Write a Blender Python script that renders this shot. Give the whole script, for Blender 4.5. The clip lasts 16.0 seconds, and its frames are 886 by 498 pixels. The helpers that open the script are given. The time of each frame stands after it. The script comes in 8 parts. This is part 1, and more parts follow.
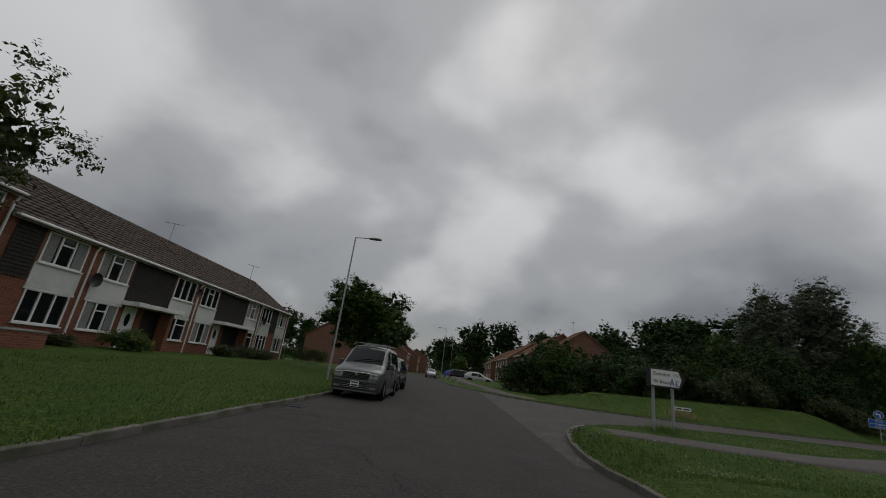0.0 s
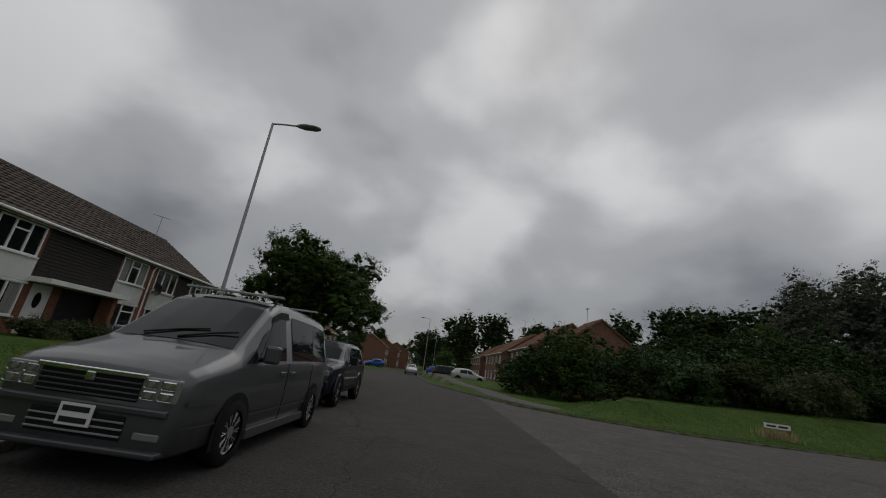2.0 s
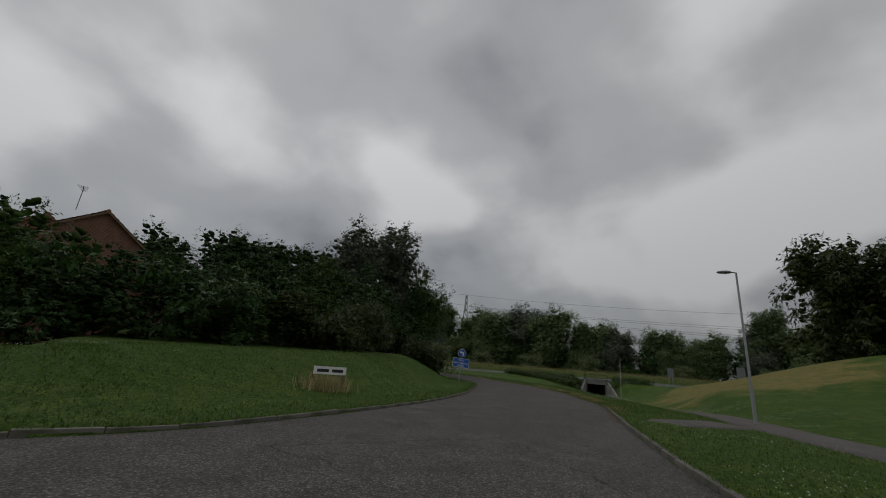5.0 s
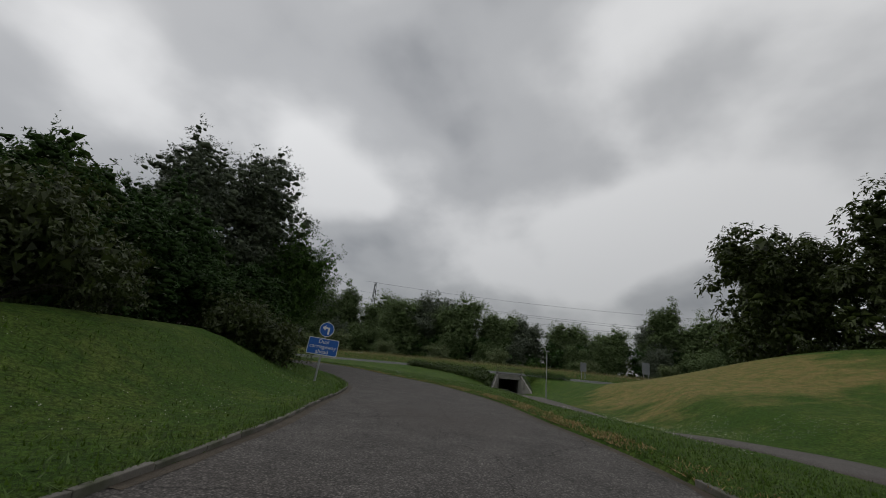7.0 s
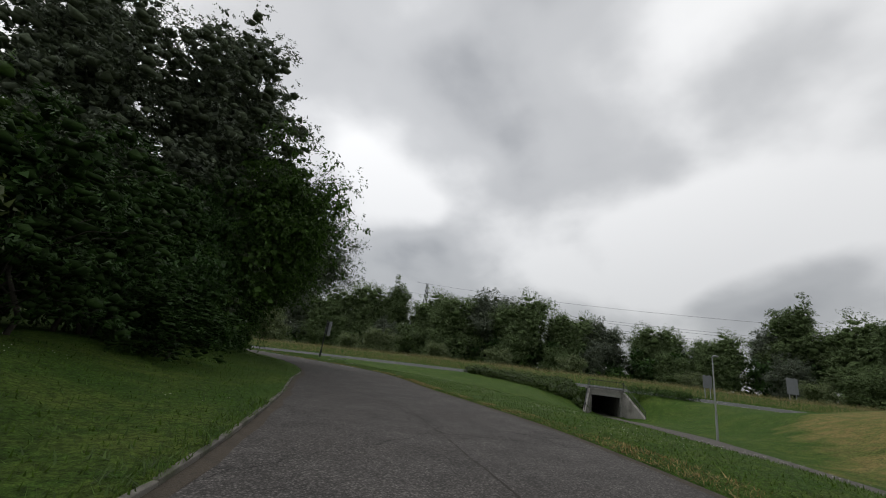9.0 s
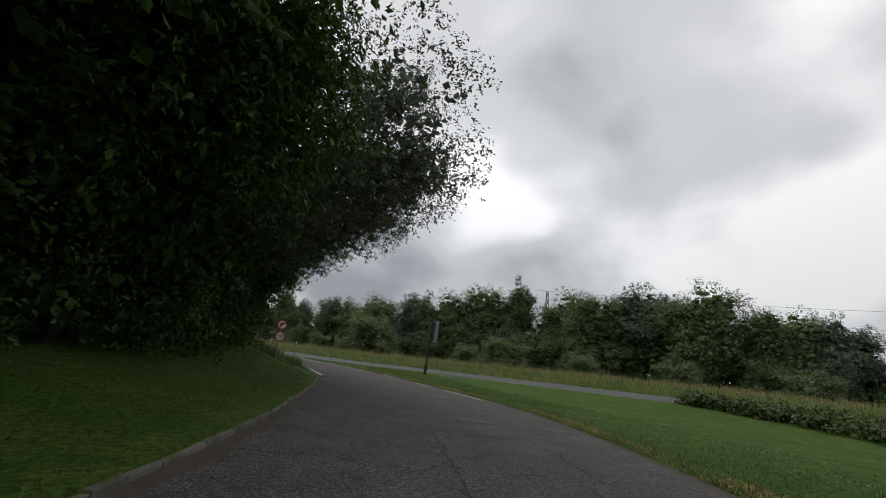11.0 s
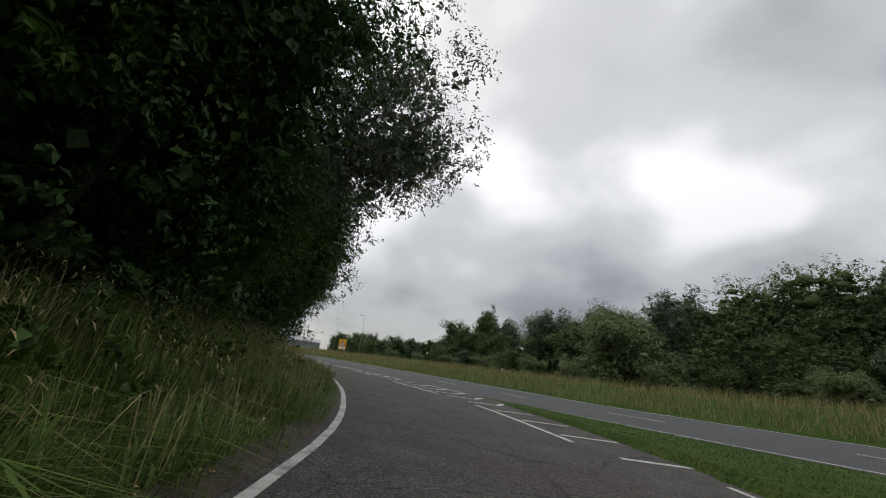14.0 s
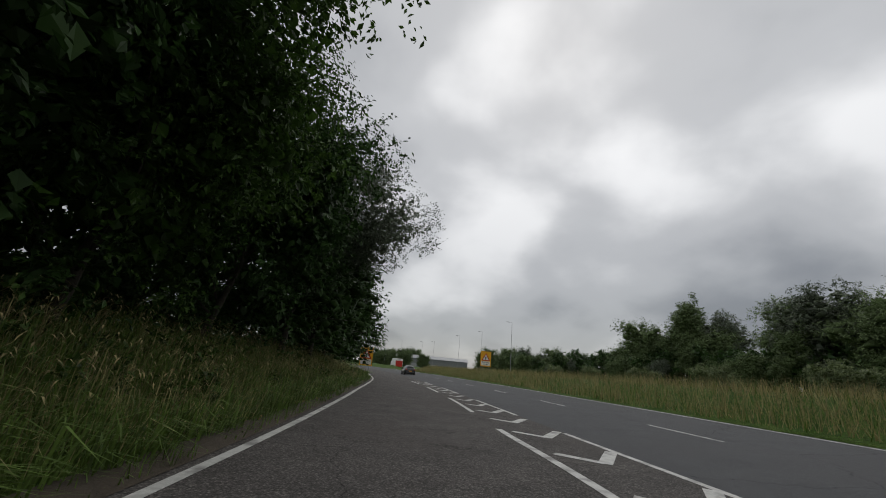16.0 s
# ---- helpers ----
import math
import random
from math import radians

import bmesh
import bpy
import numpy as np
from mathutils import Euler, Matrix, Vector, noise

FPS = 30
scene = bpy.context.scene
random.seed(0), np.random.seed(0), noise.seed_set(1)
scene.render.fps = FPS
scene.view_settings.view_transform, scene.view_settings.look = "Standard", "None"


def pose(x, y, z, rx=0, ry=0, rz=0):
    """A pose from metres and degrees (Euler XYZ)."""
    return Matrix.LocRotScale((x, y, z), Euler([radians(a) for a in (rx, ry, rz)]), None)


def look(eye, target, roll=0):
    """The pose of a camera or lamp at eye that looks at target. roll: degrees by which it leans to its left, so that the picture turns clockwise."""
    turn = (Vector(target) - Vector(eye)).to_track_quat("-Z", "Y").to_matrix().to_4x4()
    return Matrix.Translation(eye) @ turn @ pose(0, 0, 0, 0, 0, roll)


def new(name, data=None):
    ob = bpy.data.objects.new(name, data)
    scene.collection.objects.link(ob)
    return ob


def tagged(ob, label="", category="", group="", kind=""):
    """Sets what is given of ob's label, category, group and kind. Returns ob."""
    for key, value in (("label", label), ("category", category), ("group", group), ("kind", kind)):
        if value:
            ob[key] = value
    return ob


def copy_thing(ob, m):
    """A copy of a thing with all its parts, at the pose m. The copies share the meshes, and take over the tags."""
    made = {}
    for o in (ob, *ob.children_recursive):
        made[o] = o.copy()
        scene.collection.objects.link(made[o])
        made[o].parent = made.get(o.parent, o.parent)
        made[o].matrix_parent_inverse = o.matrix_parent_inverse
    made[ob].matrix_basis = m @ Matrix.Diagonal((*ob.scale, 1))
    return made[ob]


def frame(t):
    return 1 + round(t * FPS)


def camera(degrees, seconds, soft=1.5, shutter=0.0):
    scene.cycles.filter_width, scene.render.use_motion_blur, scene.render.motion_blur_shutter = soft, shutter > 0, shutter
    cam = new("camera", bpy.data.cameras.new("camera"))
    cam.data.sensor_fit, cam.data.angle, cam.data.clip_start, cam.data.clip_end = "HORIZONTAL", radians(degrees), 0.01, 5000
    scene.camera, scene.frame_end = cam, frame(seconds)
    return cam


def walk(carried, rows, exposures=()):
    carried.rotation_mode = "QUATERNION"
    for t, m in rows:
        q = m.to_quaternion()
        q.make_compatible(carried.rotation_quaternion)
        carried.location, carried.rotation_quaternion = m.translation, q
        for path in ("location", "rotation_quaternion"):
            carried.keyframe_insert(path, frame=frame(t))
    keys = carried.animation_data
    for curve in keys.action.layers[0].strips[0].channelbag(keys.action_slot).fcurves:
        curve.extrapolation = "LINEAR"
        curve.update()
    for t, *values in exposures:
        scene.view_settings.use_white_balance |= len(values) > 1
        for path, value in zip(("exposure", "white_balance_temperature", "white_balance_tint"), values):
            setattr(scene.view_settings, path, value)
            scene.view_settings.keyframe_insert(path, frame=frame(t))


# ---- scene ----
cam = camera(97.0, 16.0, 1.0)
PATH = [
    (0.0, pose(0.000, -0.000, 1.274, 107.37, -7.07, -0.00)),
    (0.5, pose(-0.064, 2.745, 1.273, 107.20, -7.11, 0.82)),
    (1.0, pose(-0.113, 5.383, 1.277, 107.15, -7.18, 1.19)),
    (1.5, pose(-0.170, 7.928, 1.276, 107.20, -7.46, 0.69)),
    (2.0, pose(-0.047, 10.481, 1.295, 107.13, -7.63, -2.54)),
    (2.5, pose(0.313, 12.946, 1.290, 107.33, -7.80, -8.43)),
    (3.0, pose(1.001, 15.321, 1.263, 107.73, -7.37, -16.65)),
    (3.5, pose(2.084, 17.278, 1.287, 107.56, -5.54, -28.05)),
    (4.0, pose(3.763, 18.985, 1.282, 106.65, -4.17, -39.88)),
    (4.5, pose(5.816, 20.456, 1.273, 106.10, -4.24, -51.13)),
    (5.0, pose(8.308, 21.659, 1.273, 106.54, -4.76, -60.50)),
    (5.2, pose(9.405, 22.072, 1.274, 106.59, -4.76, -63.75)),
    (7.3, pose(24.471, 27.299, 1.301, 106.60, -5.61, -73.82)),
    (7.5, pose(26.056, 27.829, 1.276, 106.48, -5.81, -73.23)),
    (8.0, pose(29.908, 29.302, 1.275, 106.52, -6.31, -71.20)),
    (8.2, pose(31.428, 29.939, 1.269, 106.54, -6.55, -70.26)),
    (10.3, pose(49.805, 41.375, 1.283, 106.92, -7.10, -57.35)),
    (10.5, pose(51.515, 42.803, 1.300, 106.96, -7.07, -55.42)),
    (11.0, pose(55.804, 46.483, 1.265, 106.72, -7.15, -49.56)),
    (11.5, pose(59.741, 50.787, 1.277, 106.76, -7.66, -44.06)),
    (12.0, pose(63.408, 55.344, 1.276, 106.73, -8.12, -39.57)),
    (12.5, pose(66.771, 60.316, 1.303, 107.03, -8.56, -35.17)),
    (13.0, pose(69.927, 65.821, 1.265, 106.54, -8.73, -30.18)),
    (13.5, pose(72.728, 71.583, 1.264, 106.69, -7.87, -24.99)),
    (14.0, pose(75.172, 77.826, 1.282, 107.01, -7.38, -20.09)),
    (14.5, pose(77.124, 84.742, 1.293, 107.09, -7.09, -15.50)),
    (15.0, pose(78.581, 92.182, 1.282, 107.19, -6.60, -9.81)),
    (15.5, pose(79.354, 99.783, 1.269, 107.09, -5.82, -4.03)),
    (16.0, pose(79.521, 107.460, 1.275, 107.23, -5.16, 1.24)),
]
EXPOSURES = [(0.0, -0.42), (3.0, -0.42), (5.0, -0.46), (7.5, 0.0), (10.5, 0.42), (12.5, 0.42), (14.5, 0.32), (16.0, 0.12)]
walk(cam, PATH, EXPOSURES)

# ---- sky and sun: an overcast summer day ----
SUN_AZ, SUN_EL = radians(14.0), radians(46.0)
world = bpy.data.worlds.new("overcast_sky")
scene.world = world
world.use_nodes = True


def add(tree, kind, loc=None, **values):
    n = tree.nodes.new(kind)
    for key, value in values.items():
        n.inputs[key.replace("_", " ")].default_value = value
    return n


def sky_nodes():
    t = world.node_tree
    t.nodes.clear()
    link = t.links.new
    out = t.nodes.new("ShaderNodeOutputWorld")
    sky = t.nodes.new("ShaderNodeTexSky")
    sky.sky_type, sky.sun_disc = "NISHITA", False
    sky.sun_elevation, sky.sun_rotation = SUN_EL, SUN_AZ
    sky.air_density, sky.dust_density = 1.0, 0.6
    co = t.nodes.new("ShaderNodeTexCoord")
    sep = t.nodes.new("ShaderNodeSeparateXYZ")
    link(co.outputs["Generated"], sep.inputs[0])
    up = t.nodes.new("ShaderNodeMath")
    up.operation, up.inputs[1].default_value = "MAXIMUM", 0.0
    link(sep.outputs["Z"], up.inputs[0])
    lift = t.nodes.new("ShaderNodeMath")
    lift.operation, lift.inputs[1].default_value = "ADD", 0.48
    link(up.outputs[0], lift.inputs[0])
    div = t.nodes.new("ShaderNodeVectorMath")
    div.operation = "DIVIDE"
    flat = t.nodes.new("ShaderNodeCombineXYZ")
    link(sep.outputs["X"], flat.inputs[0])
    link(sep.outputs["Y"], flat.inputs[1])
    comb = t.nodes.new("ShaderNodeCombineXYZ")
    for k in range(3):
        link(lift.outputs[0], comb.inputs[k])
    link(flat.outputs[0], div.inputs[0])
    link(comb.outputs[0], div.inputs[1])
    big = add(t, "ShaderNodeTexNoise", Scale=1.25, Detail=3.5, Roughness=0.42, Distortion=0.1)
    link(div.outputs[0], big.inputs["Vector"])
    small = add(t, "ShaderNodeTexNoise", Scale=2.6, Detail=5.0, Roughness=0.5, Distortion=0.1)
    link(div.outputs[0], small.inputs["Vector"])
    mixn = t.nodes.new("ShaderNodeMath")
    mixn.operation, mixn.inputs[1].default_value = "MULTIPLY_ADD", 0.36
    link(small.outputs["Fac"], mixn.inputs[0])
    link(big.outputs["Fac"], mixn.inputs[2])
    ramp = t.nodes.new("ShaderNodeValToRGB")
    ramp.color_ramp.interpolation = "EASE"
    e = ramp.color_ramp.elements
    e[0].position, e[0].color = 0.46, (0.2, 0.206, 0.216, 1)
    e[1].position, e[1].color = 0.8, (0.63, 0.63, 0.63, 1)
    mid = ramp.color_ramp.elements.new(0.63)
    mid.color = (0.372, 0.376, 0.382, 1)
    link(mixn.outputs[0], ramp.inputs[0])
    # the veil of cloud is brightest where the hidden sun stands
    d = Vector((math.sin(SUN_AZ) * math.cos(SUN_EL), math.cos(SUN_AZ) * math.cos(SUN_EL), math.sin(SUN_EL)))
    dot = t.nodes.new("ShaderNodeVectorMath")
    dot.operation, dot.inputs[1].default_value = "DOT_PRODUCT", d
    link(co.outputs["Generated"], dot.inputs[0])
    glow = t.nodes.new("ShaderNodeMapRange")
    glow.inputs["From Min"].default_value, glow.inputs["From Max"].default_value = 0.2, 1.0
    glow.inputs["To Min"].default_value, glow.inputs["To Max"].default_value = 0.92, 1.1
    link(dot.outputs["Value"], glow.inputs["Value"])
    # thicker, greyer cloud towards the horizon
    rise = t.nodes.new("ShaderNodeMapRange")
    rise.inputs["From Min"].default_value, rise.inputs["From Max"].default_value = 0.0, 0.5
    rise.inputs["To Min"].default_value, rise.inputs["To Max"].default_value = 0.74, 1.18
    link(sep.outputs["Z"], rise.inputs["Value"])
    both_ways = t.nodes.new("ShaderNodeMath")
    both_ways.operation = "MULTIPLY"
    link(glow.outputs[0], both_ways.inputs[0])
    link(rise.outputs[0], both_ways.inputs[1])
    cloud = t.nodes.new("ShaderNodeVectorMath")
    cloud.operation = "SCALE"
    link(ramp.outputs["Color"], cloud.inputs[0])
    link(both_ways.outputs[0], cloud.inputs["Scale"])
    b1 = add(t, "ShaderNodeBackground", Strength=0.008)
    link(sky.outputs[0], b1.inputs["Color"])
    b2 = add(t, "ShaderNodeBackground", Strength=1.0)
    link(cloud.outputs[0], b2.inputs["Color"])
    both = t.nodes.new("ShaderNodeAddShader")
    link(b1.outputs[0], both.inputs[0])
    link(b2.outputs[0], both.inputs[1])
    link(both.outputs[0], out.inputs["Surface"])


sky_nodes()
sun = new("sun", bpy.data.lights.new("sun", "SUN"))
sun.data.energy, sun.data.angle, sun.data.color = 0.5, radians(40), (1.0, 0.97, 0.93)
sun.matrix_world = look((math.sin(SUN_AZ) * 50, math.cos(SUN_AZ) * 50, 60), (0, 0, 0))


# ---- materials ----
def material(name, color, rough=0.6, metal=0.0, color2=None, scale=6.0, fine=60.0, bump=0.0, bump_scale=40.0, color3=None,
             patch=None, island=0.0, per_object=0.0, transmit=0.0, coat=0.0, specular=0.5):
    """A procedural surface: two scales of variation between two colours, optional larger patches, bump and piece-to-piece change."""
    m = bpy.data.materials.new(name)
    m.use_nodes = True
    t = m.node_tree
    link = t.links.new
    bsdf = t.nodes["Principled BSDF"]
    bsdf.inputs["Roughness"].default_value = rough
    bsdf.inputs["Metallic"].default_value = metal
    bsdf.inputs["Specular IOR Level"].default_value = specular
    bsdf.inputs["Coat Weight"].default_value = coat
    co = t.nodes.new("ShaderNodeTexCoord")
    base = None
    if color2:
        n1 = add(t, "ShaderNodeTexNoise", Scale=scale, Detail=5.0, Roughness=0.6)
        n2 = add(t, "ShaderNodeTexNoise", Scale=fine, Detail=4.0, Roughness=0.7)
        for n in (n1, n2):
            link(co.outputs["Object"], n.inputs["Vector"])
        av = t.nodes.new("ShaderNodeMix")
        av.inputs["Factor"].default_value = 0.5
        link(n1.outputs["Fac"], av.inputs["A"])
        link(n2.outputs["Fac"], av.inputs["B"])
        st = t.nodes.new("ShaderNodeMapRange")
        st.inputs["From Min"].default_value, st.inputs["From Max"].default_value = 0.36, 0.64
        link(av.outputs["Result"], st.inputs["Value"])
        mx = t.nodes.new("ShaderNodeMix")
        mx.data_type = "RGBA"
        mx.inputs[6].default_value, mx.inputs[7].default_value = (*color, 1), (*color2, 1)
        link(st.outputs["Result"], mx.inputs["Factor"])
        base = mx.outputs[2]
        if color3:
            n3 = add(t, "ShaderNodeTexNoise", Scale=patch or scale * 0.15, Detail=3.0, Roughness=0.55)
            link(co.outputs["Object"], n3.inputs["Vector"])
            s3 = t.nodes.new("ShaderNodeMapRange")
            s3.inputs["From Min"].default_value, s3.inputs["From Max"].default_value = 0.5, 0.68
            link(n3.outputs["Fac"], s3.inputs["Value"])
            m3 = t.nodes.new("ShaderNodeMix")
            m3.data_type = "RGBA"
            m3.inputs[7].default_value = (*color3, 1)
            link(base, m3.inputs[6])
            link(s3.outputs["Result"], m3.inputs["Factor"])
            base = m3.outputs[2]
    if island or per_object:
        src = t.nodes.new("ShaderNodeNewGeometry").outputs["Random Per Island"] if island else t.nodes.new("ShaderNodeObjectInfo").outputs["Random"]
        amount = island or per_object
        mr = t.nodes.new("ShaderNodeMapRange")
        mr.inputs["To Min"].default_value, mr.inputs["To Max"].default_value = 1 - amount, 1 + amount
        link(src, mr.inputs["Value"])
        sc = t.nodes.new("ShaderNodeVectorMath")
        sc.operation = "SCALE"
        sc.inputs[0].default_value = color
        if base:
            link(base, sc.inputs[0])
        link(mr.outputs["Result"], sc.inputs["Scale"])
        base = sc.outputs[0]
    if base:
        link(base, bsdf.inputs["Base Color"])
    else:
        bsdf.inputs["Base Color"].default_value = (*color, 1)
    if bump:
        nb = add(t, "ShaderNodeTexNoise", Scale=bump_scale, Detail=6.0, Roughness=0.65)
        link(co.outputs["Object"], nb.inputs["Vector"])
        bp = add(t, "ShaderNodeBump", Strength=min(1.0, bump), Distance=0.02)
        link(nb.outputs["Fac"], bp.inputs["Height"])
        link(bp.outputs[0], bsdf.inputs["Normal"])
    if transmit:
        tr = t.nodes.new("ShaderNodeBsdfTranslucent")
        mix = t.nodes.new("ShaderNodeMixShader")
        mix.inputs[0].default_value = transmit
        if base:
            link(base, tr.inputs["Color"])
        else:
            tr.inputs["Color"].default_value = (*color, 1)
        link(bsdf.outputs[0], mix.inputs[1])
        link(tr.outputs[0], mix.inputs[2])
        link(mix.outputs[0], t.nodes["Material Output"].inputs["Surface"])
    return m


def brick_material(name, c1, c2, mortar, scale=1.0):
    m = bpy.data.materials.new(name)
    m.use_nodes = True
    t = m.node_tree
    link = t.links.new
    bsdf = t.nodes["Principled BSDF"]
    bsdf.inputs["Roughness"].default_value = 0.85
    co = t.nodes.new("ShaderNodeTexCoord")
    sep = t.nodes.new("ShaderNodeSeparateXYZ")
    link(co.outputs["Object"], sep.inputs[0])
    s = t.nodes.new("ShaderNodeMath")
    s.operation = "ADD"
    link(sep.outputs["X"], s.inputs[0])
    link(sep.outputs["Y"], s.inputs[1])
    cb = t.nodes.new("ShaderNodeCombineXYZ")
    link(s.outputs[0], cb.inputs[0])
    link(sep.outputs["Z"], cb.inputs[1])
    br = add(t, "ShaderNodeTexBrick", Scale=1.0, Bias=0.0)
    br.inputs["Brick Width"].default_value, br.inputs["Row Height"].default_value = 0.225 * scale, 0.075 * scale
    br.inputs["Mortar Size"].default_value = 0.006 * scale
    br.inputs["Color1"].default_value, br.inputs["Color2"].default_value, br.inputs["Mortar"].default_value = (*c1, 1), (*c2, 1), (*mortar, 1)
    link(cb.outputs[0], br.inputs["Vector"])
    n = add(t, "ShaderNodeTexNoise", Scale=1.3, Detail=6.0, Roughness=0.6)
    link(co.outputs["Object"], n.inputs["Vector"])
    mr = t.nodes.new("ShaderNodeMapRange")
    mr.inputs["To Min"].default_value, mr.inputs["To Max"].default_value = 0.7, 1.3
    link(n.outputs["Fac"], mr.inputs["Value"])
    sc = t.nodes.new("ShaderNodeVectorMath")
    sc.operation = "SCALE"
    link(br.outputs["Color"], sc.inputs[0])
    link(mr.outputs["Result"], sc.inputs["Scale"])
    link(sc.outputs[0], bsdf.inputs["Base Color"])
    bp = add(t, "ShaderNodeBump", Strength=0.5, Distance=0.008)
    bp.invert = True
    link(br.outputs["Fac"], bp.inputs["Height"])
    link(bp.outputs[0], bsdf.inputs["Normal"])
    return m


def asphalt_material(name, dark, light, chip_scale, patch, grit=0.25):
    """Worn chippings: a fine speckle of stones, wide stains and a few cracks."""
    m = material(name, dark, rough=0.92, color2=light, scale=1.1, fine=chip_scale, bump=0.75, bump_scale=chip_scale * 0.8, color3=patch, patch=0.22, specular=0.3)
    t = m.node_tree
    link = t.links.new
    bsdf = t.nodes["Principled BSDF"]
    src = bsdf.inputs["Base Color"].links[0].from_socket
    co = t.nodes.new("ShaderNodeTexCoord")
    vor = t.nodes.new("ShaderNodeTexVoronoi")
    vor.inputs["Scale"].default_value = chip_scale * 1.3
    link(co.outputs["Object"], vor.inputs["Vector"])
    mr = t.nodes.new("ShaderNodeMapRange")
    mr.inputs["From Min"].default_value, mr.inputs["From Max"].default_value = 0.0, 0.6
    mr.inputs["To Min"].default_value, mr.inputs["To Max"].default_value = 1.3 + 0.2 * grit, 0.75 - 0.25 * grit
    link(vor.outputs["Distance"], mr.inputs["Value"])
    # every chipping has a shade of its own
    shade = t.nodes.new("ShaderNodeSeparateXYZ")
    link(vor.outputs["Color"], shade.inputs[0])
    own = t.nodes.new("ShaderNodeMath")
    own.operation, own.inputs[1].default_value = "POWER", 2.0
    link(shade.outputs["X"], own.inputs[0])
    tone = t.nodes.new("ShaderNodeMapRange")
    tone.inputs["To Min"].default_value, tone.inputs["To Max"].default_value = 1 - 0.36 * grit, 1 + 0.9 * grit
    link(own.outputs[0], tone.inputs["Value"])
    mult = t.nodes.new("ShaderNodeMath")
    mult.operation = "MULTIPLY"
    link(mr.outputs["Result"], mult.inputs[0])
    link(tone.outputs["Result"], mult.inputs[1])
    sc = t.nodes.new("ShaderNodeVectorMath")
    sc.operation = "SCALE"
    link(src, sc.inputs[0])
    link(mult.outputs[0], sc.inputs["Scale"])
    crack = t.nodes.new("ShaderNodeTexVoronoi")
    crack.feature = "DISTANCE_TO_EDGE"
    crack.inputs["Scale"].default_value = 0.16
    warp = add(t, "ShaderNodeTexNoise", Scale=1.4, Detail=6.0)
    link(co.outputs["Object"], warp.inputs["Vector"])
    wv = t.nodes.new("ShaderNodeVectorMath")
    wv.operation = "MULTIPLY_ADD"
    wv.inputs[1].default_value = (0.9, 0.9, 0)
    link(warp.outputs["Color"], wv.inputs[0])
    link(co.outputs["Object"], wv.inputs[2])
    link(wv.outputs[0], crack.inputs["Vector"])
    cr = t.nodes.new("ShaderNodeMapRange")
    cr.inputs["From Min"].default_value, cr.inputs["From Max"].default_value = 0.0009, 0.0028
    cr.inputs["To Min"].default_value, cr.inputs["To Max"].default_value = 0.45, 1.0
    link(crack.outputs["Distance"], cr.inputs["Value"])
    s2 = t.nodes.new("ShaderNodeVectorMath")
    s2.operation = "SCALE"
    link(sc.outputs[0], s2.inputs[0])
    link(cr.outputs["Result"], s2.inputs["Scale"])
    link(s2.outputs[0], bsdf.inputs["Base Color"])
    return m


def glass_material(name, tint, rough=0.05, specular=0.5):
    m = bpy.data.materials.new(name)
    m.use_nodes = True
    b = m.node_tree.nodes["Principled BSDF"]
    b.inputs["Base Color"].default_value = (*tint, 1)
    b.inputs["Roughness"].default_value = rough
    b.inputs["Specular IOR Level"].default_value = specular
    return m


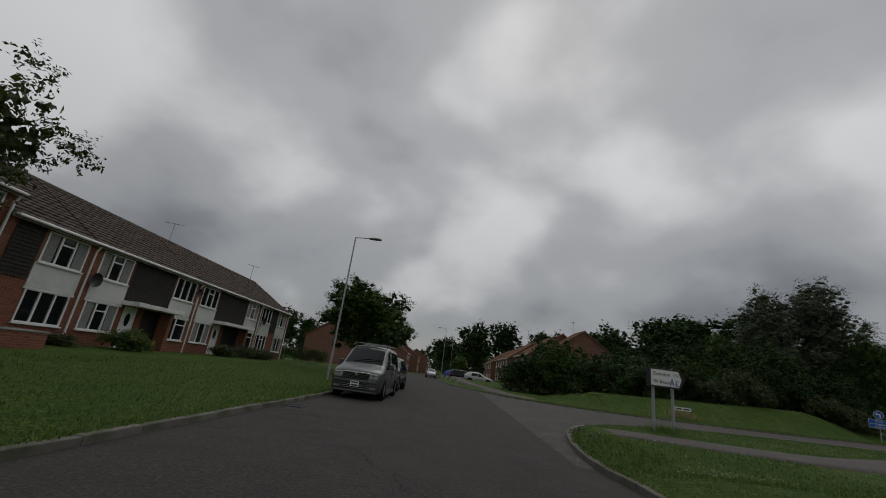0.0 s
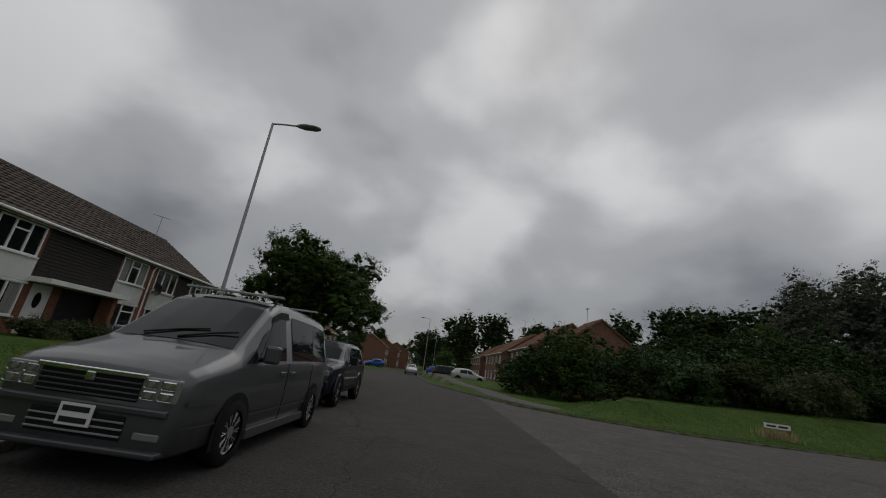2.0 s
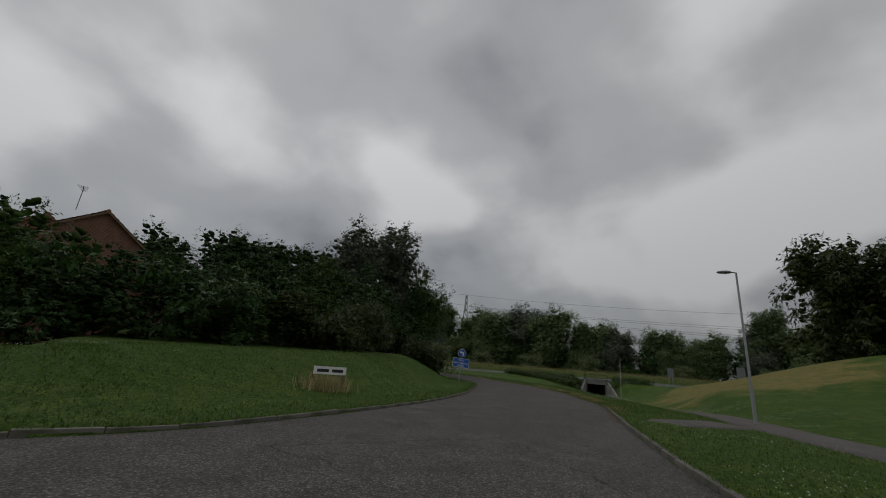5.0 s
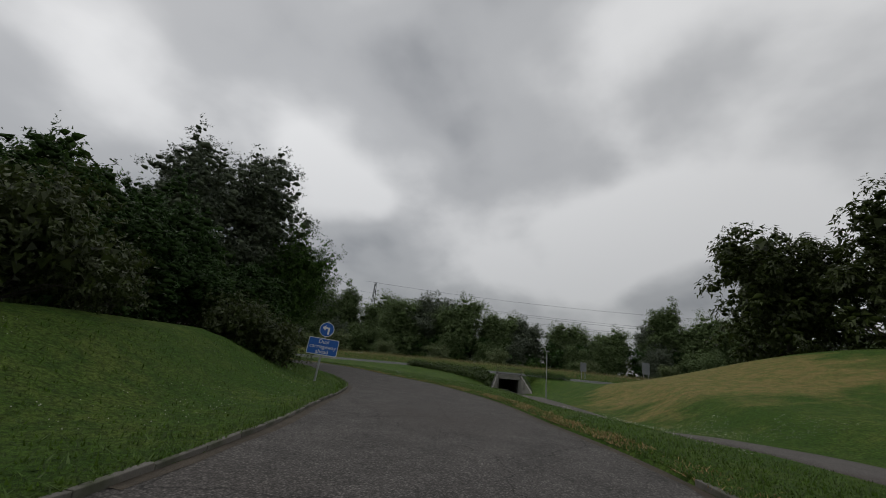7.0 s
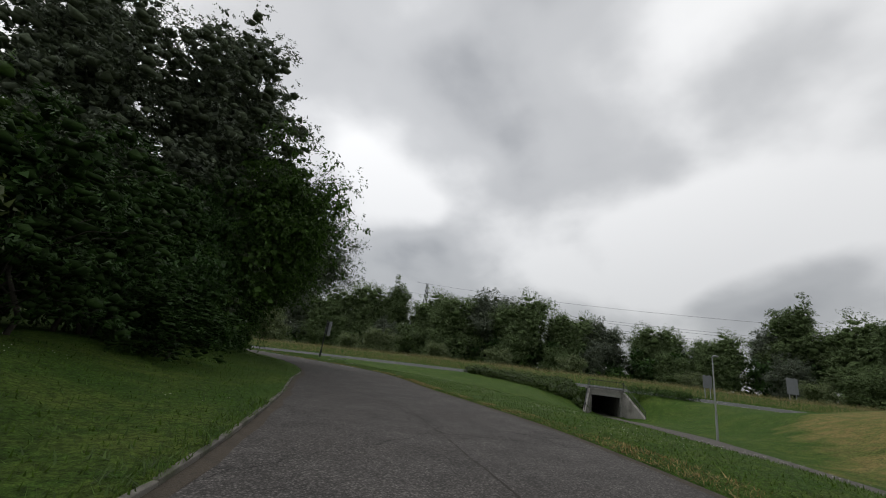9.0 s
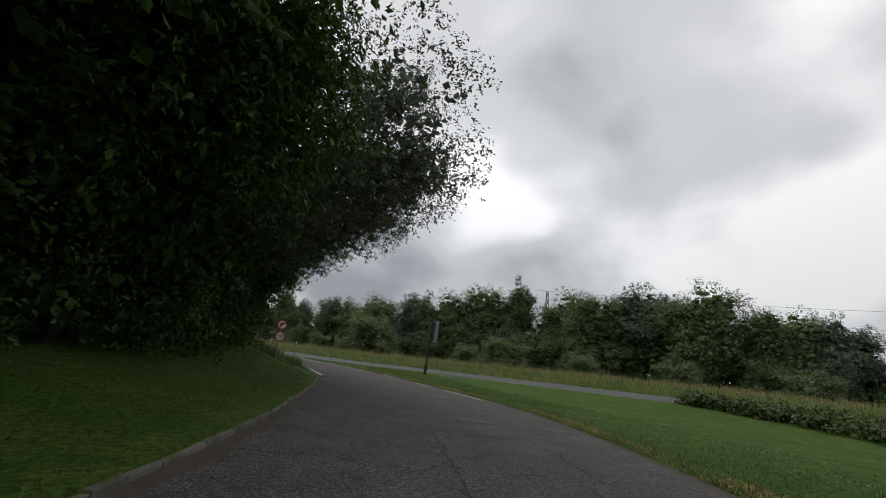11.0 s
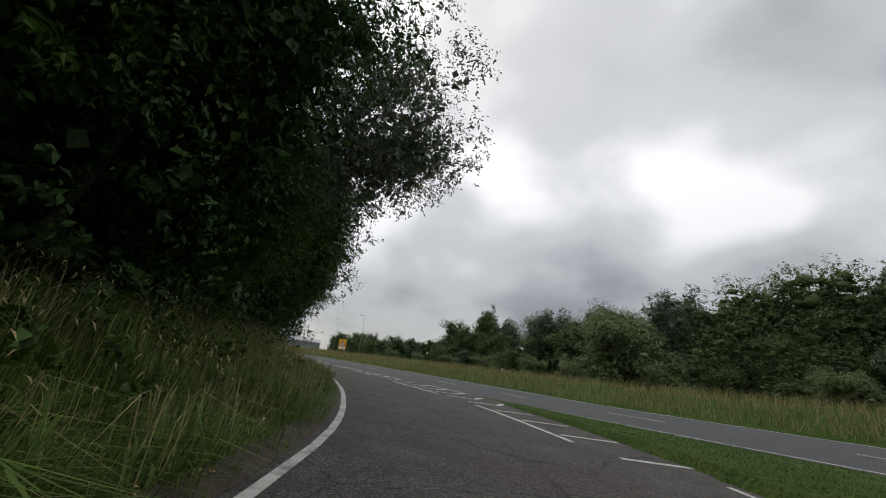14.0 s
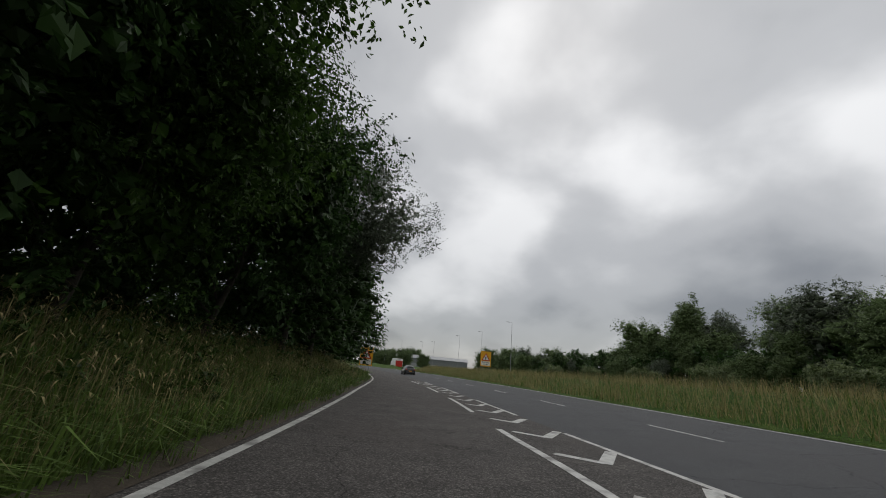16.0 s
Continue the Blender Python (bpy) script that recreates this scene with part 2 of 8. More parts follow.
def grass_material(name):
    """Mown grass: blades as a fine light and dark mottle, clumps, paler patches, and a parched part on the mound."""
    m = bpy.data.materials.new(name)
    m.use_nodes = True
    t = m.node_tree
    link = t.links.new
    bsdf = t.nodes["Principled BSDF"]
    bsdf.inputs["Roughness"].default_value = 0.9
    bsdf.inputs["Specular IOR Level"].default_value = 0.12
    co = t.nodes.new("ShaderNodeTexCoord")

    def noisy(scale, lo, hi, to_lo, to_hi, detail=4.0):
        n = add(t, "ShaderNodeTexNoise", Scale=scale, Detail=detail, Roughness=0.65)
        link(co.outputs["Object"], n.inputs["Vector"])
        r = t.nodes.new("ShaderNodeMapRange")
        r.inputs["From Min"].default_value, r.inputs["From Max"].default_value = lo, hi
        r.inputs["To Min"].default_value, r.inputs["To Max"].default_value = to_lo, to_hi
        link(n.outputs["Fac"], r.inputs["Value"])
        return r.outputs["Result"]

    def mixed(fac, a, b):
        x = t.nodes.new("ShaderNodeMix")
        x.data_type = "RGBA"
        for socket, value in ((6, a), (7, b)):
            if isinstance(value, tuple):
                x.inputs[socket].default_value = (*value, 1)
            else:
                link(value, x.inputs[socket])
        link(fac, x.inputs["Factor"])
        return x.outputs[2]

    def scaled(col, fac):
        s = t.nodes.new("ShaderNodeVectorMath")
        s.operation = "SCALE"
        link(col, s.inputs[0])
        link(fac, s.inputs["Scale"])
        return s.outputs[0]

    green = mixed(noisy(0.35, 0.38, 0.64, 0, 1), (0.044, 0.09, 0.012), (0.08, 0.115, 0.021))
    green = mixed(noisy(1.9, 0.42, 0.66, 0, 1), green, (0.037, 0.078, 0.011))
    dry = mixed(noisy(1.3, 0.4, 0.62, 0, 1), (0.21, 0.165, 0.06), (0.12, 0.135, 0.035))
    # parched patch on the side of the mound
    v = t.nodes.new("ShaderNodeVectorMath")
    v.operation, v.inputs[1].default_value = "SUBTRACT", (64, 15, 0)
    link(co.outputs["Object"], v.inputs[0])
    w = t.nodes.new("ShaderNodeVectorMath")
    w.operation, w.inputs[1].default_value = "DIVIDE", (17.5, 9.5, 1e6)
    link(v.outputs[0], w.inputs[0])
    ln = t.nodes.new("ShaderNodeVectorMath")
    ln.operation = "LENGTH"
    link(w.outputs[0], ln.inputs[0])
    wob = t.nodes.new("ShaderNodeMath")
    wob.operation = "ADD"
    link(ln.outputs["Value"], wob.inputs[0])
    link(noisy(0.3, 0.3, 0.7, -0.3, 0.3, 8.0), wob.inputs[1])
    edge = t.nodes.new("ShaderNodeMapRange")
    edge.inputs["From Min"].default_value, edge.inputs["From Max"].default_value = 1.1, 0.8
    link(wob.outputs[0], edge.inputs["Value"])
    col = mixed(edge.outputs["Result"], green, dry)
    col = scaled(col, noisy(13.0, 0.35, 0.65, 0.45, 1.5, 5.0))
    col = scaled(col, noisy(55.0, 0.35, 0.65, 0.6, 1.4, 2.0))
    link(col, bsdf.inputs["Base Color"])
    nb = add(t, "ShaderNodeTexNoise", Scale=18.0, Detail=6.0, Roughness=0.75)
    link(co.outputs["Object"], nb.inputs["Vector"])
    bp = add(t, "ShaderNodeBump", Strength=0.9, Distance=0.05)
    link(nb.outputs["Fac"], bp.inputs["Height"])
    link(bp.outputs[0], bsdf.inputs["Normal"])
    return m


MAT = {
    "grass": grass_material("mown_grass"),
    "asphalt": asphalt_material("old_asphalt", (0.04, 0.0365, 0.034), (0.068, 0.062, 0.057), 26.0, (0.058, 0.049, 0.044)),
    "chippings": asphalt_material("surface_dressing", (0.066, 0.061, 0.057), (0.145, 0.133, 0.124), 30.0, (0.098, 0.088, 0.081), 0.8),
    "carriageway": asphalt_material("smooth_asphalt", (0.085, 0.087, 0.092), (0.115, 0.117, 0.122), 55.0, (0.1, 0.1, 0.104)),
    "footway": asphalt_material("footway_asphalt", (0.105, 0.095, 0.088), (0.15, 0.135, 0.125), 40.0, (0.12, 0.105, 0.095)),
    "kerb": material("weathered_concrete", (0.1, 0.094, 0.08), 0.9, color2=(0.2, 0.185, 0.16), scale=3.0, fine=60.0, bump=0.5, bump_scale=70.0, color3=(0.07, 0.075, 0.045), patch=1.6, per_object=0.2),
    "concrete": material("pale_concrete", (0.19, 0.185, 0.17), 0.88, color2=(0.3, 0.29, 0.265), scale=1.5, fine=30.0, bump=0.4, bump_scale=40.0, color3=(0.13, 0.127, 0.11), patch=0.7),
    "paint": material("worn_road_paint", (0.42, 0.42, 0.4), 0.75, color2=(0.66, 0.66, 0.63), scale=4.0, fine=45.0, bump=0.3, bump_scale=60.0, color3=(0.24, 0.235, 0.225), patch=2.5),
    "soil": material("verge_soil", (0.04, 0.031, 0.022), 0.95, color2=(0.085, 0.067, 0.047), scale=3.0, fine=30.0, bump=0.8, bump_scale=30.0),
    "bark": material("bark", (0.028, 0.024, 0.019), 0.95, color2=(0.07, 0.06, 0.048), scale=5.0, fine=40.0, bump=0.9, bump_scale=22.0),
    "leaf": material("leaf_green", (0.05, 0.098, 0.017), 0.55, island=0.6, transmit=0.28, specular=0.25),
    "leaf_dark": material("leaf_dark", (0.034, 0.074, 0.016), 0.55, island=0.6, transmit=0.22, specular=0.25),
    # Woodland green paled: distance haze is put into the leaf colour.
    "leaf_far": material("leaf_woodland_hazed", (0.125, 0.175, 0.07), 0.6, island=0.5, transmit=0.28, specular=0.25),
    "leaf_light": material("leaf_fresh", (0.06, 0.1, 0.016), 0.5, island=0.5, transmit=0.35),
    "leaf_silver": material("leaf_silver", (0.105, 0.13, 0.085), 0.55, island=0.5, transmit=0.28),
    "leaf_olive": material("leaf_olive", (0.048, 0.066, 0.014), 0.6, island=0.5, transmit=0.28),
    # Pale willow green, brightened further along with the woodland haze.
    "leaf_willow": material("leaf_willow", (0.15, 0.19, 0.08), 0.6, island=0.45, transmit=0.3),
    "blade": material("grass_blade", (0.072, 0.128, 0.017), 0.6, island=0.45, transmit=0.45),
    "blade_long": material("long_grass_blade", (0.12, 0.19, 0.04), 0.6, island=0.5, transmit=0.4),
    "straw_pale": material("grass_seed_head", (0.3, 0.255, 0.115), 0.8, island=0.3, transmit=0.2),
    "straw": material("seeding_grass", (0.36, 0.32, 0.15), 0.7, island=0.5, transmit=0.3),
    "dead_weed": material("dead_brown_weed", (0.33, 0.23, 0.1), 0.85, island=0.45, transmit=0.15),
    "petal": material("white_clover", (0.55, 0.55, 0.47), 0.7, island=0.15),
    "yellow_petal": material("yellow_bloom", (0.75, 0.5, 0.02), 0.6, island=0.3),
    "brick": brick_material("red_brick", (0.25, 0.075, 0.035), (0.17, 0.05, 0.028), (0.2, 0.17, 0.14)),
    "brick_far": brick_material("orange_brick", (0.21, 0.088, 0.052), (0.15, 0.062, 0.04), (0.24, 0.19, 0.15)),
    "tile": material("concrete_roof_tile", (0.075, 0.058, 0.047), 0.85, color2=(0.115, 0.09, 0.072), scale=1.2, fine=25.0, bump=0.4, bump_scale=30.0, island=0.22),
    "tile_red": material("brown_red_roof_tile", (0.17, 0.085, 0.05), 0.85, color2=(0.24, 0.125, 0.075), scale=1.0, fine=20.0, bump=0.4, bump_scale=30.0, island=0.2),
    "hung_tile": material("dark_hung_tile", (0.016, 0.0135, 0.011), 0.85, color2=(0.026, 0.022, 0.018), scale=2.0, fine=30.0, bump=0.3, bump_scale=30.0, island=0.2),
    "white": material("white_paint", (0.72, 0.72, 0.7), 0.5, color2=(0.8, 0.8, 0.78), scale=1.5, fine=14.0, color3=(0.6, 0.6, 0.57), patch=0.8),
    "panel": material("grey_white_panel", (0.6, 0.6, 0.58), 0.55, color2=(0.7, 0.7, 0.68), scale=1.2, fine=18.0, color3=(0.5, 0.5, 0.47), patch=0.7),
    "upvc": material("white_window_frame", (0.78, 0.78, 0.77), 0.35, color2=(0.82, 0.82, 0.81), scale=3.0, fine=20.0),
    "glass": glass_material("window_glass", (0.012, 0.014, 0.016)),
    "curtain": material("pale_net_curtain", (0.2, 0.2, 0.19), 0.9, color2=(0.3, 0.3, 0.285), scale=9.0, fine=60.0),
    "galv": material("galvanised_steel", (0.33, 0.34, 0.35), 0.55, 0.6, color2=(0.42, 0.43, 0.44), scale=3.0, fine=30.0),
    "dark_metal": material("dark_painted_metal", (0.018, 0.02, 0.022), 0.5, 0.3, color2=(0.035, 0.037, 0.04), scale=4.0, fine=30.0),
    "sign_white": material("sign_white", (0.72, 0.72, 0.7), 0.5, color2=(0.78, 0.78, 0.77), scale=2.0, fine=12.0),
    "sign_blue": material("sign_blue", (0.01, 0.1, 0.42), 0.4, color2=(0.015, 0.115, 0.46), scale=2.0, fine=12.0),
    "sign_red": material("sign_red", (0.5, 0.02, 0.015), 0.45, color2=(0.55, 0.03, 0.02), scale=2.0, fine=12.0),
    "sign_black": material("sign_black", (0.012, 0.012, 0.013), 0.5),
    "sign_yellow": material("sign_yellow", (0.8, 0.38, 0.01), 0.45, color2=(0.85, 0.42, 0.015), scale=2.0, fine=12.0),
    "sign_grey": material("sign_back_grey", (0.2, 0.21, 0.22), 0.5, 0.3, color2=(0.26, 0.27, 0.28), scale=1.5, fine=14.0),
    "wood": material("weathered_timber", (0.16, 0.09, 0.05), 0.85, color2=(0.24, 0.15, 0.09), scale=4.0, fine=40.0, bump=0.4),
    "rubber": material("tyre_rubber", (0.009, 0.009, 0.0095), 0.9, color2=(0.018, 0.017, 0.016), scale=5.0, fine=40.0, specular=0.15),
    "alloy": material("alloy_wheel", (0.42, 0.42, 0.42), 0.35, 0.8, color2=(0.5, 0.5, 0.5), scale=4.0, fine=20.0),
    "chrome": material("chrome_trim", (0.75, 0.76, 0.78), 0.12, 1.0),
    "black_plastic": material("black_plastic", (0.009, 0.009, 0.01), 0.6, color2=(0.018, 0.018, 0.019), scale=4.0, fine=30.0, specular=0.15),
    "lamp_glass": glass_material("headlamp_lens", (0.2, 0.2, 0.19), 0.08),
    "car_glass": glass_material("car_glass", (0.01, 0.015, 0.015), 0.03, 0.22),
    "dirt": material("black_soil_pile", (0.03, 0.025, 0.02), 0.95),
}


# Crown masses: dark-to-light mottle reads as leaves; woodland tones lifted for distance haze.
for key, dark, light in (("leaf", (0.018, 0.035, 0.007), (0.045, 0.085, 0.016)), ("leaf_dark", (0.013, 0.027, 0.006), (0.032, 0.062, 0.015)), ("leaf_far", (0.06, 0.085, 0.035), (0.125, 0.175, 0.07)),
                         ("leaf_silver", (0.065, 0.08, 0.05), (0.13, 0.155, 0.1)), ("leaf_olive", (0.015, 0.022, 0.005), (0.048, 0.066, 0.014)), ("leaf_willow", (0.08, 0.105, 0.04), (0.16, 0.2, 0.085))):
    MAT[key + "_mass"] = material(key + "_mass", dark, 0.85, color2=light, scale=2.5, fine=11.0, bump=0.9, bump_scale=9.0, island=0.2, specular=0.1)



def paint_material(name, color, flake=0.5):
    return material(name, color, 0.45, flake, color2=tuple(c * 1.12 for c in color), scale=1.0, fine=60.0, coat=0.6, color3=tuple(c * 0.85 for c in color), patch=0.8, specular=0.12)


# ---- mesh helpers ----
def mesh_np(name, verts, faces, mats, parent=None, face_mats=None, smooth=False):
    """A mesh object from numpy arrays of vertices and equal-sided faces."""
    verts, faces = np.asarray(verts, np.float32), np.asarray(faces, np.int32)
    me = bpy.data.meshes.new(name)
    k = faces.shape[1]
    me.vertices.add(len(verts))
    me.vertices.foreach_set("co", verts.ravel())
    me.loops.add(faces.size)
    me.loops.foreach_set("vertex_index", faces.ravel())
    me.polygons.add(len(faces))
    me.polygons.foreach_set("loop_start", np.arange(0, faces.size, k, dtype=np.int32))
    if face_mats is not None:
        me.polygons.foreach_set("material_index", np.asarray(face_mats, np.int32))
    me.polygons.foreach_set("use_smooth", np.full(len(faces), smooth))
    me.update(calc_edges=True)
    for m in mats if isinstance(mats, (list, tuple)) else [mats]:
        me.materials.append(MAT[m] if isinstance(m, str) else m)
    ob = new(name, me)
    if parent:
        ob.parent = parent
    return ob


def part(name, bm, mat, parent, label="", smooth=False):
    """Links a bmesh as one mesh object under a thing or part."""
    me = bpy.data.meshes.new(name)
    bmesh.ops.recalc_face_normals(bm, faces=bm.faces)
    for f in bm.faces:
        f.smooth = smooth
    bm.to_mesh(me)
    bm.free()
    me.materials.append(MAT[mat] if isinstance(mat, str) else mat)
    ob = new(name, me)
    if parent:
        ob.parent = parent
    if label:
        ob["label"] = label
    return ob


def thing(name, label, category, m=None, group="", kind=""):
    """An Empty at the base of a thing."""
    ob = new(name)
    ob.empty_display_size = 0.2
    if m is not None:
        ob.matrix_basis = m
    return tagged(ob, label, category, group, kind)


def box(bm, x0, x1, y0, y1, z0, z1, bevel=0.0, m=None):
    v = [bm.verts.new(p) for p in ((x0, y0, z0), (x1, y0, z0), (x1, y1, z0), (x0, y1, z0), (x0, y0, z1), (x1, y0, z1), (x1, y1, z1), (x0, y1, z1))]
    f = [bm.faces.new([v[i] for i in q]) for q in ((0, 3, 2, 1), (4, 5, 6, 7), (0, 1, 5, 4), (1, 2, 6, 5), (2, 3, 7, 6), (3, 0, 4, 7))]
    if m is not None:
        bmesh.ops.transform(bm, matrix=m, verts=v)
    if bevel:
        bmesh.ops.bevel(bm, geom=list({e for q in f for e in q.edges}), offset=bevel, segments=2, affect="EDGES", profile=0.5)
    return bm


def tube(bm, pts, radii, sides=8, caps=True):
    """A tapered tube through the points."""
    pts = [Vector(p) for p in pts]
    if not hasattr(radii, "__len__"):
        radii = [radii] * len(pts)
    rings = []
    for i, p in enumerate(pts):
        d = (pts[min(i + 1, len(pts) - 1)] - pts[max(i - 1, 0)]).normalized()
        a = d.orthogonal().normalized()
        b = d.cross(a)
        if rings:
            ref = rings[-1][0].co - pts[i - 1]
            a = (ref - d * ref.dot(d)).normalized()
            b = d.cross(a)
        rings.append([bm.verts.new(p + (a * math.cos(2 * math.pi * k / sides) + b * math.sin(2 * math.pi * k / sides)) * radii[i]) for k in range(sides)])
    for r0, r1 in zip(rings, rings[1:]):
        for k in range(sides):
            bm.faces.new((r0[k], r0[(k + 1) % sides], r1[(k + 1) % sides], r1[k]))
    if caps:
        bm.faces.new(rings[0][::-1])
        bm.faces.new(rings[-1])
    return bm


def disc(bm, c, normal, r, depth, sides=32):
    n = Vector(normal).normalized()
    c = Vector(c)
    return tube(bm, [c, c + n * depth], r, sides)


def plate(bm, outline, y0, y1):
    """A flat plate: an outline in x, z, from y0 to y1."""
    a = [bm.verts.new((x, y0, z)) for x, z in outline]
    b = [bm.verts.new((x, y1, z)) for x, z in outline]
    bm.faces.new(a)
    bm.faces.new(b[::-1])
    for i in range(len(a)):
        j = (i + 1) % len(a)
        bm.faces.new((a[i], b[i], b[j], a[j]))
    return bm


def rounded(x0, x1, z0, z1, r, n=5):
    pts = []
    for cx, cz, a0 in ((x1 - r, z1 - r, 0), (x0 + r, z1 - r, 90), (x0 + r, z0 + r, 180), (x1 - r, z0 + r, 270)):
        for k in range(n + 1):
            a = radians(a0 + 90 * k / n)
            pts.append((cx + r * math.cos(a), cz + r * math.sin(a)))
    return pts


def lettering(name, words, size, m, mat, parent, align="CENTER"):
    """Raised lettering in the built-in font, made into a mesh."""
    cu = bpy.data.curves.new(name, "FONT")
    cu.body, cu.size, cu.align_x, cu.align_y, cu.extrude = words, size, align, "CENTER", 0.0015
    tmp = new(name, cu)
    me = bpy.data.meshes.new_from_object(tmp.evaluated_get(bpy.context.evaluated_depsgraph_get()))
    bpy.data.objects.remove(tmp)
    me.materials.clear()
    me.materials.append(MAT[mat])
    ob = new(name, me)
    ob.parent = parent
    ob.matrix_basis = m
    return ob


# ---- plan: edges of the roads ----
def smooth_line(pts, step=1.0):
    """A Catmull-Rom line through the points."""
    p = np.array(pts, float)
    p = np.vstack([2 * p[0] - p[1], p, 2 * p[-1] - p[-2]])
    out = []
    for i in range(1, len(p) - 2):
        n = max(1, int(np.linalg.norm(p[i + 1] - p[i]) / step))
        for k in range(n):
            t = k / n
            out.append(0.5 * (2 * p[i] + (p[i + 1] - p[i - 1]) * t + (2 * p[i - 1] - 5 * p[i] + 4 * p[i + 1] - p[i + 2]) * t * t + (3 * p[i] - p[i - 1] - 3 * p[i + 1] + p[i + 2]) * t ** 3))
    out.append(p[-2])
    return np.array(out)


def offset_line(line, d):
    """The line moved d metres to its right."""
    t = np.gradient(line, axis=0)
    t /= np.linalg.norm(t, axis=1)[:, None]
    return line + d * np.stack([t[:, 1], -t[:, 0]], 1)


LEFT_KERB = smooth_line([(-3.9, -60), (-3.9, -20), (-3.9, 0), (-3.9, 16), (-4.1, 26), (-4.9, 33), (-5.3, 42), (-6.4, 48.5), (-9.5, 52), (-16, 54), (-34, 57)])
LEFT_KERB_FAR = smooth_line([(-34, 66), (-16, 63.5), (-9.8, 64.5), (-7.6, 69), (-7.2, 80), (-7, 95), (-5.3, 112), (-1, 135), (5, 165), (9, 200)])
RIGHT_KERB_FAR = smooth_line([(17, 200), (12, 165), (5, 132), (0.5, 112), (-1.2, 95), (-1.2, 80), (-0.8, 66), (-0.1, 56), (0.7, 46), (2.1, 40.5), (3.7, 35.5)])
VERGE_KERB = smooth_line([(3.7, 35.5), (5, 32), (7.5, 29.9), (11.3, 28.4), (14.5, 28.4), (20, 29.1), (24, 30), (28, 31.2), (32, 32.8), (36.8, 34.7), (40.5, 36.8), (46, 41.1), (51, 45.5), (54.8, 48.6), (58.5, 52.4), (61.5, 56.1), (64.6, 60.2), (67.5, 64.5), (69.3, 68.1), (70.9, 71.6), (71.85, 73.8), (73.2, 77.3), (74.6, 81.8), (75.7, 85.6), (76.4, 90), (76.9, 96), (77.05, 104), (76.65, 110), (76.2, 115), (75.5, 121), (74.7, 127), (72.4, 143), (69.3, 157), (65, 175), (60, 195), (48, 235), (20, 305)])
NOSE_KERB = smooth_line([(3.1, -60), (3.1, -20), (3, 4), (2.8, 7.5), (3.3, 10.8), (4.4, 14), (6.3, 16.4), (9, 18.6), (13.8, 20.9), (20, 22.6), (30, 24.9), (35, 26.9), (39.3, 28.6), (43, 30.5), (49.5, 34.6), (54, 38.6), (58.8, 43.2), (63.2, 46.9), (66.2, 49.6), (69.5, 53.2), (72.3, 57.4), (74.2, 61.3), (76.4, 66), (78.4, 70.6), (80, 75), (81.8, 80), (83.2, 84), (84.3, 88.5), (84.9, 93), (85.4, 96.5), (86.05, 98)])
NEAR_EDGE = smooth_line([(124, -300), (108, -100), (103.5, -30), (100.3, 5), (97.2, 34), (94.2, 52), (91.6, 64), (89.5, 76), (87.5, 88), (86.05, 98), (85.3, 103.7), (84.2, 109.8), (82.6, 118.7), (80.9, 128.6), (78.4, 142), (73.2, 166), (67, 190), (53, 232), (23, 302)], 2.0)
FAR_EDGE = offset_line(NEAR_EDGE, 7.6)
OTHER_NEAR, OTHER_FAR = offset_line(NEAR_EDGE, 17.0), offset_line(NEAR_EDGE, 24.3)
i_merge = int(np.argmin(np.linalg.norm(NEAR_EDGE - NOSE_KERB[-1], axis=1)))
i_m1 = int(np.argmin(np.linalg.norm(NOSE_KERB - (2.9, 7.5), axis=1)))
MAIN = np.vstack([LEFT_KERB, LEFT_KERB_FAR, RIGHT_KERB_FAR, NOSE_KERB[:i_m1 + 1][::-1]])
SIDE = np.vstack([VERGE_KERB, NEAR_EDGE[i_merge:][::-1], NOSE_KERB[i_m1:][::-1], [(2.5, 7.6), (3.3, 35.6)]])
DUAL = np.vstack([NEAR_EDGE, FAR_EDGE[::-1]])
OTHER = np.vstack([OTHER_NEAR, OTHER_FAR[::-1]])
FOOTWAYS = [smooth_line([(4.75, 13.7), (8, 13.2), (12.5, 12.9), (18, 15.4), (26, 18.4), (32.5, 19.4), (36.9, 20.4), (41, 22.3), (47, 23.9), (54, 25.2), (61, 27.0), (69, 29.6), (80, 32.4), (94, 35.3)]),
            smooth_line([(7.0, 31.6), (5.6, 35), (4.4, 41), (2.8, 50), (1.6, 60), (0, 75)]),
            smooth_line([(27.4, 19.6), (24.6, 20.9), (23.2, 21.8), (22.4, 22.2)])]
FOOTWAY_WIDTHS = [1.15, 0.9, 0.7]


def nearest(points, line, closed=False):
    """For each point: the distance to the line, the nearest place on it, and the line parameter."""
    a = line
    b = np.roll(line, -1, axis=0) if closed else None
    if not closed:
        a, b = line[:-1], line[1:]
    best = np.full(len(points), 1e9)
    where = np.zeros((len(points), 2))
    for s in range(0, len(points), 4000):
        p = points[s:s + 4000, None, :]
        ab = (b - a)[None]
        u = np.clip(((p - a[None]) * ab).sum(2) / np.maximum((ab * ab).sum(2), 1e-9), 0, 1)
        q = a[None] + u[..., None] * ab
        d = np.linalg.norm(p - q, axis=2)
        k = d.argmin(1)
        r = np.arange(len(k))
        best[s:s + 4000], where[s:s + 4000] = d[r, k], q[r, k]
    return best, where


def inside(points, poly):
    x, y = points[:, 0], points[:, 1]
    c = np.zeros(len(points), bool)
    for (x0, y0), (x1, y1) in zip(poly, np.roll(poly, -1, axis=0)):
        if y0 != y1:
            c ^= ((y0 > y) != (y1 > y)) & (x < (x1 - x0) * (y - y0) / (y1 - y0) + x0)
    return c


def step01(a, b, v):
    t = np.clip((v - a) / (b - a), 0, 1)
    return t * t * (3 - 2 * t)


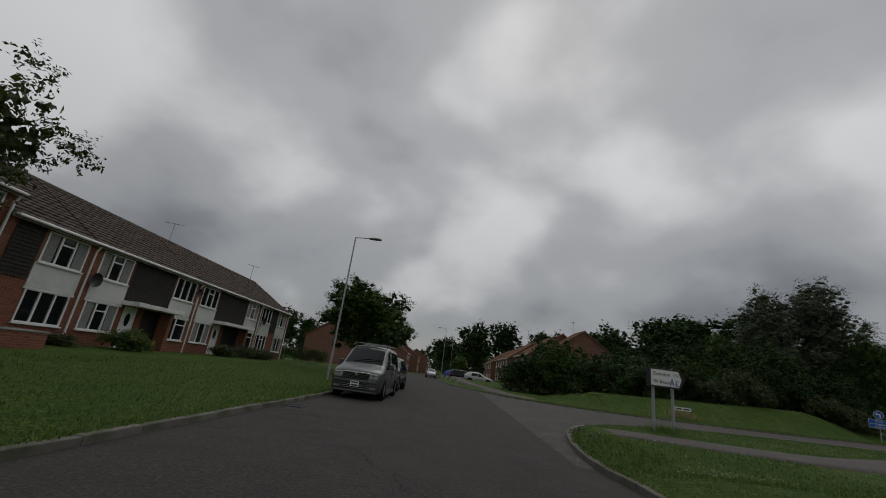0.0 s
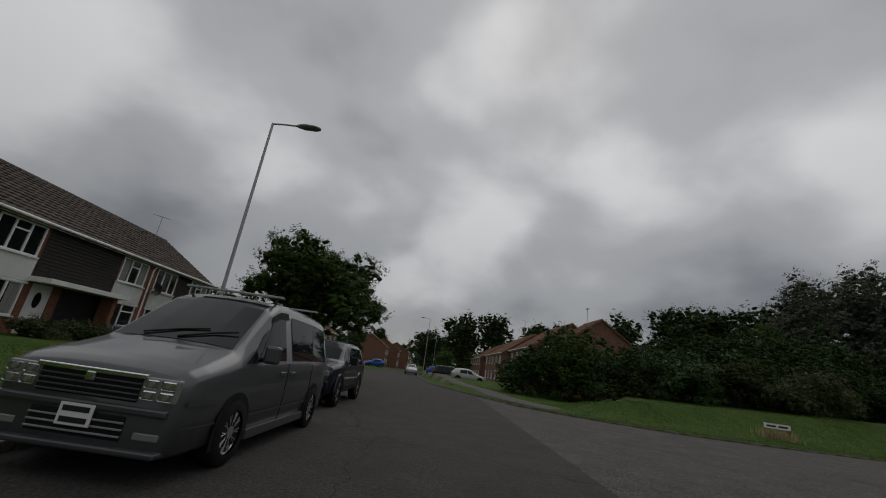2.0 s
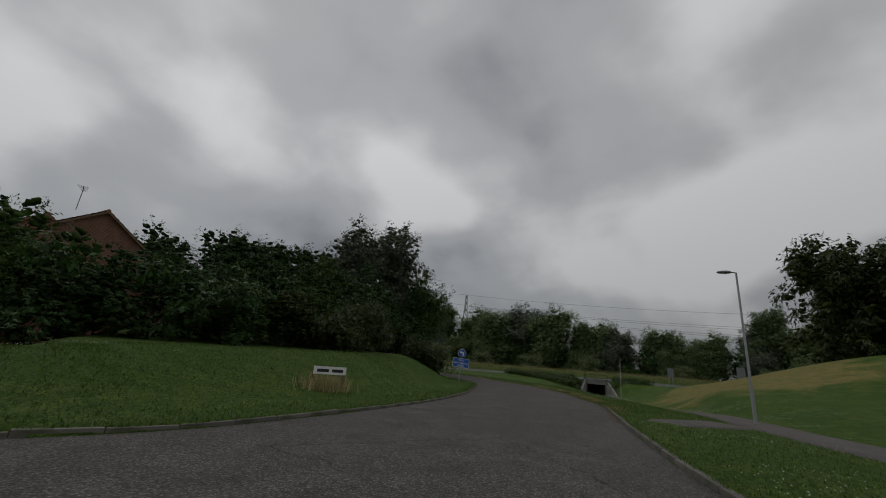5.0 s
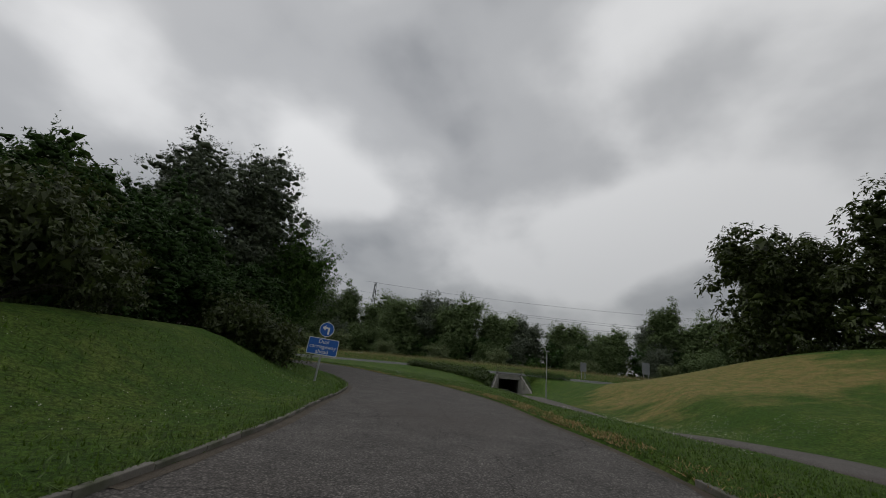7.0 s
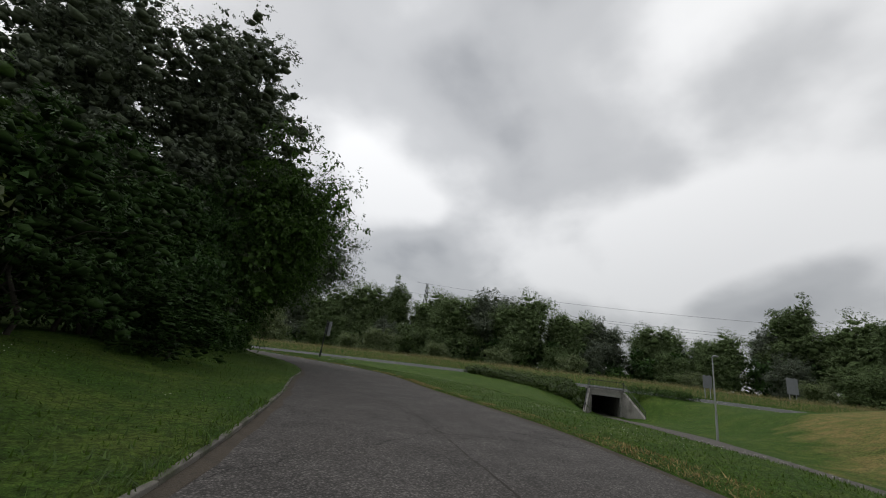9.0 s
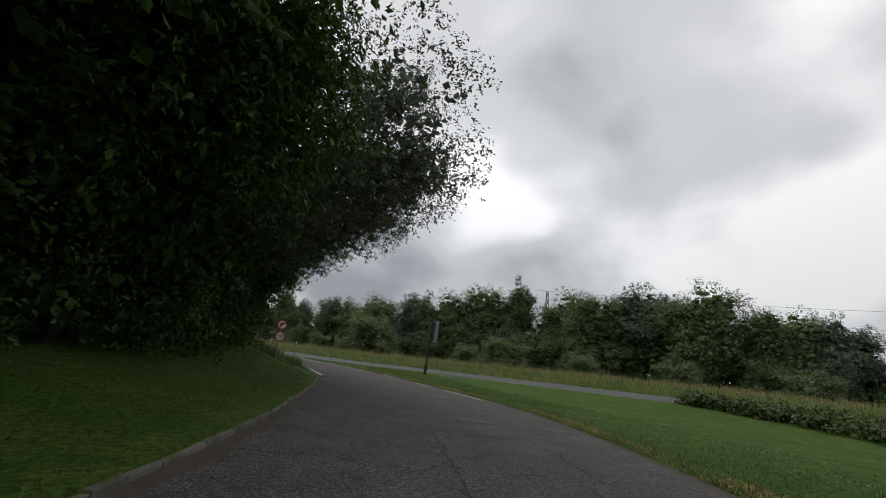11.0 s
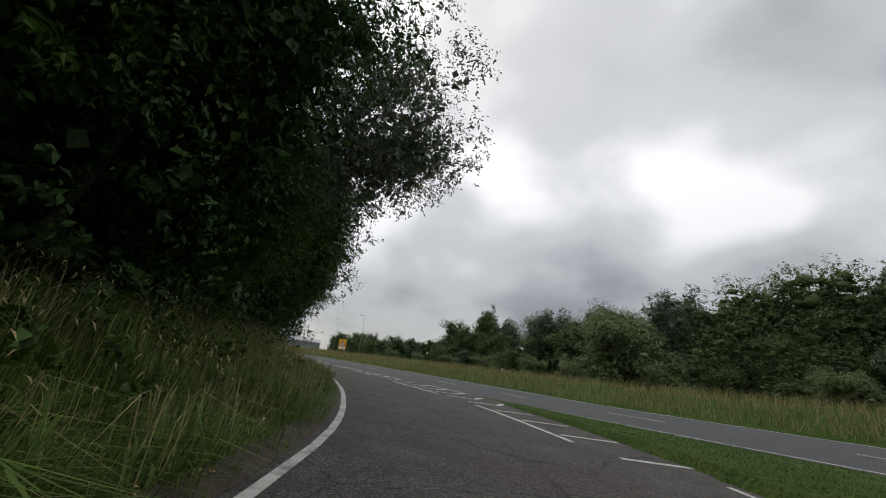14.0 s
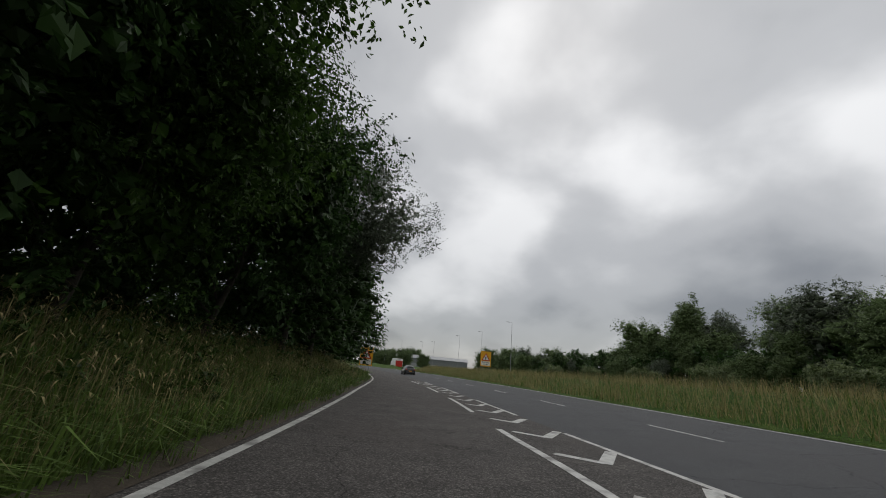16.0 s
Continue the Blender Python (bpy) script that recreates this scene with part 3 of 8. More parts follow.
def dual_height(points):
    """The dual carriageway rises to the south over the underpass and falls towards the slip road."""
    d, q = nearest(points, NEAR_EDGE[::2])
    z = np.interp(q[:, 1], [-60, 0, 34, 52, 64, 76, 88, 98, 140], [1.0, 1.0, 0.95, 0.8, 0.64, 0.42, 0.18, 0.0, 0.0])
    side = points[:, 0] > q[:, 0]
    return z + np.where(side, np.minimum(d, 7.6) * 0.052, 0.0), d, side


def ground_height(points):
    """Height of the grass: lawns, the hedge bank, the mound and the cutting of the underpass."""
    x, y = points[:, 0], points[:, 1]
    g = np.full(len(x), 0.1)
    left = (x < 0) & (y < 58)
    g += np.where(left, 0.36 * step01(-3.9, -13.0, x), 0)
    dv, qv = nearest(points, VERGE_KERB[::3])
    sx = qv[:, 0]
    amp = np.interp(sx, [3.7, 6, 9, 12, 16, 22, 31, 37, 41, 46, 60, 69, 75], [0.15, 0.5, 0.78, 0.95, 1.12, 1.28, 1.65, 1.7, 1.2, 0.7, 0.6, 0.8, 1.15])
    north = inside(points, np.vstack([VERGE_KERB[::3], [(10, 400), (-8, 400), (-3, 100), (2.5, 45)]]))
    width = np.interp(sx, [0, 20, 45, 70], [6.0, 6.0, 6.5, 4.0])
    g += np.where(north, amp * step01(0.2, 1, dv / width) + 0.5 * step01(8, 25, dv), 0)
    # grassed mound
    g += 6.4 * np.exp(-((x - 69.3) / 27.7) ** 2 - ((y + 1.5) / 17.5) ** 2)
    # low ground and the cutting that leads to the underpass
    dp, qp = nearest(points, FOOTWAYS[0][::3])
    floor = np.interp(qp[:, 0], [12, 24, 30, 36, 40, 44, 50, 60, 69, 80, 90, 95.2], [0.1, 0.08, 0.02, -0.12, -0.32, -0.65, -0.92, -1.0, -1.0, -1.45, -2.0, -2.18])
    flat = np.interp(qp[:, 0], [30, 50, 62, 76, 95], [1.3, 1.4, 2.2, 3.0, 2.4])
    wide = np.interp(qp[:, 0], [30, 50, 62, 76, 95], [3.5, 5.0, 8.0, 8.5, 7.5])
    low = np.where((x < 96.2) & (x > 20), 1 - step01(0, 1, (dp - flat) / wide), 0)
    g = g * (1 - low) + np.minimum(g, floor) * low
    # blend into the carriageway's embankment
    zd, dd, side = dual_height(points)
    lower = np.where(side, 1.0, np.exp(-(np.maximum(dd - 1.0, 0) / 6.0) ** 2))
    cut = np.where((dp < 5.5) & (x < 95.7), step01(1.9, 5.5, dp), 1.0)
    beyond = np.where(side & (dd > 7.6), 0.3 * step01(7.6, 11, dd) + 0.25 * step01(8, 14, dd), 0.0)
    beyond += np.where(side & (dd > 7.6) & (dd < 17), 0.75 * np.sin(np.pi * np.clip((dd - 7.6) / 9.4, 0, 1)) ** 2, 0.0)
    g = g * (1 - lower * cut) + (zd + 0.03 + beyond) * lower * cut
    n = np.array([noise.noise((a * 0.12, b * 0.12, 0)) for a, b in zip(x, y)]) if len(x) < 200000 else 0
    return g + 0.06 * n * step01(0.5, 4, np.minimum(dv, 9))


def grid_axis(lo, hi, step, far, grow=1.28):
    mid = np.arange(lo, hi + 1e-6, step)
    out, s, v = [], step, hi
    while v < far:
        s *= grow
        v += s
        out.append(v)
    back, s, v = [], step, lo
    while v > -far:
        s *= grow
        v -= s
        back.append(v)
    return np.concatenate([back[::-1], mid, out])


def build_ground():
    xs, ys = grid_axis(-20, 104, 0.62, 3200), grid_axis(-6, 150, 0.7, 3200)
    nx, ny = len(xs), len(ys)
    gx, gy = np.meshgrid(xs, ys, indexing="ij")
    p = np.stack([gx.ravel(), gy.ravel()], 1)
    cell = np.minimum(np.gradient(xs)[:, None], np.gradient(ys)[None, :]).ravel()
    sd = np.full(len(p), 1e9)
    foot = p.copy()
    for poly in (MAIN, SIDE, DUAL, OTHER):
        d, q = nearest(p, poly[::6], True)
        close = d < 14
        d[close], q[close] = nearest(p[close], poly, True)
        s = np.where(inside(p, poly), -d, d)
        k = s < sd
        sd[k], foot[k] = s[k], q[k]
    for seam in (smooth_line([(3.65, 34.0), (2.95, 9.2)]), NEAR_EDGE[i_merge + 1:]):
        d = nearest(p, seam)[0]
        sd = np.where(d < 1.4, np.minimum(sd, -1.0), sd)
    snap = (np.abs(sd) < 0.55 * cell) & (cell < 3)
    way = (p - foot) * np.where(sd > 0, 1, -1)[:, None]
    way /= np.maximum(np.linalg.norm(way, axis=1), 1e-6)[:, None]
    p[snap], sd[snap] = foot[snap], 0.0
    z = ground_height(p)
    zd, dd, side = dual_height(p)
    dd0 = dd
    near_road = np.exp(-(np.maximum(sd, 0) / 0.7) ** 2)
    verge = nearest(p, VERGE_KERB[::2])[0] < 2.5
    kerbed = np.where(verge, p[:, 0] < 69.3, np.where(nearest(p, NOSE_KERB[::4])[0] < 1.5, p[:, 0] < 31, p[:, 0] < 60))
    rim = np.where(kerbed, 0.09, 0.035)
    back = snap & kerbed & (verge | (dd0 > 12))
    p[back] += way[back] * 0.085
    z = np.where((dd < 9) & ~verge, z, z * (1 - near_road) + rim * near_road)
    low = np.where(dd < 9, zd, 0.0) - 0.7
    z = np.where(sd < -1e-6, np.where(inside(p, OTHER), zd + 0.3, low), z)
    far = np.hypot(p[:, 0] - 40, p[:, 1] - 50)
    z += 6.0 * step01(200, 900, far)
    idx = np.arange(nx * ny).reshape(nx, ny)
    quads = np.stack([idx[:-1, :-1], idx[1:, :-1], idx[1:, 1:], idx[:-1, 1:]], -1).reshape(-1, 4)
    keep = (sd[quads] > -2.5).any(1)
    quads = quads[keep]
    # the mouth of the underpass stays open
    c = p[quads].mean(1)
    quads = quads[~((c[:, 0] > 94.9) & (c[:, 0] < 96.3) & (np.abs(c[:, 1] - 35.5 - (c[:, 0] - 95.2) * 0.25) < 2.0))]
    ob = mesh_np("ground", np.column_stack([p, z]), quads, "grass", smooth=True)
    return tagged(ob, "mown green grass verges and banks with clover and dry patches", "grass", kind="structure")


def road_sheet(name, poly, mat, label, z=0.0, height=None):
    """A road surface: a fan of triangles over the outline, or a strip that follows a height."""
    bm = bmesh.new()
    vs = [bm.verts.new((x, y, z)) for x, y in poly]
    f = bm.faces.new(vs)
    bmesh.ops.triangulate(bm, faces=[f], ngon_method="EAR_CLIP")
    ob = part(name, bm, mat, None)
    return tagged(ob, label, "road", kind="structure")


def strip(name, a, b, mat, label, za, zb, cat="road"):
    n = len(a)
    v = np.vstack([np.column_stack([a, za]), np.column_stack([b, zb])])
    i = np.arange(n - 1)
    ob = mesh_np(name, v, np.stack([i, i + n, i + n + 1, i + 1], 1), mat, smooth=True)
    return tagged(ob, label, cat, kind="structure")


ground = build_ground()
road_sheet("road", MAIN, "asphalt", "worn grey asphalt estate road with patches")
road_sheet("slip_road", SIDE, "chippings", "dark chip-sealed slip road with fine cracks", 0.002)
strip("dual_carriageway", NEAR_EDGE, FAR_EDGE, "carriageway", "smooth grey asphalt dual carriageway", dual_height(NEAR_EDGE - (0.01, 0))[0] + 0.004, dual_height(FAR_EDGE)[0] + 0.004)
strip("far_carriageway", OTHER_NEAR, OTHER_FAR, "carriageway", "smooth grey asphalt carriageway behind long grass", dual_height(OTHER_NEAR)[0] + 0.5, dual_height(OTHER_FAR)[0] + 0.5)


def turf_height(p):
    """Height of the turf, which dips to the kerb or the asphalt at a road's edge."""
    d = np.minimum(np.minimum(nearest(p, VERGE_KERB[::4])[0], nearest(p, NOSE_KERB[::4])[0]), nearest(p, LEFT_KERB[::4])[0])
    near_road = np.where((nearest(p, NEAR_EDGE[::5])[0] < 9) & (nearest(p, VERGE_KERB[::4])[0] > 2.5), 0.0, np.exp(-(d / 0.7) ** 2))
    return ground_height(p) * (1 - near_road) + np.where(p[:, 0] < 45, 0.09, 0.035) * near_road


def footway(line, w):
    """A thin asphalt ribbon laid over the grass, with its edges turned down."""
    offs = (-w - 0.05, -w, -w / 3, w / 3, w, w + 0.05)
    rows = [offset_line(line, o) for o in offs]
    zs = [turf_height(r) + (0.03 if abs(o) <= w else -0.08) for r, o in zip(rows, offs)]
    n = len(line)
    for z in zs:
        z[0] -= 0.09
        z[-1] -= 0.09
    v = np.vstack([np.column_stack([r, z]) for r, z in zip(rows, zs)])
    i = np.arange(n - 1)
    f = np.vstack([np.stack([i + k * n, i + (k + 1) * n, i + (k + 1) * n + 1, i + k * n + 1], 1) for k in range(5)])
    return tagged(mesh_np("footway", v, f, "footway", smooth=True), "narrow worn asphalt footway through the grass", "path", kind="structure")


for line, w in zip(FOOTWAYS, FOOTWAY_WIDTHS):
    footway(line, w)


def z_at(x, y):
    return float(ground_height(np.array([[x, y]], float))[0])


# ---- trees, hedges and grass ----
def leaf_cloud(rng, clumps, count, size, droop=0.0, shell=0.35, aspect=0.55, spread=0.4, tri=False, spray=7):
    """Leaves as small folded diamonds (or plain triangles where far off), set in sprays along short twigs that leave each clump (x, y, z, radius)."""
    clumps = np.asarray(clumps, float)
    w = clumps[:, 3] ** 2
    n = max(1, count // spray)
    k = rng.choice(len(clumps), n, p=w / w.sum())
    d = rng.normal(size=(n, 3)) * (1, 1, 0.9) + (0, 0, 0.25)
    d /= np.linalg.norm(d, axis=1)[:, None]
    r = clumps[k, 3] * (shell + (0.85 - shell) * rng.random(n) ** 0.8)
    base = clumps[k, :3] + d * r[:, None] * (1.1, 1.1, 0.75)
    twig = d + rng.normal(size=(n, 3)) * 0.45 + (0, 0, -0.25 * droop)
    twig /= np.linalg.norm(twig, axis=1)[:, None]
    reach = (0.35 * clumps[k, 3] + size * 1.2) * (0.6 + 0.8 * rng.random(n)) * (0.65 if tri else 1.0)
    rep = np.repeat(np.arange(n), spray)
    count = n * spray
    u = np.tile((np.arange(spray) + 0.5) / spray, n) + rng.normal(size=count) * 0.06
    off = rng.normal(size=(count, 3)) * size * 0.42
    c = base[rep] + twig[rep] * (reach[rep] * u)[:, None] + off - np.array((0, 0, 1.0)) * (0.18 * droop * reach[rep] * u ** 2)[:, None]
    nn = d[rep] * 0.7 + rng.normal(size=(count, 3)) * spread + (0, 0, 0.55)
    nn /= np.linalg.norm(nn, axis=1)[:, None]
    a = twig[rep] * 0.8 + off / size * 0.9 + rng.normal(size=(count, 3)) * 0.35 + (0, 0, -0.5 * droop)
    a -= nn * (a * nn).sum(1)[:, None]
    a /= np.linalg.norm(a, axis=1)[:, None] + 1e-9
    b = np.cross(nn, a)
    s = size * (0.6 + 0.8 * rng.random(count))[:, None]
    if tri:
        v = np.stack([c - a * s * 0.5 - b * s * aspect * 0.5, c - a * s * 0.5 + b * s * aspect * 0.5, c + a * s * 0.5], 1).reshape(-1, 3)
        return v, np.arange(count * 3).reshape(-1, 3)
    v = np.stack([c - a * s * 0.5, c + b * s * aspect * 0.5 + nn * s * 0.06, c + a * s * 0.5 - nn * s * 0.12, c - b * s * aspect * 0.5 + nn * s * 0.06], 1).reshape(-1, 3)
    return v, np.arange(count * 4).reshape(-1, 4)


def crown_clumps(rng, radii, centre, n, clump, rough=0.25, hollow=0.45):
    """Clumps gathered into uneven lobes round an ellipsoid, with hollows between the lobes."""
    lobes = 13
    t = (np.arange(lobes) + 0.5) / lobes
    a = np.arange(lobes) * 2.39996 + rng.random() * 6
    z = 1 - 1.9 * t
    d = np.stack([np.cos(a) * np.sqrt(1 - z * z), np.sin(a) * np.sqrt(1 - z * z), z], 1) + rng.normal(size=(lobes, 3)) * 0.12
    d *= (0.56 + rough * 0.45 * rng.normal(size=lobes))[:, None]
    own = 0.34 + 0.12 * rng.random(lobes)
    k = rng.integers(0, lobes, n)
    e = rng.normal(size=(n, 3))
    e /= np.linalg.norm(e, axis=1)[:, None]
    f = d[k] + e * (own[k] * (hollow + (1 - hollow) * rng.random(n) ** 0.5))[:, None]
    inner = rng.random(n) < 0.16
    f[inner] *= 0.5
    long_ = np.linalg.norm(f, axis=1)
    f *= (np.minimum(long_, 1.02) / np.maximum(long_, 1e-6))[:, None]
    return np.column_stack([np.array(centre) + f * np.array(radii), clump * (0.6 + 0.8 * rng.random(n))])


ICO = None


def leaf_mass(rng, clumps, k, size=1.0):
    """Close-packed foliage inside a crown: k small ragged tufts about each clump."""
    global ICO
    if ICO is None:
        bm = bmesh.new()
        bmesh.ops.create_icosphere(bm, subdivisions=1, radius=1.0)
        ICO = np.array([v.co for v in bm.verts]), np.array([[v.index for v in f.verts] for f in bm.faces])
        bm.free()
    base, tri = ICO
    own = np.repeat(clumps, k, axis=0)
    n = len(own)
    d = rng.normal(size=(n, 3))
    d /= np.linalg.norm(d, axis=1)[:, None]
    c = own[:, :3] + d * (own[:, 3] * (0.25 + 0.6 * rng.random(n)))[:, None]
    r = own[:, 3] * (0.17 + 0.15 * rng.random(n)) * size
    tuft = base[None] * (1 + 0.38 * rng.normal(size=(n, len(base), 1))) * (1.1, 1.1, 0.75)
    v = (c[:, None, :] + tuft * r[:, None, None]).reshape(-1, 3)
    f = (tri[None] + (np.arange(n) * len(base))[:, None, None]).reshape(-1, 3)
    return v, f


def make_tree(name, label, seed, height, radii, centre_z, leaf, mat, leaves, clumps, clump, trunk_r, stems=1, droop=0.0, bare=0.15, aspect=0.5, spires=0, kind_name="tree", rough=0.25, skirt=0, inner=1.9, tri=False, fill=0.25, lean=0.0, cut=0.0, limbs=14, core=0, tuft=1.0, close=0.93):
    """One tree: a tapered trunk with limbs, and a crown of many small leaves in clumps."""
    rng = np.random.default_rng(seed)
    root = thing(name, label, kind_name)
    cl = crown_clumps(rng, radii, (0, 0, centre_z), clumps, clump, rough)
    if spires:
        for _ in range(spires):
            a, r = rng.random() * 6.28, radii[0] * (0.15 + 0.6 * rng.random())
            h = height * (0.76 + 0.16 * rng.random())
            q = np.linspace(centre_z, h, 7)
            sp = np.column_stack([np.cos(a) * r + rng.normal(size=7) * 0.2, np.sin(a) * r + rng.normal(size=7) * 0.2, q, clump * np.linspace(1.0, 0.75, 7)])
            cl = np.vstack([cl, sp])
    if skirt:
        a = rng.random(skirt) * 6.28
        r = radii[0] * (0.5 + 0.5 * rng.random(skirt))
        cl = np.vstack([cl, np.column_stack([np.cos(a) * r, np.sin(a) * r, 0.3 + rng.random(skirt) * centre_z * 0.6, clump * (0.6 + 0.6 * rng.random(skirt))])])
    cl[:, 0] += lean * np.clip((cl[:, 2] - 0.2 * height) / (0.3 * height), 0, 1)
    cl = cl[cl[:, 2] > cut * height]
    cl[:, 2] = np.maximum(cl[:, 2], 0.15 * height * (0 if skirt else bare) + cl[:, 3] * 0.5)
    bm = bmesh.new()
    for s in range(stems):
        o = Vector((rng.normal() * 0.25 * (stems > 1), rng.normal() * 0.25 * (stems > 1), -0.3))
        top = Vector((rng.normal() * 0.3 + lean * 0.7, rng.normal() * 0.3, height * 0.8))
        pts = [o.lerp(top, q) + Vector((rng.normal() * 0.1, rng.normal() * 0.1, 0)) * (q > 0) for q in (0, 0.15, 0.35, 0.6, 0.85, 1)]
        tube(bm, pts, [trunk_r * v for v in (1.25, 1, 0.82, 0.55, 0.3, 0.08)], 9)
        order = rng.permutation(len(cl))[: limbs if stems == 1 else 9]
        for k in order:
            e = Vector(cl[k, :3])
            q = min(0.85, max(0.16, (e.z - radii[2] * 0.4) / height))
            b = o.lerp(top, q)
            m = b.lerp(e, 0.5) + Vector((rng.normal() * 0.2, rng.normal() * 0.2, 0.12 * (e - b).length))
            tube(bm, [b, m, e], [trunk_r * 0.42 * (1 - q * 0.6), trunk_r * 0.22, trunk_r * 0.05], 6)
    part("trunk", bm, "bark", root, smooth=True)
    v, f = leaf_cloud(rng, cl, leaves, leaf, droop, aspect=aspect, tri=tri)
    # larger leaves deep inside the crown close the view through it
    deep = cl.copy()
    deep[:, :3] = (deep[:, :3] - (lean, 0, centre_z)) * 0.66 + (lean, 0, centre_z)
    v2, f2 = leaf_cloud(rng, deep, int(leaves * fill), leaf * inner, droop, shell=0.1, aspect=0.9, spread=1.2, tri=tri)
    crown = mesh_np("crown", np.vstack([v, v2]), np.vstack([f, f2 + len(v)]), mat, root)
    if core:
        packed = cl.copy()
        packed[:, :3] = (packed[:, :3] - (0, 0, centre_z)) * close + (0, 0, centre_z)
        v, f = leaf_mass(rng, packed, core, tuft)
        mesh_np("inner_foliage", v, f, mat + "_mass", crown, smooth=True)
    return root


def plant(src, x, y, turn=0.0, size=1.0, z=None, label="", tall=1.0):
    m = pose(x, y, z_at(x, y) - 0.05 if z is None else z, 0, 0, turn) @ Matrix.Diagonal((size, size, size * tall, 1))
    ob = copy_thing(src, m)
    ob.matrix_basis = m
    if label:
        ob["label"] = label
    return ob


def settle(src, x, y, turn=0.0, size=1.0, z=None, tall=1.0):
    """Moves the first of a kind to its own place."""
    src.matrix_basis = pose(x, y, z_at(x, y) - 0.05 if z is None else z, 0, 0, turn) @ Matrix.Diagonal((size, size, size * tall, 1))
    return src


RNG = np.random.default_rng(7)
street_tree = make_tree("tree", "round-headed green street tree on the lawn beside the road", 11, 8.0, (4.3, 4.2, 3.2), 4.6, 0.13, "leaf", 46000, 300, 0.62, 0.2, bare=1.0, tri=True, core=7, fill=0.05)
settle(street_tree, -7.1, 33.8, 30, 1.02)
small_tree = make_tree("tree", "open-crowned leafy tree in front of the terrace", 12, 7.0, (2.5, 2.5, 2.9), 5.0, 0.13, "leaf_olive", 7000, 90, 0.42, 0.12, bare=1.0, rough=0.4)
settle(small_tree, -13.2, 8.6, 0)

# dense roadside trees
wall_a = make_tree("tree", "dense dark broadleaf tree hanging over the slip road", 21, 12.5, (4.5, 4.5, 5.6), 6.6, 0.17, "leaf_dark", 24000, 300, 0.8, 0.13, droop=0.7, skirt=50, lean=2.3)
wall_b = make_tree("tree", "dense green broadleaf tree in the roadside belt", 22, 11.5, (4.2, 4.2, 5.4), 6.2, 0.17, "leaf", 24000, 300, 0.78, 0.13, droop=0.9, skirt=50, lean=2.3)
canopy = make_tree("tree", "high-crowned green tree arching over the slip road verge", 19, 12.5, (4.5, 4.5, 4.6), 8.2, 0.16, "leaf", 22000, 280, 0.78, 0.12, droop=0.9, lean=3.0, cut=0.36)
silver = make_tree("tree", "open silver-leaved poplar leaning over the slip road", 23, 14.0, (4.6, 4.8, 6.4), 8.0, 0.12, "leaf_silver", 28000, 270, 0.58, 0.09, bare=1.0, rough=0.4, lean=5.6, fill=0.14, cut=0.12, limbs=22)
poplar = make_tree("tree", "tall upright poplar with pale green leaves", 24, 20.5, (4.6, 4.6, 8.0), 10.5, 0.17, "leaf_silver", 38000, 360, 0.80, 0.3, spires=9, skirt=30, tri=True, core=4, fill=0.1)
dark_tall = make_tree("tree", "tall dark broadleaf tree behind the hedge", 25, 18.0, (6.0, 6.0, 6.8), 10.5, 0.36, "leaf_dark", 5400, 130, 1.3, 0.35, tri=True, skirt=14, core=7, fill=0.08)
wall_far = make_tree("tree", "dense green broadleaf tree further along the belt", 20, 12.0, (4.5, 4.5, 5.6), 6.5, 0.25, "leaf_dark", 13000, 300, 0.75, 0.15, droop=0.5, skirt=50, tri=True, inner=2.2, core=3, fill=0.08)
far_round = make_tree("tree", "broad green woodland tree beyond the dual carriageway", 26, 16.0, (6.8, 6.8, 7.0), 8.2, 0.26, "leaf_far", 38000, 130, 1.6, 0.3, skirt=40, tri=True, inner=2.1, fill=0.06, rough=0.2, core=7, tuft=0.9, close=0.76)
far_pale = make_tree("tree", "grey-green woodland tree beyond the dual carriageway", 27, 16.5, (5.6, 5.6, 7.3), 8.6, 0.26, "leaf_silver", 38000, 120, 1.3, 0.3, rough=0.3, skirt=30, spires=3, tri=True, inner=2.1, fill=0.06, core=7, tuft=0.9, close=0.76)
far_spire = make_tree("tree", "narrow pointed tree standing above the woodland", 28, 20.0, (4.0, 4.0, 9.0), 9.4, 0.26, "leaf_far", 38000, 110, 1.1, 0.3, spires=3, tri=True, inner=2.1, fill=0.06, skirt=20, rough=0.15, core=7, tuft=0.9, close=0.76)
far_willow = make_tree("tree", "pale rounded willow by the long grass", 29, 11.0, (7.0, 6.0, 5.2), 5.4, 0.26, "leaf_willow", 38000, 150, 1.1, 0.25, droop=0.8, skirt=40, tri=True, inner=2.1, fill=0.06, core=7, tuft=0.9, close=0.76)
shrub_a = make_tree("shrub", "dense mixed green shrub in the hedge belt", 31, 4.6, (2.3, 2.3, 2.2), 2.4, 0.1, "leaf", 9000, 170, 0.42, 0.05, stems=4, kind_name="shrub", skirt=34, rough=0.35, tri=True, core=4, fill=0.06)
shrub_b = make_tree("shrub", "dense dark hawthorn shrub in the hedge belt", 32, 5.0, (2.5, 2.5, 2.5), 2.6, 0.1, "leaf_dark", 9500, 180, 0.42, 0.05, stems=4, kind_name="shrub", skirt=34, rough=0.35, tri=True, core=4, fill=0.06)
shrub_c = make_tree("shrub", "olive and rust tinted shrub in the hedge belt", 33, 4.4, (2.1, 2.1, 2.1), 2.3, 0.09, "leaf_olive", 9000, 170, 0.40, 0.05, stems=4, kind_name="shrub", skirt=30, rough=0.4, tri=True, core=4, fill=0.06)
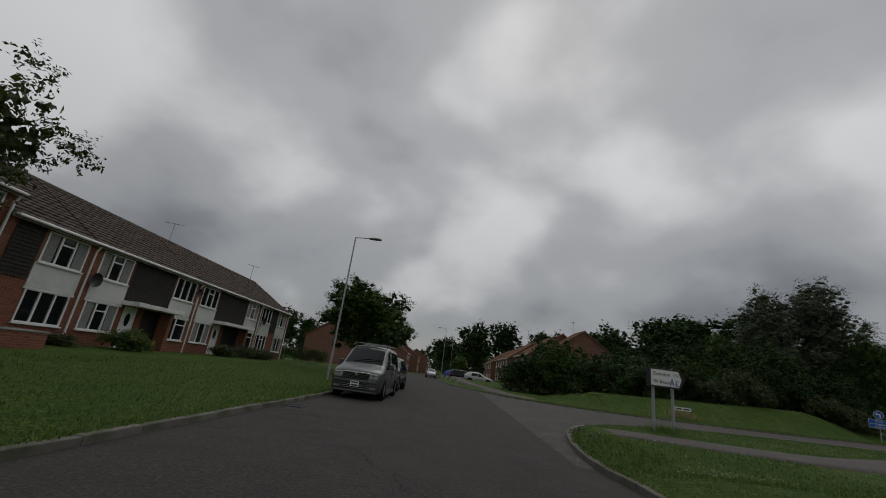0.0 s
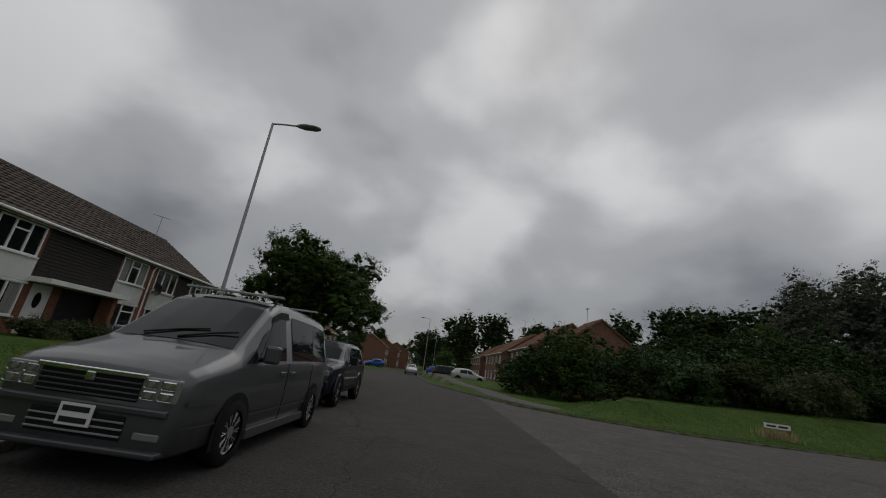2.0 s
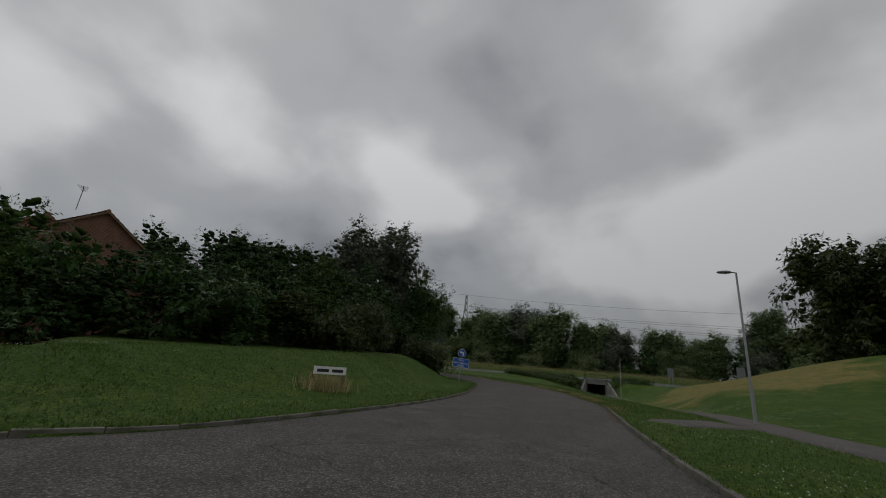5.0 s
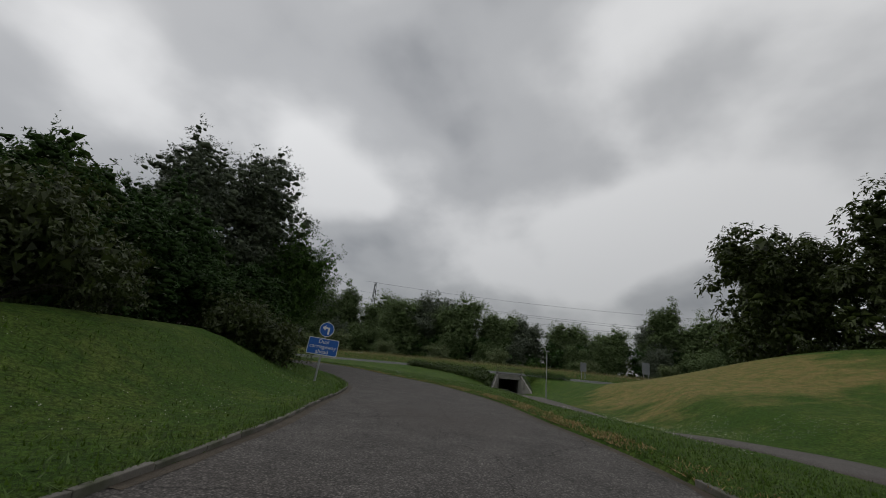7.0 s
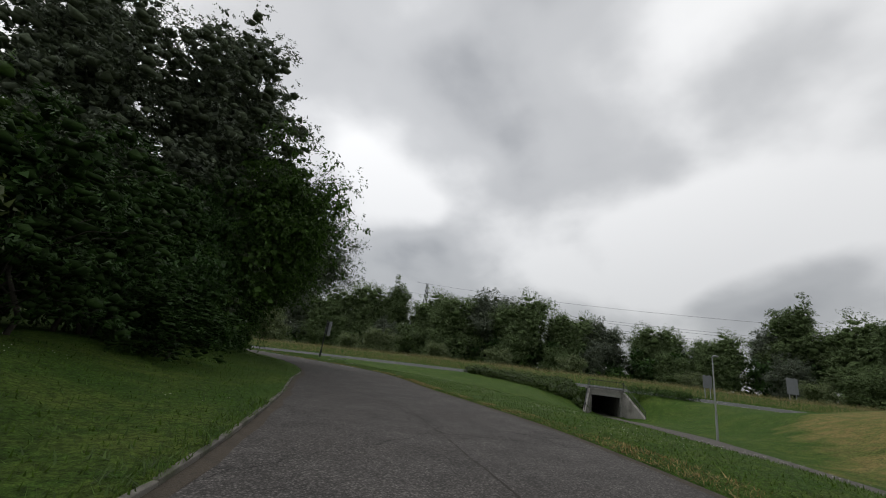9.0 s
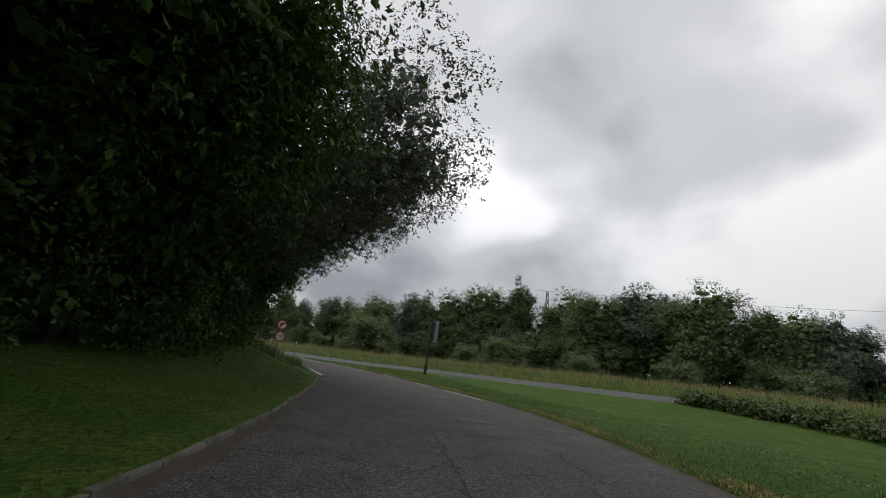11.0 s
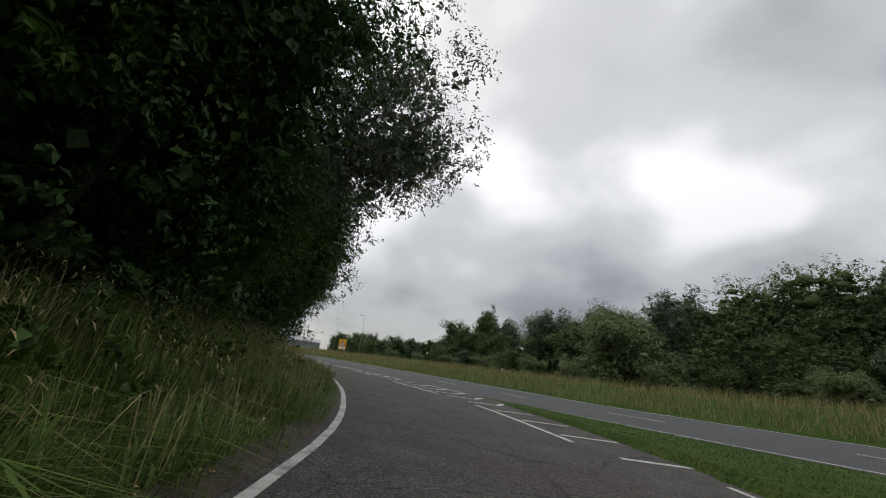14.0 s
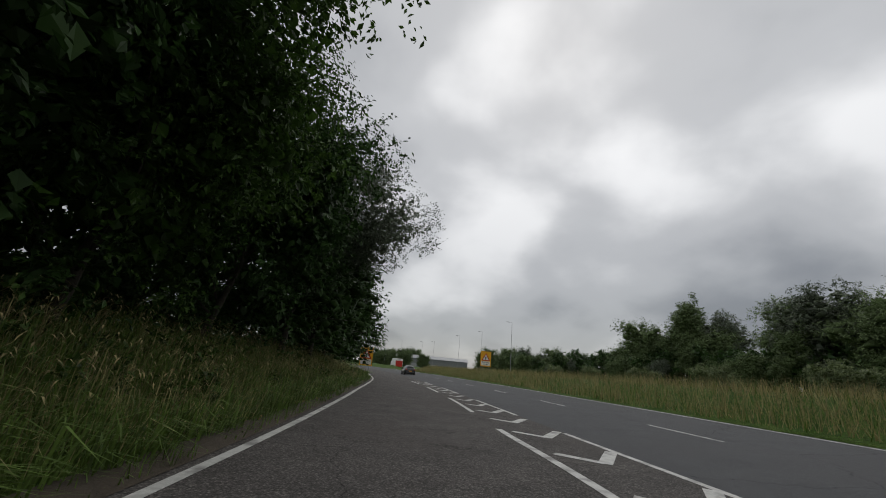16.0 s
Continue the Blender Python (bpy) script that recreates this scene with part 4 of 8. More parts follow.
low_shrub = make_tree("shrub", "low rounded bramble at the foot of the trees", 34, 1.9, (1.5, 1.4, 0.95), 0.95, 0.08, "leaf_olive", 7000, 50, 0.36, 0.03, stems=4, kind_name="shrub", skirt=18, tri=True)

# the hedge belt above the verge
first = {"a": shrub_a, "b": shrub_b, "c": shrub_c, "l": low_shrub}
used = set()


def shrub(kind, x, y, size=1.0, tall=1.0):
    turn = RNG.random() * 360
    if kind not in used:
        used.add(kind)
        settle(first[kind], x, y, turn, size, tall=tall)
    else:
        plant(first[kind], x, y, turn, size, tall=tall)


for kind, x, y, s, h in (("b", 8.0, 42.5, .95, 0.8), ("a", 7.5, 45.5, .8, 0.8), ("a", 11.2, 42.0, 1.15, 1.14), ("b", 12.4, 46.0, 1.1, 1.1), ("a", 13.2, 44.0, 1.2, 1.10), ("b", 14.6, 41.0, 1.0, 0.87), ("b", 17.3, 41.5, 1.1, 0.80), ("a", 19.5, 40.0, .95, 0.76),
                         ("c", 20.3, 42.6, 1.1, 0.84), ("c", 23.1, 40.5, 1.05, 0.80), ("a", 25.5, 41.7, 1.0, 0.97), ("c", 27.1, 40.4, .8, 0.59), ("l", 25.1, 38.3, 1.3, 0.92), ("l", 27.5, 38.9, 1.6, 1.18), ("l", 29.9, 40.0, 1.2, 1.09),
                         ("b", 29.9, 44.2, 1.2, 0.92), ("b", 33.3, 43.6, 1.15, 0.92), ("b", 26.5, 45.0, 1.3, 1.01), ("b", 22.3, 46.0, 1.3, 0.92), ("b", 36.2, 42.9, 1.0, 0.76), ("a", 38.6, 42.6, .9, 0.63), ("l", 38.6, 39.7, 1.15, 1.09), ("l", 36.4, 40.7, 1.2, 1.01),
                         ("b", 36.7, 46.7, 1.5, 1.18), ("a", 32.3, 47.5, 1.5, 1.26), ("b", 41.6, 45.3, 1.1, 0.92), ("a", 40.8, 48.4, 1.4, 1.09), ("b", 10.0, 47.0, 1.0, 0.92), ("b", 44.7, 48.8, 1.2, 1.01), ("a", 48.7, 51.2, 1.1, 0.92), ("b", 52.8, 54.4, 1.1, 0.84), ("b", 46.1, 46.0, .8, 0.59)):
    shrub(kind, x, y, s, h)

settle(poplar, 50.6, 54.9, 40, 1.08)
plant(poplar, 44.4, 55.8, 200, 0.98)
settle(dark_tall, 52.4, 69.6, 0, 1.02)
for x, y, s in ((39.6, 64.0, .82), (32.1, 61.2, .72), (24.9, 63.0, .6), (44.0, 75.3, .95), (61.7, 77.7, .9), (18.7, 75.6, .62), (6.6, 94.4, 0.76), (14.3, 98.5, 0.8), (22.4, 94.6, 0.68), (0, 110.7, 0.6), (29.1, 82.4, 0.64), (38, 87.4, 0.72), (49.9, 88.1, .9)):
    plant(dark_tall, x, y, RNG.random() * 360, s)
settle(wall_a, 63.5, 71.5, -30, 1.02)
settle(wall_b, 54.7, 57.1, -40, 1.04)
settle(silver, 58.7, 60.9, -36, 1.06, tall=0.88)
plant(silver, 61.7, 66.0, -36, 0.98, tall=0.95)
plant(wall_b, 51.6, 53.4, -40, 1.12)
settle(wall_far, 55.6, 62.0, 0, 1.05)
for kind, x, y, s in ((wall_a, 47.7, 52.9, .7), (wall_b, 56.7, 57.8, .92), (wall_a, 58.5, 63.6, .85), (wall_b, 61.9, 73.3, 1.05), (wall_a, 65.5, 77.6, 1.08), (wall_b, 68.2, 81.8, 1.0), (wall_a, 69.7, 87.1, 1.0),
                      (wall_b, 72.0, 89.7, .55), (wall_b, 70.1, 95.9, 1.0), (wall_a, 71.4, 100.4, 1.0), (wall_b, 71.6, 105.1, .98), (wall_a, 71.5, 110.1, .95), (wall_b, 71.1, 115.3, .88), (wall_a, 70.7, 121.0, .92)):
    plant(kind, x, y, (-38 if y < 62 else -28 if y < 74 else -4) + RNG.normal() * 20, s)
settle(canopy, 63.0, 69.4, -30, 1.0)
plant(canopy, 66.0, 75.5, -24, 1.0)
plant(canopy, 70.9, 111.9, -4, 0.95)
plant(silver, 70.5, 92.7, 0, 1.1)
plant(silver, 70.0, 127.6, -15, 0.85)
for x, y, s in ((71.0, 127.3, 1.0), (70.0, 134.0, 1.05), (68.5, 141.6, 1.05), (66.9, 150.6, 1.0), (62.8, 160.1, 1.0), (62.9, 84.3, 1.15), (64.5, 95.3, 1.15), (65.6, 106.4, 1.15), (65.4, 116.8, 1.1), (59.5, 71.2, 1.2), (59.7, 77.8, 1.1), (40.7, 53.7, .7), (36.4, 53.9, .65), (30.0, 52.3, .55), (60.0, 174.6, 1.0), (56.6, 189.1, 1.0), (67.1, 111.4, 1.25), (67.8, 100.2, 1.25), (67.1, 89.9, 1.25), (64.4, 124.8, 1.1)):
    plant(wall_far, x, y, RNG.random() * 360, s)

# woodland beyond the dual carriageway
belt = smooth_line([(145, -50), (159, -0), (164, 39), (165, 87), (158, 131), (149, 171), (138, 212), (120, 261), (102, 301)], 10.6)
far_kinds = (far_round, far_pale, far_round, far_spire, far_round, far_pale)
fixed = set()
for row, (off, scale) in enumerate(((0, 1.5), (8, 1.68), (-9, 0.75))):
    for i, (x, y) in enumerate(offset_line(belt, off)):
        if row == 1 and i % 2:
            continue
        src = far_kinds[(i * 5 + row * 2 + (i // 3)) % 6]
        s = scale * (0.8 + 0.4 * RNG.random()) * (1.06 if 62 < y < 125 else 0.98 if y > 120 else 0.8 if y > 15 else 0.88) * (1 if y < 160 else 0.88 if y < 225 else 0.6)
        a = (x + RNG.normal() * 2.2, y + RNG.normal() * 2.2, RNG.random() * 360, s)
        if src.name in fixed:
            plant(src, *a)
        else:
            fixed.add(src.name)
            settle(src, *a)
settle(far_willow, 113.5, 117.5, 0, 1.05)
for x, y, s in ((131.0, 94.3, .85), (130.1, 136.9, .7), (136.3, 61.4, .6), (125.7, 157.1, .6), (121.1, 173.5, .55), (138.9, 20.1, .5), (118.8, 194.1, .5), (133.1, 77.0, .6), (115.1, 212.6, .5), (127.9, 146.9, .55), (111.4, 235.3, .55), (136.9, 107.5, .7), (137.6, 44.7, .6), (137.6, 0.3, .55)):
    plant(far_willow, x, y, RNG.random() * 360, s)
weeping = make_tree("tree", "tall weeping willow on the far side of the mound", 41, 20.0, (6.5, 6.5, 8.2), 10.5, 0.42, "leaf_olive", 22000, 300, 1.00, 0.4, droop=2.0, skirt=30, tri=True, core=4, fill=0.06)
settle(weeping, 84.3, -1.7, 0, 1.35, z=0.5)
plant(weeping, 72.8, -10.4, 80, 1.35, z=0.8, label="tall leafy tree behind the grassy mound")
plant(weeping, 95.0, -24.9, 160, 1.0, z=0.6)

for x, y, k in ((-30.0, 66.9, .5), (-33.0, 80.9, .6), (-13.4, 84.5, 0.36), (-19.5, 143.5, 0.56), (-28.1, 131.2, 0.56), (0.9, 155.2, 0.56), (11.3, 145.6, 0.6), (-38.0, 50.0, .6), (-32.6, 97.3, 0.48), (-26.9, 110.5, 0.52)):
    plant(dark_tall, x, y, RNG.random() * 360, k)

# distance: wooded rise behind the estate and along the road
for i, x in enumerate(np.linspace(-70, 34, 15)):
    plant(dark_tall, x, 168 + 30 * math.sin(i * 1.7), RNG.random() * 360, 0.62 + 0.25 * RNG.random())
for i in range(12):
    plant(far_round, 60 - i * 5.0 + RNG.normal() * 3, 330 + 12 * i + RNG.normal() * 8, RNG.random() * 360, 0.6 + 0.3 * RNG.random())
for x, y, s in ((59.1, 278.9, .6), (66.1, 292.5, .5), (92.1, 263.0, .72), (98.1, 270.7, .62), (104.0, 252.1, .6)):
    plant(far_round, x, y, RNG.random() * 360, s)


# ---- grass, clover and ivy ----
def scatter(points_fn, n, seed):
    rng = np.random.default_rng(seed)
    return points_fn(rng, n), rng


def blades(name, label, pts, z, heights, width, mat, rng, lean=0.35, arched=False):
    """Grass blades that bend to one side; long ones arch over."""
    n = len(pts)
    a = -1.4 + rng.normal(size=n) * 1.1 if arched else rng.random(n) * 6.283
    side = np.stack([np.cos(a), np.sin(a), np.zeros(n)], 1) * width * (0.6 + 0.8 * rng.random(n))[:, None]
    bend = np.stack([-np.sin(a), np.cos(a), np.zeros(n)], 1) * (lean * heights * (np.minimum(np.abs(rng.normal(size=n)), 1.0) if arched else rng.normal(size=n)))[:, None]
    base = np.column_stack([pts, z])
    up = np.zeros((n, 3))
    up[:, 2] = heights
    if arched:
        tip = base + bend * 1.9 + up * (1 - 0.6 * np.minimum(1, np.linalg.norm(bend, axis=1) / heights))[:, None]
        mid = base + bend * 0.45 + up * 0.66
        v = np.stack([base - side, base + side, mid - side * 0.7, mid + side * 0.7, tip], 1).reshape(-1, 3)
        k = np.arange(n)[:, None] * 5
        f = np.vstack([k + t for t in ((0, 1, 3), (0, 3, 2), (2, 3, 4))])
    else:
        v = np.stack([base - side, base + side, base + bend + up], 1).reshape(-1, 3)
        f = np.arange(n * 3).reshape(-1, 3)
    return tagged(mesh_np(name, v, f, mat), label, "grass", kind="stuff")


def along(line, lo, hi, y0, y1, n, rng, axis=1, power=1.0):
    """Points spread beside a line, lo to hi metres to its left (minus: right)."""
    seg = line[(line[:, axis] > y0) & (line[:, axis] < y1)]
    k = rng.random(n) * (len(seg) - 1.001)
    i = k.astype(int)
    p = seg[i] + (seg[i + 1] - seg[i]) * (k - i)[:, None]
    t = seg[i + 1] - seg[i]
    t /= np.linalg.norm(t, axis=1)[:, None]
    d = lo + (hi - lo) * rng.random(n) ** power
    return p + np.stack([-t[:, 1], t[:, 0]], 1) * d[:, None]


def no_road(p):
    ok = ~(inside(p, MAIN) | inside(p, SIDE) | inside(p, DUAL) | inside(p, OTHER))
    for line, w in zip(FOOTWAYS, FOOTWAY_WIDTHS):
        ok &= nearest(p, line[::2])[0] > w
    return p[ok]


def grass_field(name, label, p, h0, h1, width, mat, seed, lean=0.35, arched=False, clump=0.0, over=False):
    p = p if over else no_road(p)
    rng = np.random.default_rng(seed)
    h = h0 + (h1 - h0) * rng.random(len(p)) ** 1.5
    if clump:
        m = np.array([noise.noise((a * 0.8, b * 0.8, seed * 1.7)) + 0.5 * noise.noise((a * 2.3, b * 2.3, seed)) for a, b in p])
        keep = rng.random(len(p)) < 0.55 + m * clump
        p, h = p[keep], (h * (1 + 0.6 * m))[keep]
    return blades(name, label, p, turf_height(p) - 0.015, h, width, mat, rng, lean, arched)


g = np.random.default_rng(5)
grass_field("lawn_grass", "short mown grass along the estate road kerb", along(LEFT_KERB, 0.06, 7, -2, 30, 40000, g, power=1.6), 0.03, 0.09, 0.012, "blade", 51, 1.0)
grass_field("lawn_grass", "short mown grass with clover on the corner", along(NOSE_KERB, -0.06, -6, 2, 26, 46000, g, power=1.5), 0.03, 0.09, 0.012, "blade", 52, 1.0)
grass_field("lawn_grass", "mown grass bank below the hedge", along(VERGE_KERB, 0.05, 7.0, 4, 28, 60000, g, axis=0, power=1.3), 0.03, 0.09, 0.014, "blade", 53, 1.0)
grass_field("lawn_grass", "mown grass beside the slip road", along(NOSE_KERB, -0.05, -6, 24, 82, 60000, g, axis=0, power=1.5), 0.03, 0.09, 0.014, "blade", 54, 1.0)
grass_field("verge_weeds", "straw-coloured weeds along the slip road edge", along(NOSE_KERB, 0.12, -0.6, 24, 82, 42000, g, axis=0), 0.02, 0.085, 0.011, "dead_weed", 55, 1.6, clump=0.7)
grass_field("lawn_grass", "mown grass near the slip road kerb", along(VERGE_KERB, 0.05, 5.0, 26, 70, 80000, g, axis=0, power=1.2), 0.03, 0.1, 0.013, "blade", 155, 1.0)
grass_field("lawn_grass", "mown grass in the slip road island", along(NOSE_KERB, -0.3, -5, 56, 99, 30000, g), 0.03, 0.09, 0.014, "blade", 156, 1.0)
grass_field("verge_weeds", "ragged grass over the verge kerb", along(VERGE_KERB, -0.06, 0.4, 26, 64, 16000, g, axis=0), 0.05, 0.15, 0.009, "blade", 56, 1.2)
grass_field("tall_grass", "long seeding grass on the bank below the trees", along(VERGE_KERB, 0.35, 5.5, 71.5, 150, 26000, g, power=1.2), 0.3, 0.95, 0.006, "straw", 57, 0.8, True, 0.7)
grass_field("tall_grass", "long green grass on the bank below the trees", along(VERGE_KERB, 0.18, 6.0, 71, 155, 100000, g, power=1.1), 0.2, 0.8, 0.013, "blade_long", 58, 0.85, True, 0.7)
grass_field("verge_weeds", "short weeds in the dirt at the carriageway edge", along(VERGE_KERB, -0.12, 0.5, 69, 150, 14000, g), 0.05, 0.28, 0.007, "blade_long", 157, 0.9, True, 0.9, True)
grass_field("tall_grass", "long yellowing grass beyond the carriageway", along(FAR_EDGE, -0.5, -8.5, -50, 210, 80000, g, power=1.1), 0.35, 0.85, 0.012, "straw_pale", 59, 0.5)
grass_field("tall_grass", "long green grass beyond the carriageway", along(FAR_EDGE, -0.4, -8.5, -50, 210, 24000, g, power=1.2), 0.25, 0.7, 0.014, "blade", 60, 0.6)


def seed_heads(name, label, p, seed):
    """Nodding grass seed heads: slim drooping spindles at the tips of fine stalks."""
    rng = np.random.default_rng(seed)
    n = len(p)
    a = rng.random(n) * 6.283
    d = np.stack([np.cos(a), np.sin(a), np.zeros(n)], 1)
    s = np.stack([-np.sin(a), np.cos(a), np.zeros(n)], 1) * 0.0035
    h = (0.55 + 0.55 * rng.random(n))[:, None]
    up = np.array([0, 0, 1.0])
    base = np.column_stack([p, ground_height(p)])
    top = base + up * h + d * h * 0.22
    end = top + d * 0.16 - up * (0.05 + 0.05 * rng.random(n))[:, None]
    mid = (top + end) / 2 + up * 0.025
    w = s * 3.2
    v = np.stack([base - s, base + s, top, mid - w, mid + w, end], 1).reshape(-1, 3)
    k = np.arange(n)[:, None] * 6
    f = np.vstack([k + t for t in ((0, 1, 2), (2, 3, 4), (3, 5, 4))])
    return tagged(mesh_np(name, v, f, "straw_pale"), label, "grass", kind="stuff")


seed_heads("grass_seed_heads", "pale nodding seed heads over the long grass", along(VERGE_KERB, 0.9, 5.0, 74, 145, 9000, g, power=1.1), 158)

# bare dirt between the edge line and the long grass, and dirt lying in the channel of the bend
dirt_in = VERGE_KERB[(VERGE_KERB[:, 1] > 73) & (VERGE_KERB[:, 1] < 190)]
wander = np.array([noise.noise((a * 0.7, b * 0.7, 9.0)) for a, b in dirt_in])
rim = [(-0.14, 0.012)] + [(o, None) for o in (0.02, 0.08, 0.15, 0.22, 0.3)]
rows = []
for o, z in rim:
    tangent = np.gradient(dirt_in, axis=0)
    tangent /= np.linalg.norm(tangent, axis=1)[:, None]
    q = dirt_in + np.stack([-tangent[:, 1], tangent[:, 0]], 1) * (o * (1 + 0.25 * wander))[:, None]
    near_road = math.exp(-(max(o, 0) / 0.7) ** 2)
    zz = np.full(len(q), z) if z else ground_height(q) * (1 - near_road) + 0.035 * near_road + 0.045
    rows.append(np.column_stack([q, zz]))
n = len(dirt_in)
k = np.arange(n - 1)
soil = mesh_np("verge_soil", np.vstack(rows), np.vstack([np.stack([k + r * n, k + (r + 1) * n, k + (r + 1) * n + 1, k + r * n + 1], 1) for r in range(len(rows) - 1)]), "soil", smooth=True)
tagged(soil, "dark bare soil with litter along the carriageway edge", "soil", kind="structure")
for line, sgn, y0, y1, axis in ((VERGE_KERB, 1, 24, 66, 0), (NOSE_KERB, -1, 22, 80, 0)):
    seg = line[(line[:, axis] > y0) & (line[:, axis] < y1)]
    wander = np.array([noise.noise((a * 0.9, b * 0.9, 4.0)) for a, b in seg])
    inner_edge = seg.copy()
    tangent = np.gradient(seg, axis=0)
    tangent /= np.linalg.norm(tangent, axis=1)[:, None]
    inner_edge += np.stack([tangent[:, 1], -tangent[:, 0]], 1) * (sgn * (0.2 + 0.16 * wander))[:, None]
    strip("channel_dirt", seg, inner_edge, "soil", "brown dirt and grit lying in the road channel", np.full(len(seg), 0.014), np.full(len(seg), 0.006), "dirt")


def scraps(name, label, n, line, lo, hi, y0, y1, size, mat, seed):
    """Small curled scraps: dead leaves and litter."""
    rng = np.random.default_rng(seed)
    p = along(line, lo, hi, y0, y1, n, rng)
    c = np.column_stack([p, np.full(n, 0.075)])
    v, f = leaf_cloud(rng, np.column_stack([c, np.full(n, 0.02)]), n * 3, size, 0.0, aspect=0.8)
    return tagged(mesh_np(name, v, f, mat), label, "litter", kind="stuff")


scraps("dead_leaves", "dead leaves and twigs on the bare soil", 700, VERGE_KERB, 0.1, 0.5, 72, 150, 0.05, "dead_weed", 81)
bm = bmesh.new()
bmesh.ops.create_icosphere(bm, subdivisions=3, radius=0.1)
for q in bm.verts:
    k = noise.noise(q.co * 18.0) * 0.07 + noise.noise(q.co * 42.0) * 0.03
    q.co = Vector((q.co.x * 1.25, q.co.y * 0.8, q.co.z * 0.8)) * (1 + k * 4)
bag = tagged(part("rubbish_bag", bm, "dead_weed", None, smooth=True), "crumpled orange-brown paper bag caught in the long grass", "litter")
bag.matrix_basis = pose(75.2, 114.4, 0.22, 0, 20, 30)
scraps("paper_litter", "white scraps of paper on the bare soil", 26, VERGE_KERB, 0.2, 0.9, 74, 140, 0.05, "sign_white", 82)


def clover(name, p, seed):
    p = no_road(p)
    rng = np.random.default_rng(seed)
    n = len(p)
    c = np.column_stack([p, turf_height(p) + 0.05 + 0.05 * rng.random(n)])
    s = (0.006 + 0.005 * rng.random(n))[:, None]
    o = np.array([(1, 0, 0), (0, 1, 0), (-1, 0, 0), (0, -1, 0), (0, 0, 1.1)], float)
    v = (c[:, None] + o[None] * s[:, None]).reshape(-1, 3)
    i = np.arange(n)[:, None] * 5
    f = np.vstack([i + t for t in ((0, 1, 4), (1, 2, 4), (2, 3, 4), (3, 0, 4))])
    return tagged(mesh_np(name, v, f, "petal"), "white clover flowers scattered in the grass", "flowers", kind="stuff")


def patchy(p, seed, keep=0.5):
    m = np.array([noise.noise((a * 0.35 + seed, b * 0.35, 3.0)) for a, b in p])
    return p[m > np.quantile(m, 1 - keep)]


clover("clover_flowers", patchy(along(NOSE_KERB, -0.3, -7, 4, 24, 3600, g), 1, .4), 61)
clover("clover_flowers", patchy(along(VERGE_KERB, 0.6, 7, 5, 46, 6500, g, axis=0), 2, .35), 62)
clover("clover_flowers", patchy(along(NOSE_KERB, -0.5, -5, 30, 66, 3200, g, axis=0), 3, .4), 63)
clover("clover_flowers", patchy(along(NOSE_KERB, -1.5, -6, 66, 80, 2500, g, axis=0), 4, .5), 64)

clover("clover_flowers", patchy(along(FOOTWAYS[0], -1.5, -5, 30, 46, 2600, g, axis=0), 5, .5), 65)

ivy_rng = np.random.default_rng(71)
iv = np.column_stack([np.zeros(330), 38.0 + 15.0 * ivy_rng.random(330) ** 1.2])
iv[:, 0] = 96.3 - (iv[:, 1] - 36.0) * 0.2 - ivy_rng.random(330) * np.interp(iv[:, 1], [36, 43, 52], [5.2, 7.2, 1.5])
ivc = np.column_stack([iv, ground_height(iv) + 0.3, 0.42 + 0.35 * ivy_rng.random(330)])
v, f = leaf_cloud(ivy_rng, ivc, 36000, 0.19, 0.2, aspect=0.85)
tagged(mesh_np("ground_cover", v, f, "leaf_light"), "knee-high ivy-like ground cover on the bank above the underpass", "ground cover", kind="stuff")
wv = np.column_stack([95 + 3 * ivy_rng.random(60), 25.5 + 7 * ivy_rng.random(60)])
v, f = leaf_cloud(ivy_rng, np.column_stack([wv, ground_height(wv) + 0.35, 0.45 + 0.3 * ivy_rng.random(60)]), 8000, 0.13, -0.6)
tagged(mesh_np("ground_cover", v, f, "leaf"), "rough scrub beside the underpass wing wall", "ground cover", kind="stuff")


def undergrowth(name, label, line, lo, hi, y0, y1, n, h0, h1, r, leaves, leaf, mat, seed, axis=1, tri=False):
    """A thicket of leaves between the trunks, with larger leaves within."""
    rng = np.random.default_rng(seed)
    p = along(line, lo, hi, y0, y1, n, rng, axis)
    c = np.column_stack([p, ground_height(p) + h0 + (h1 - h0) * rng.random(n), r * (0.6 + 0.8 * rng.random(n))])
    v, f = leaf_cloud(rng, c, leaves, leaf, 0.3, tri=tri)
    c[:, 3] *= 0.7
    v2, f2 = leaf_cloud(rng, c, leaves // 3, leaf * 1.8, 0.3, shell=0.1, aspect=0.9, spread=1.2, tri=tri)
    return tagged(mesh_np(name, np.vstack([v, v2]), np.vstack([f, f2 + len(v)]), mat), label, "undergrowth", kind="stuff")


undergrowth("undergrowth", "dark thicket below the trees on the slip road bend", VERGE_KERB, 3.7, 8.0, 43, 67, 320, 0.2, 4.2, 0.65, 42000, 0.12, "leaf_dark", 90)
undergrowth("undergrowth", "dark thicket between the roadside tree trunks", VERGE_KERB, 4.3, 8.5, 68, 165, 560, 0.2, 3.6, 0.8, 44000, 0.19, "leaf_dark", 91)
undergrowth("broad_leaved_weeds", "nettles and docks among the long grass", VERGE_KERB, 1.2, 4.8, 73, 145, 380, 0.1, 0.55, 0.22, 20000, 0.075, "leaf", 95, tri=True)
undergrowth("undergrowth", "dark thicket behind the corner hedge", VERGE_KERB, 8.0, 14.0, 12, 54, 300, 0.2, 3.6, 0.8, 44000, 0.13, "leaf_dark", 92, axis=0, tri=True)
undergrowth("undergrowth", "dark woodland edge beyond the dual carriageway", belt, 9.0, -4.0, -90, 290, 860, 0.3, 9.5, 1.9, 76000, 0.5, "leaf_dark", 93, tri=True)
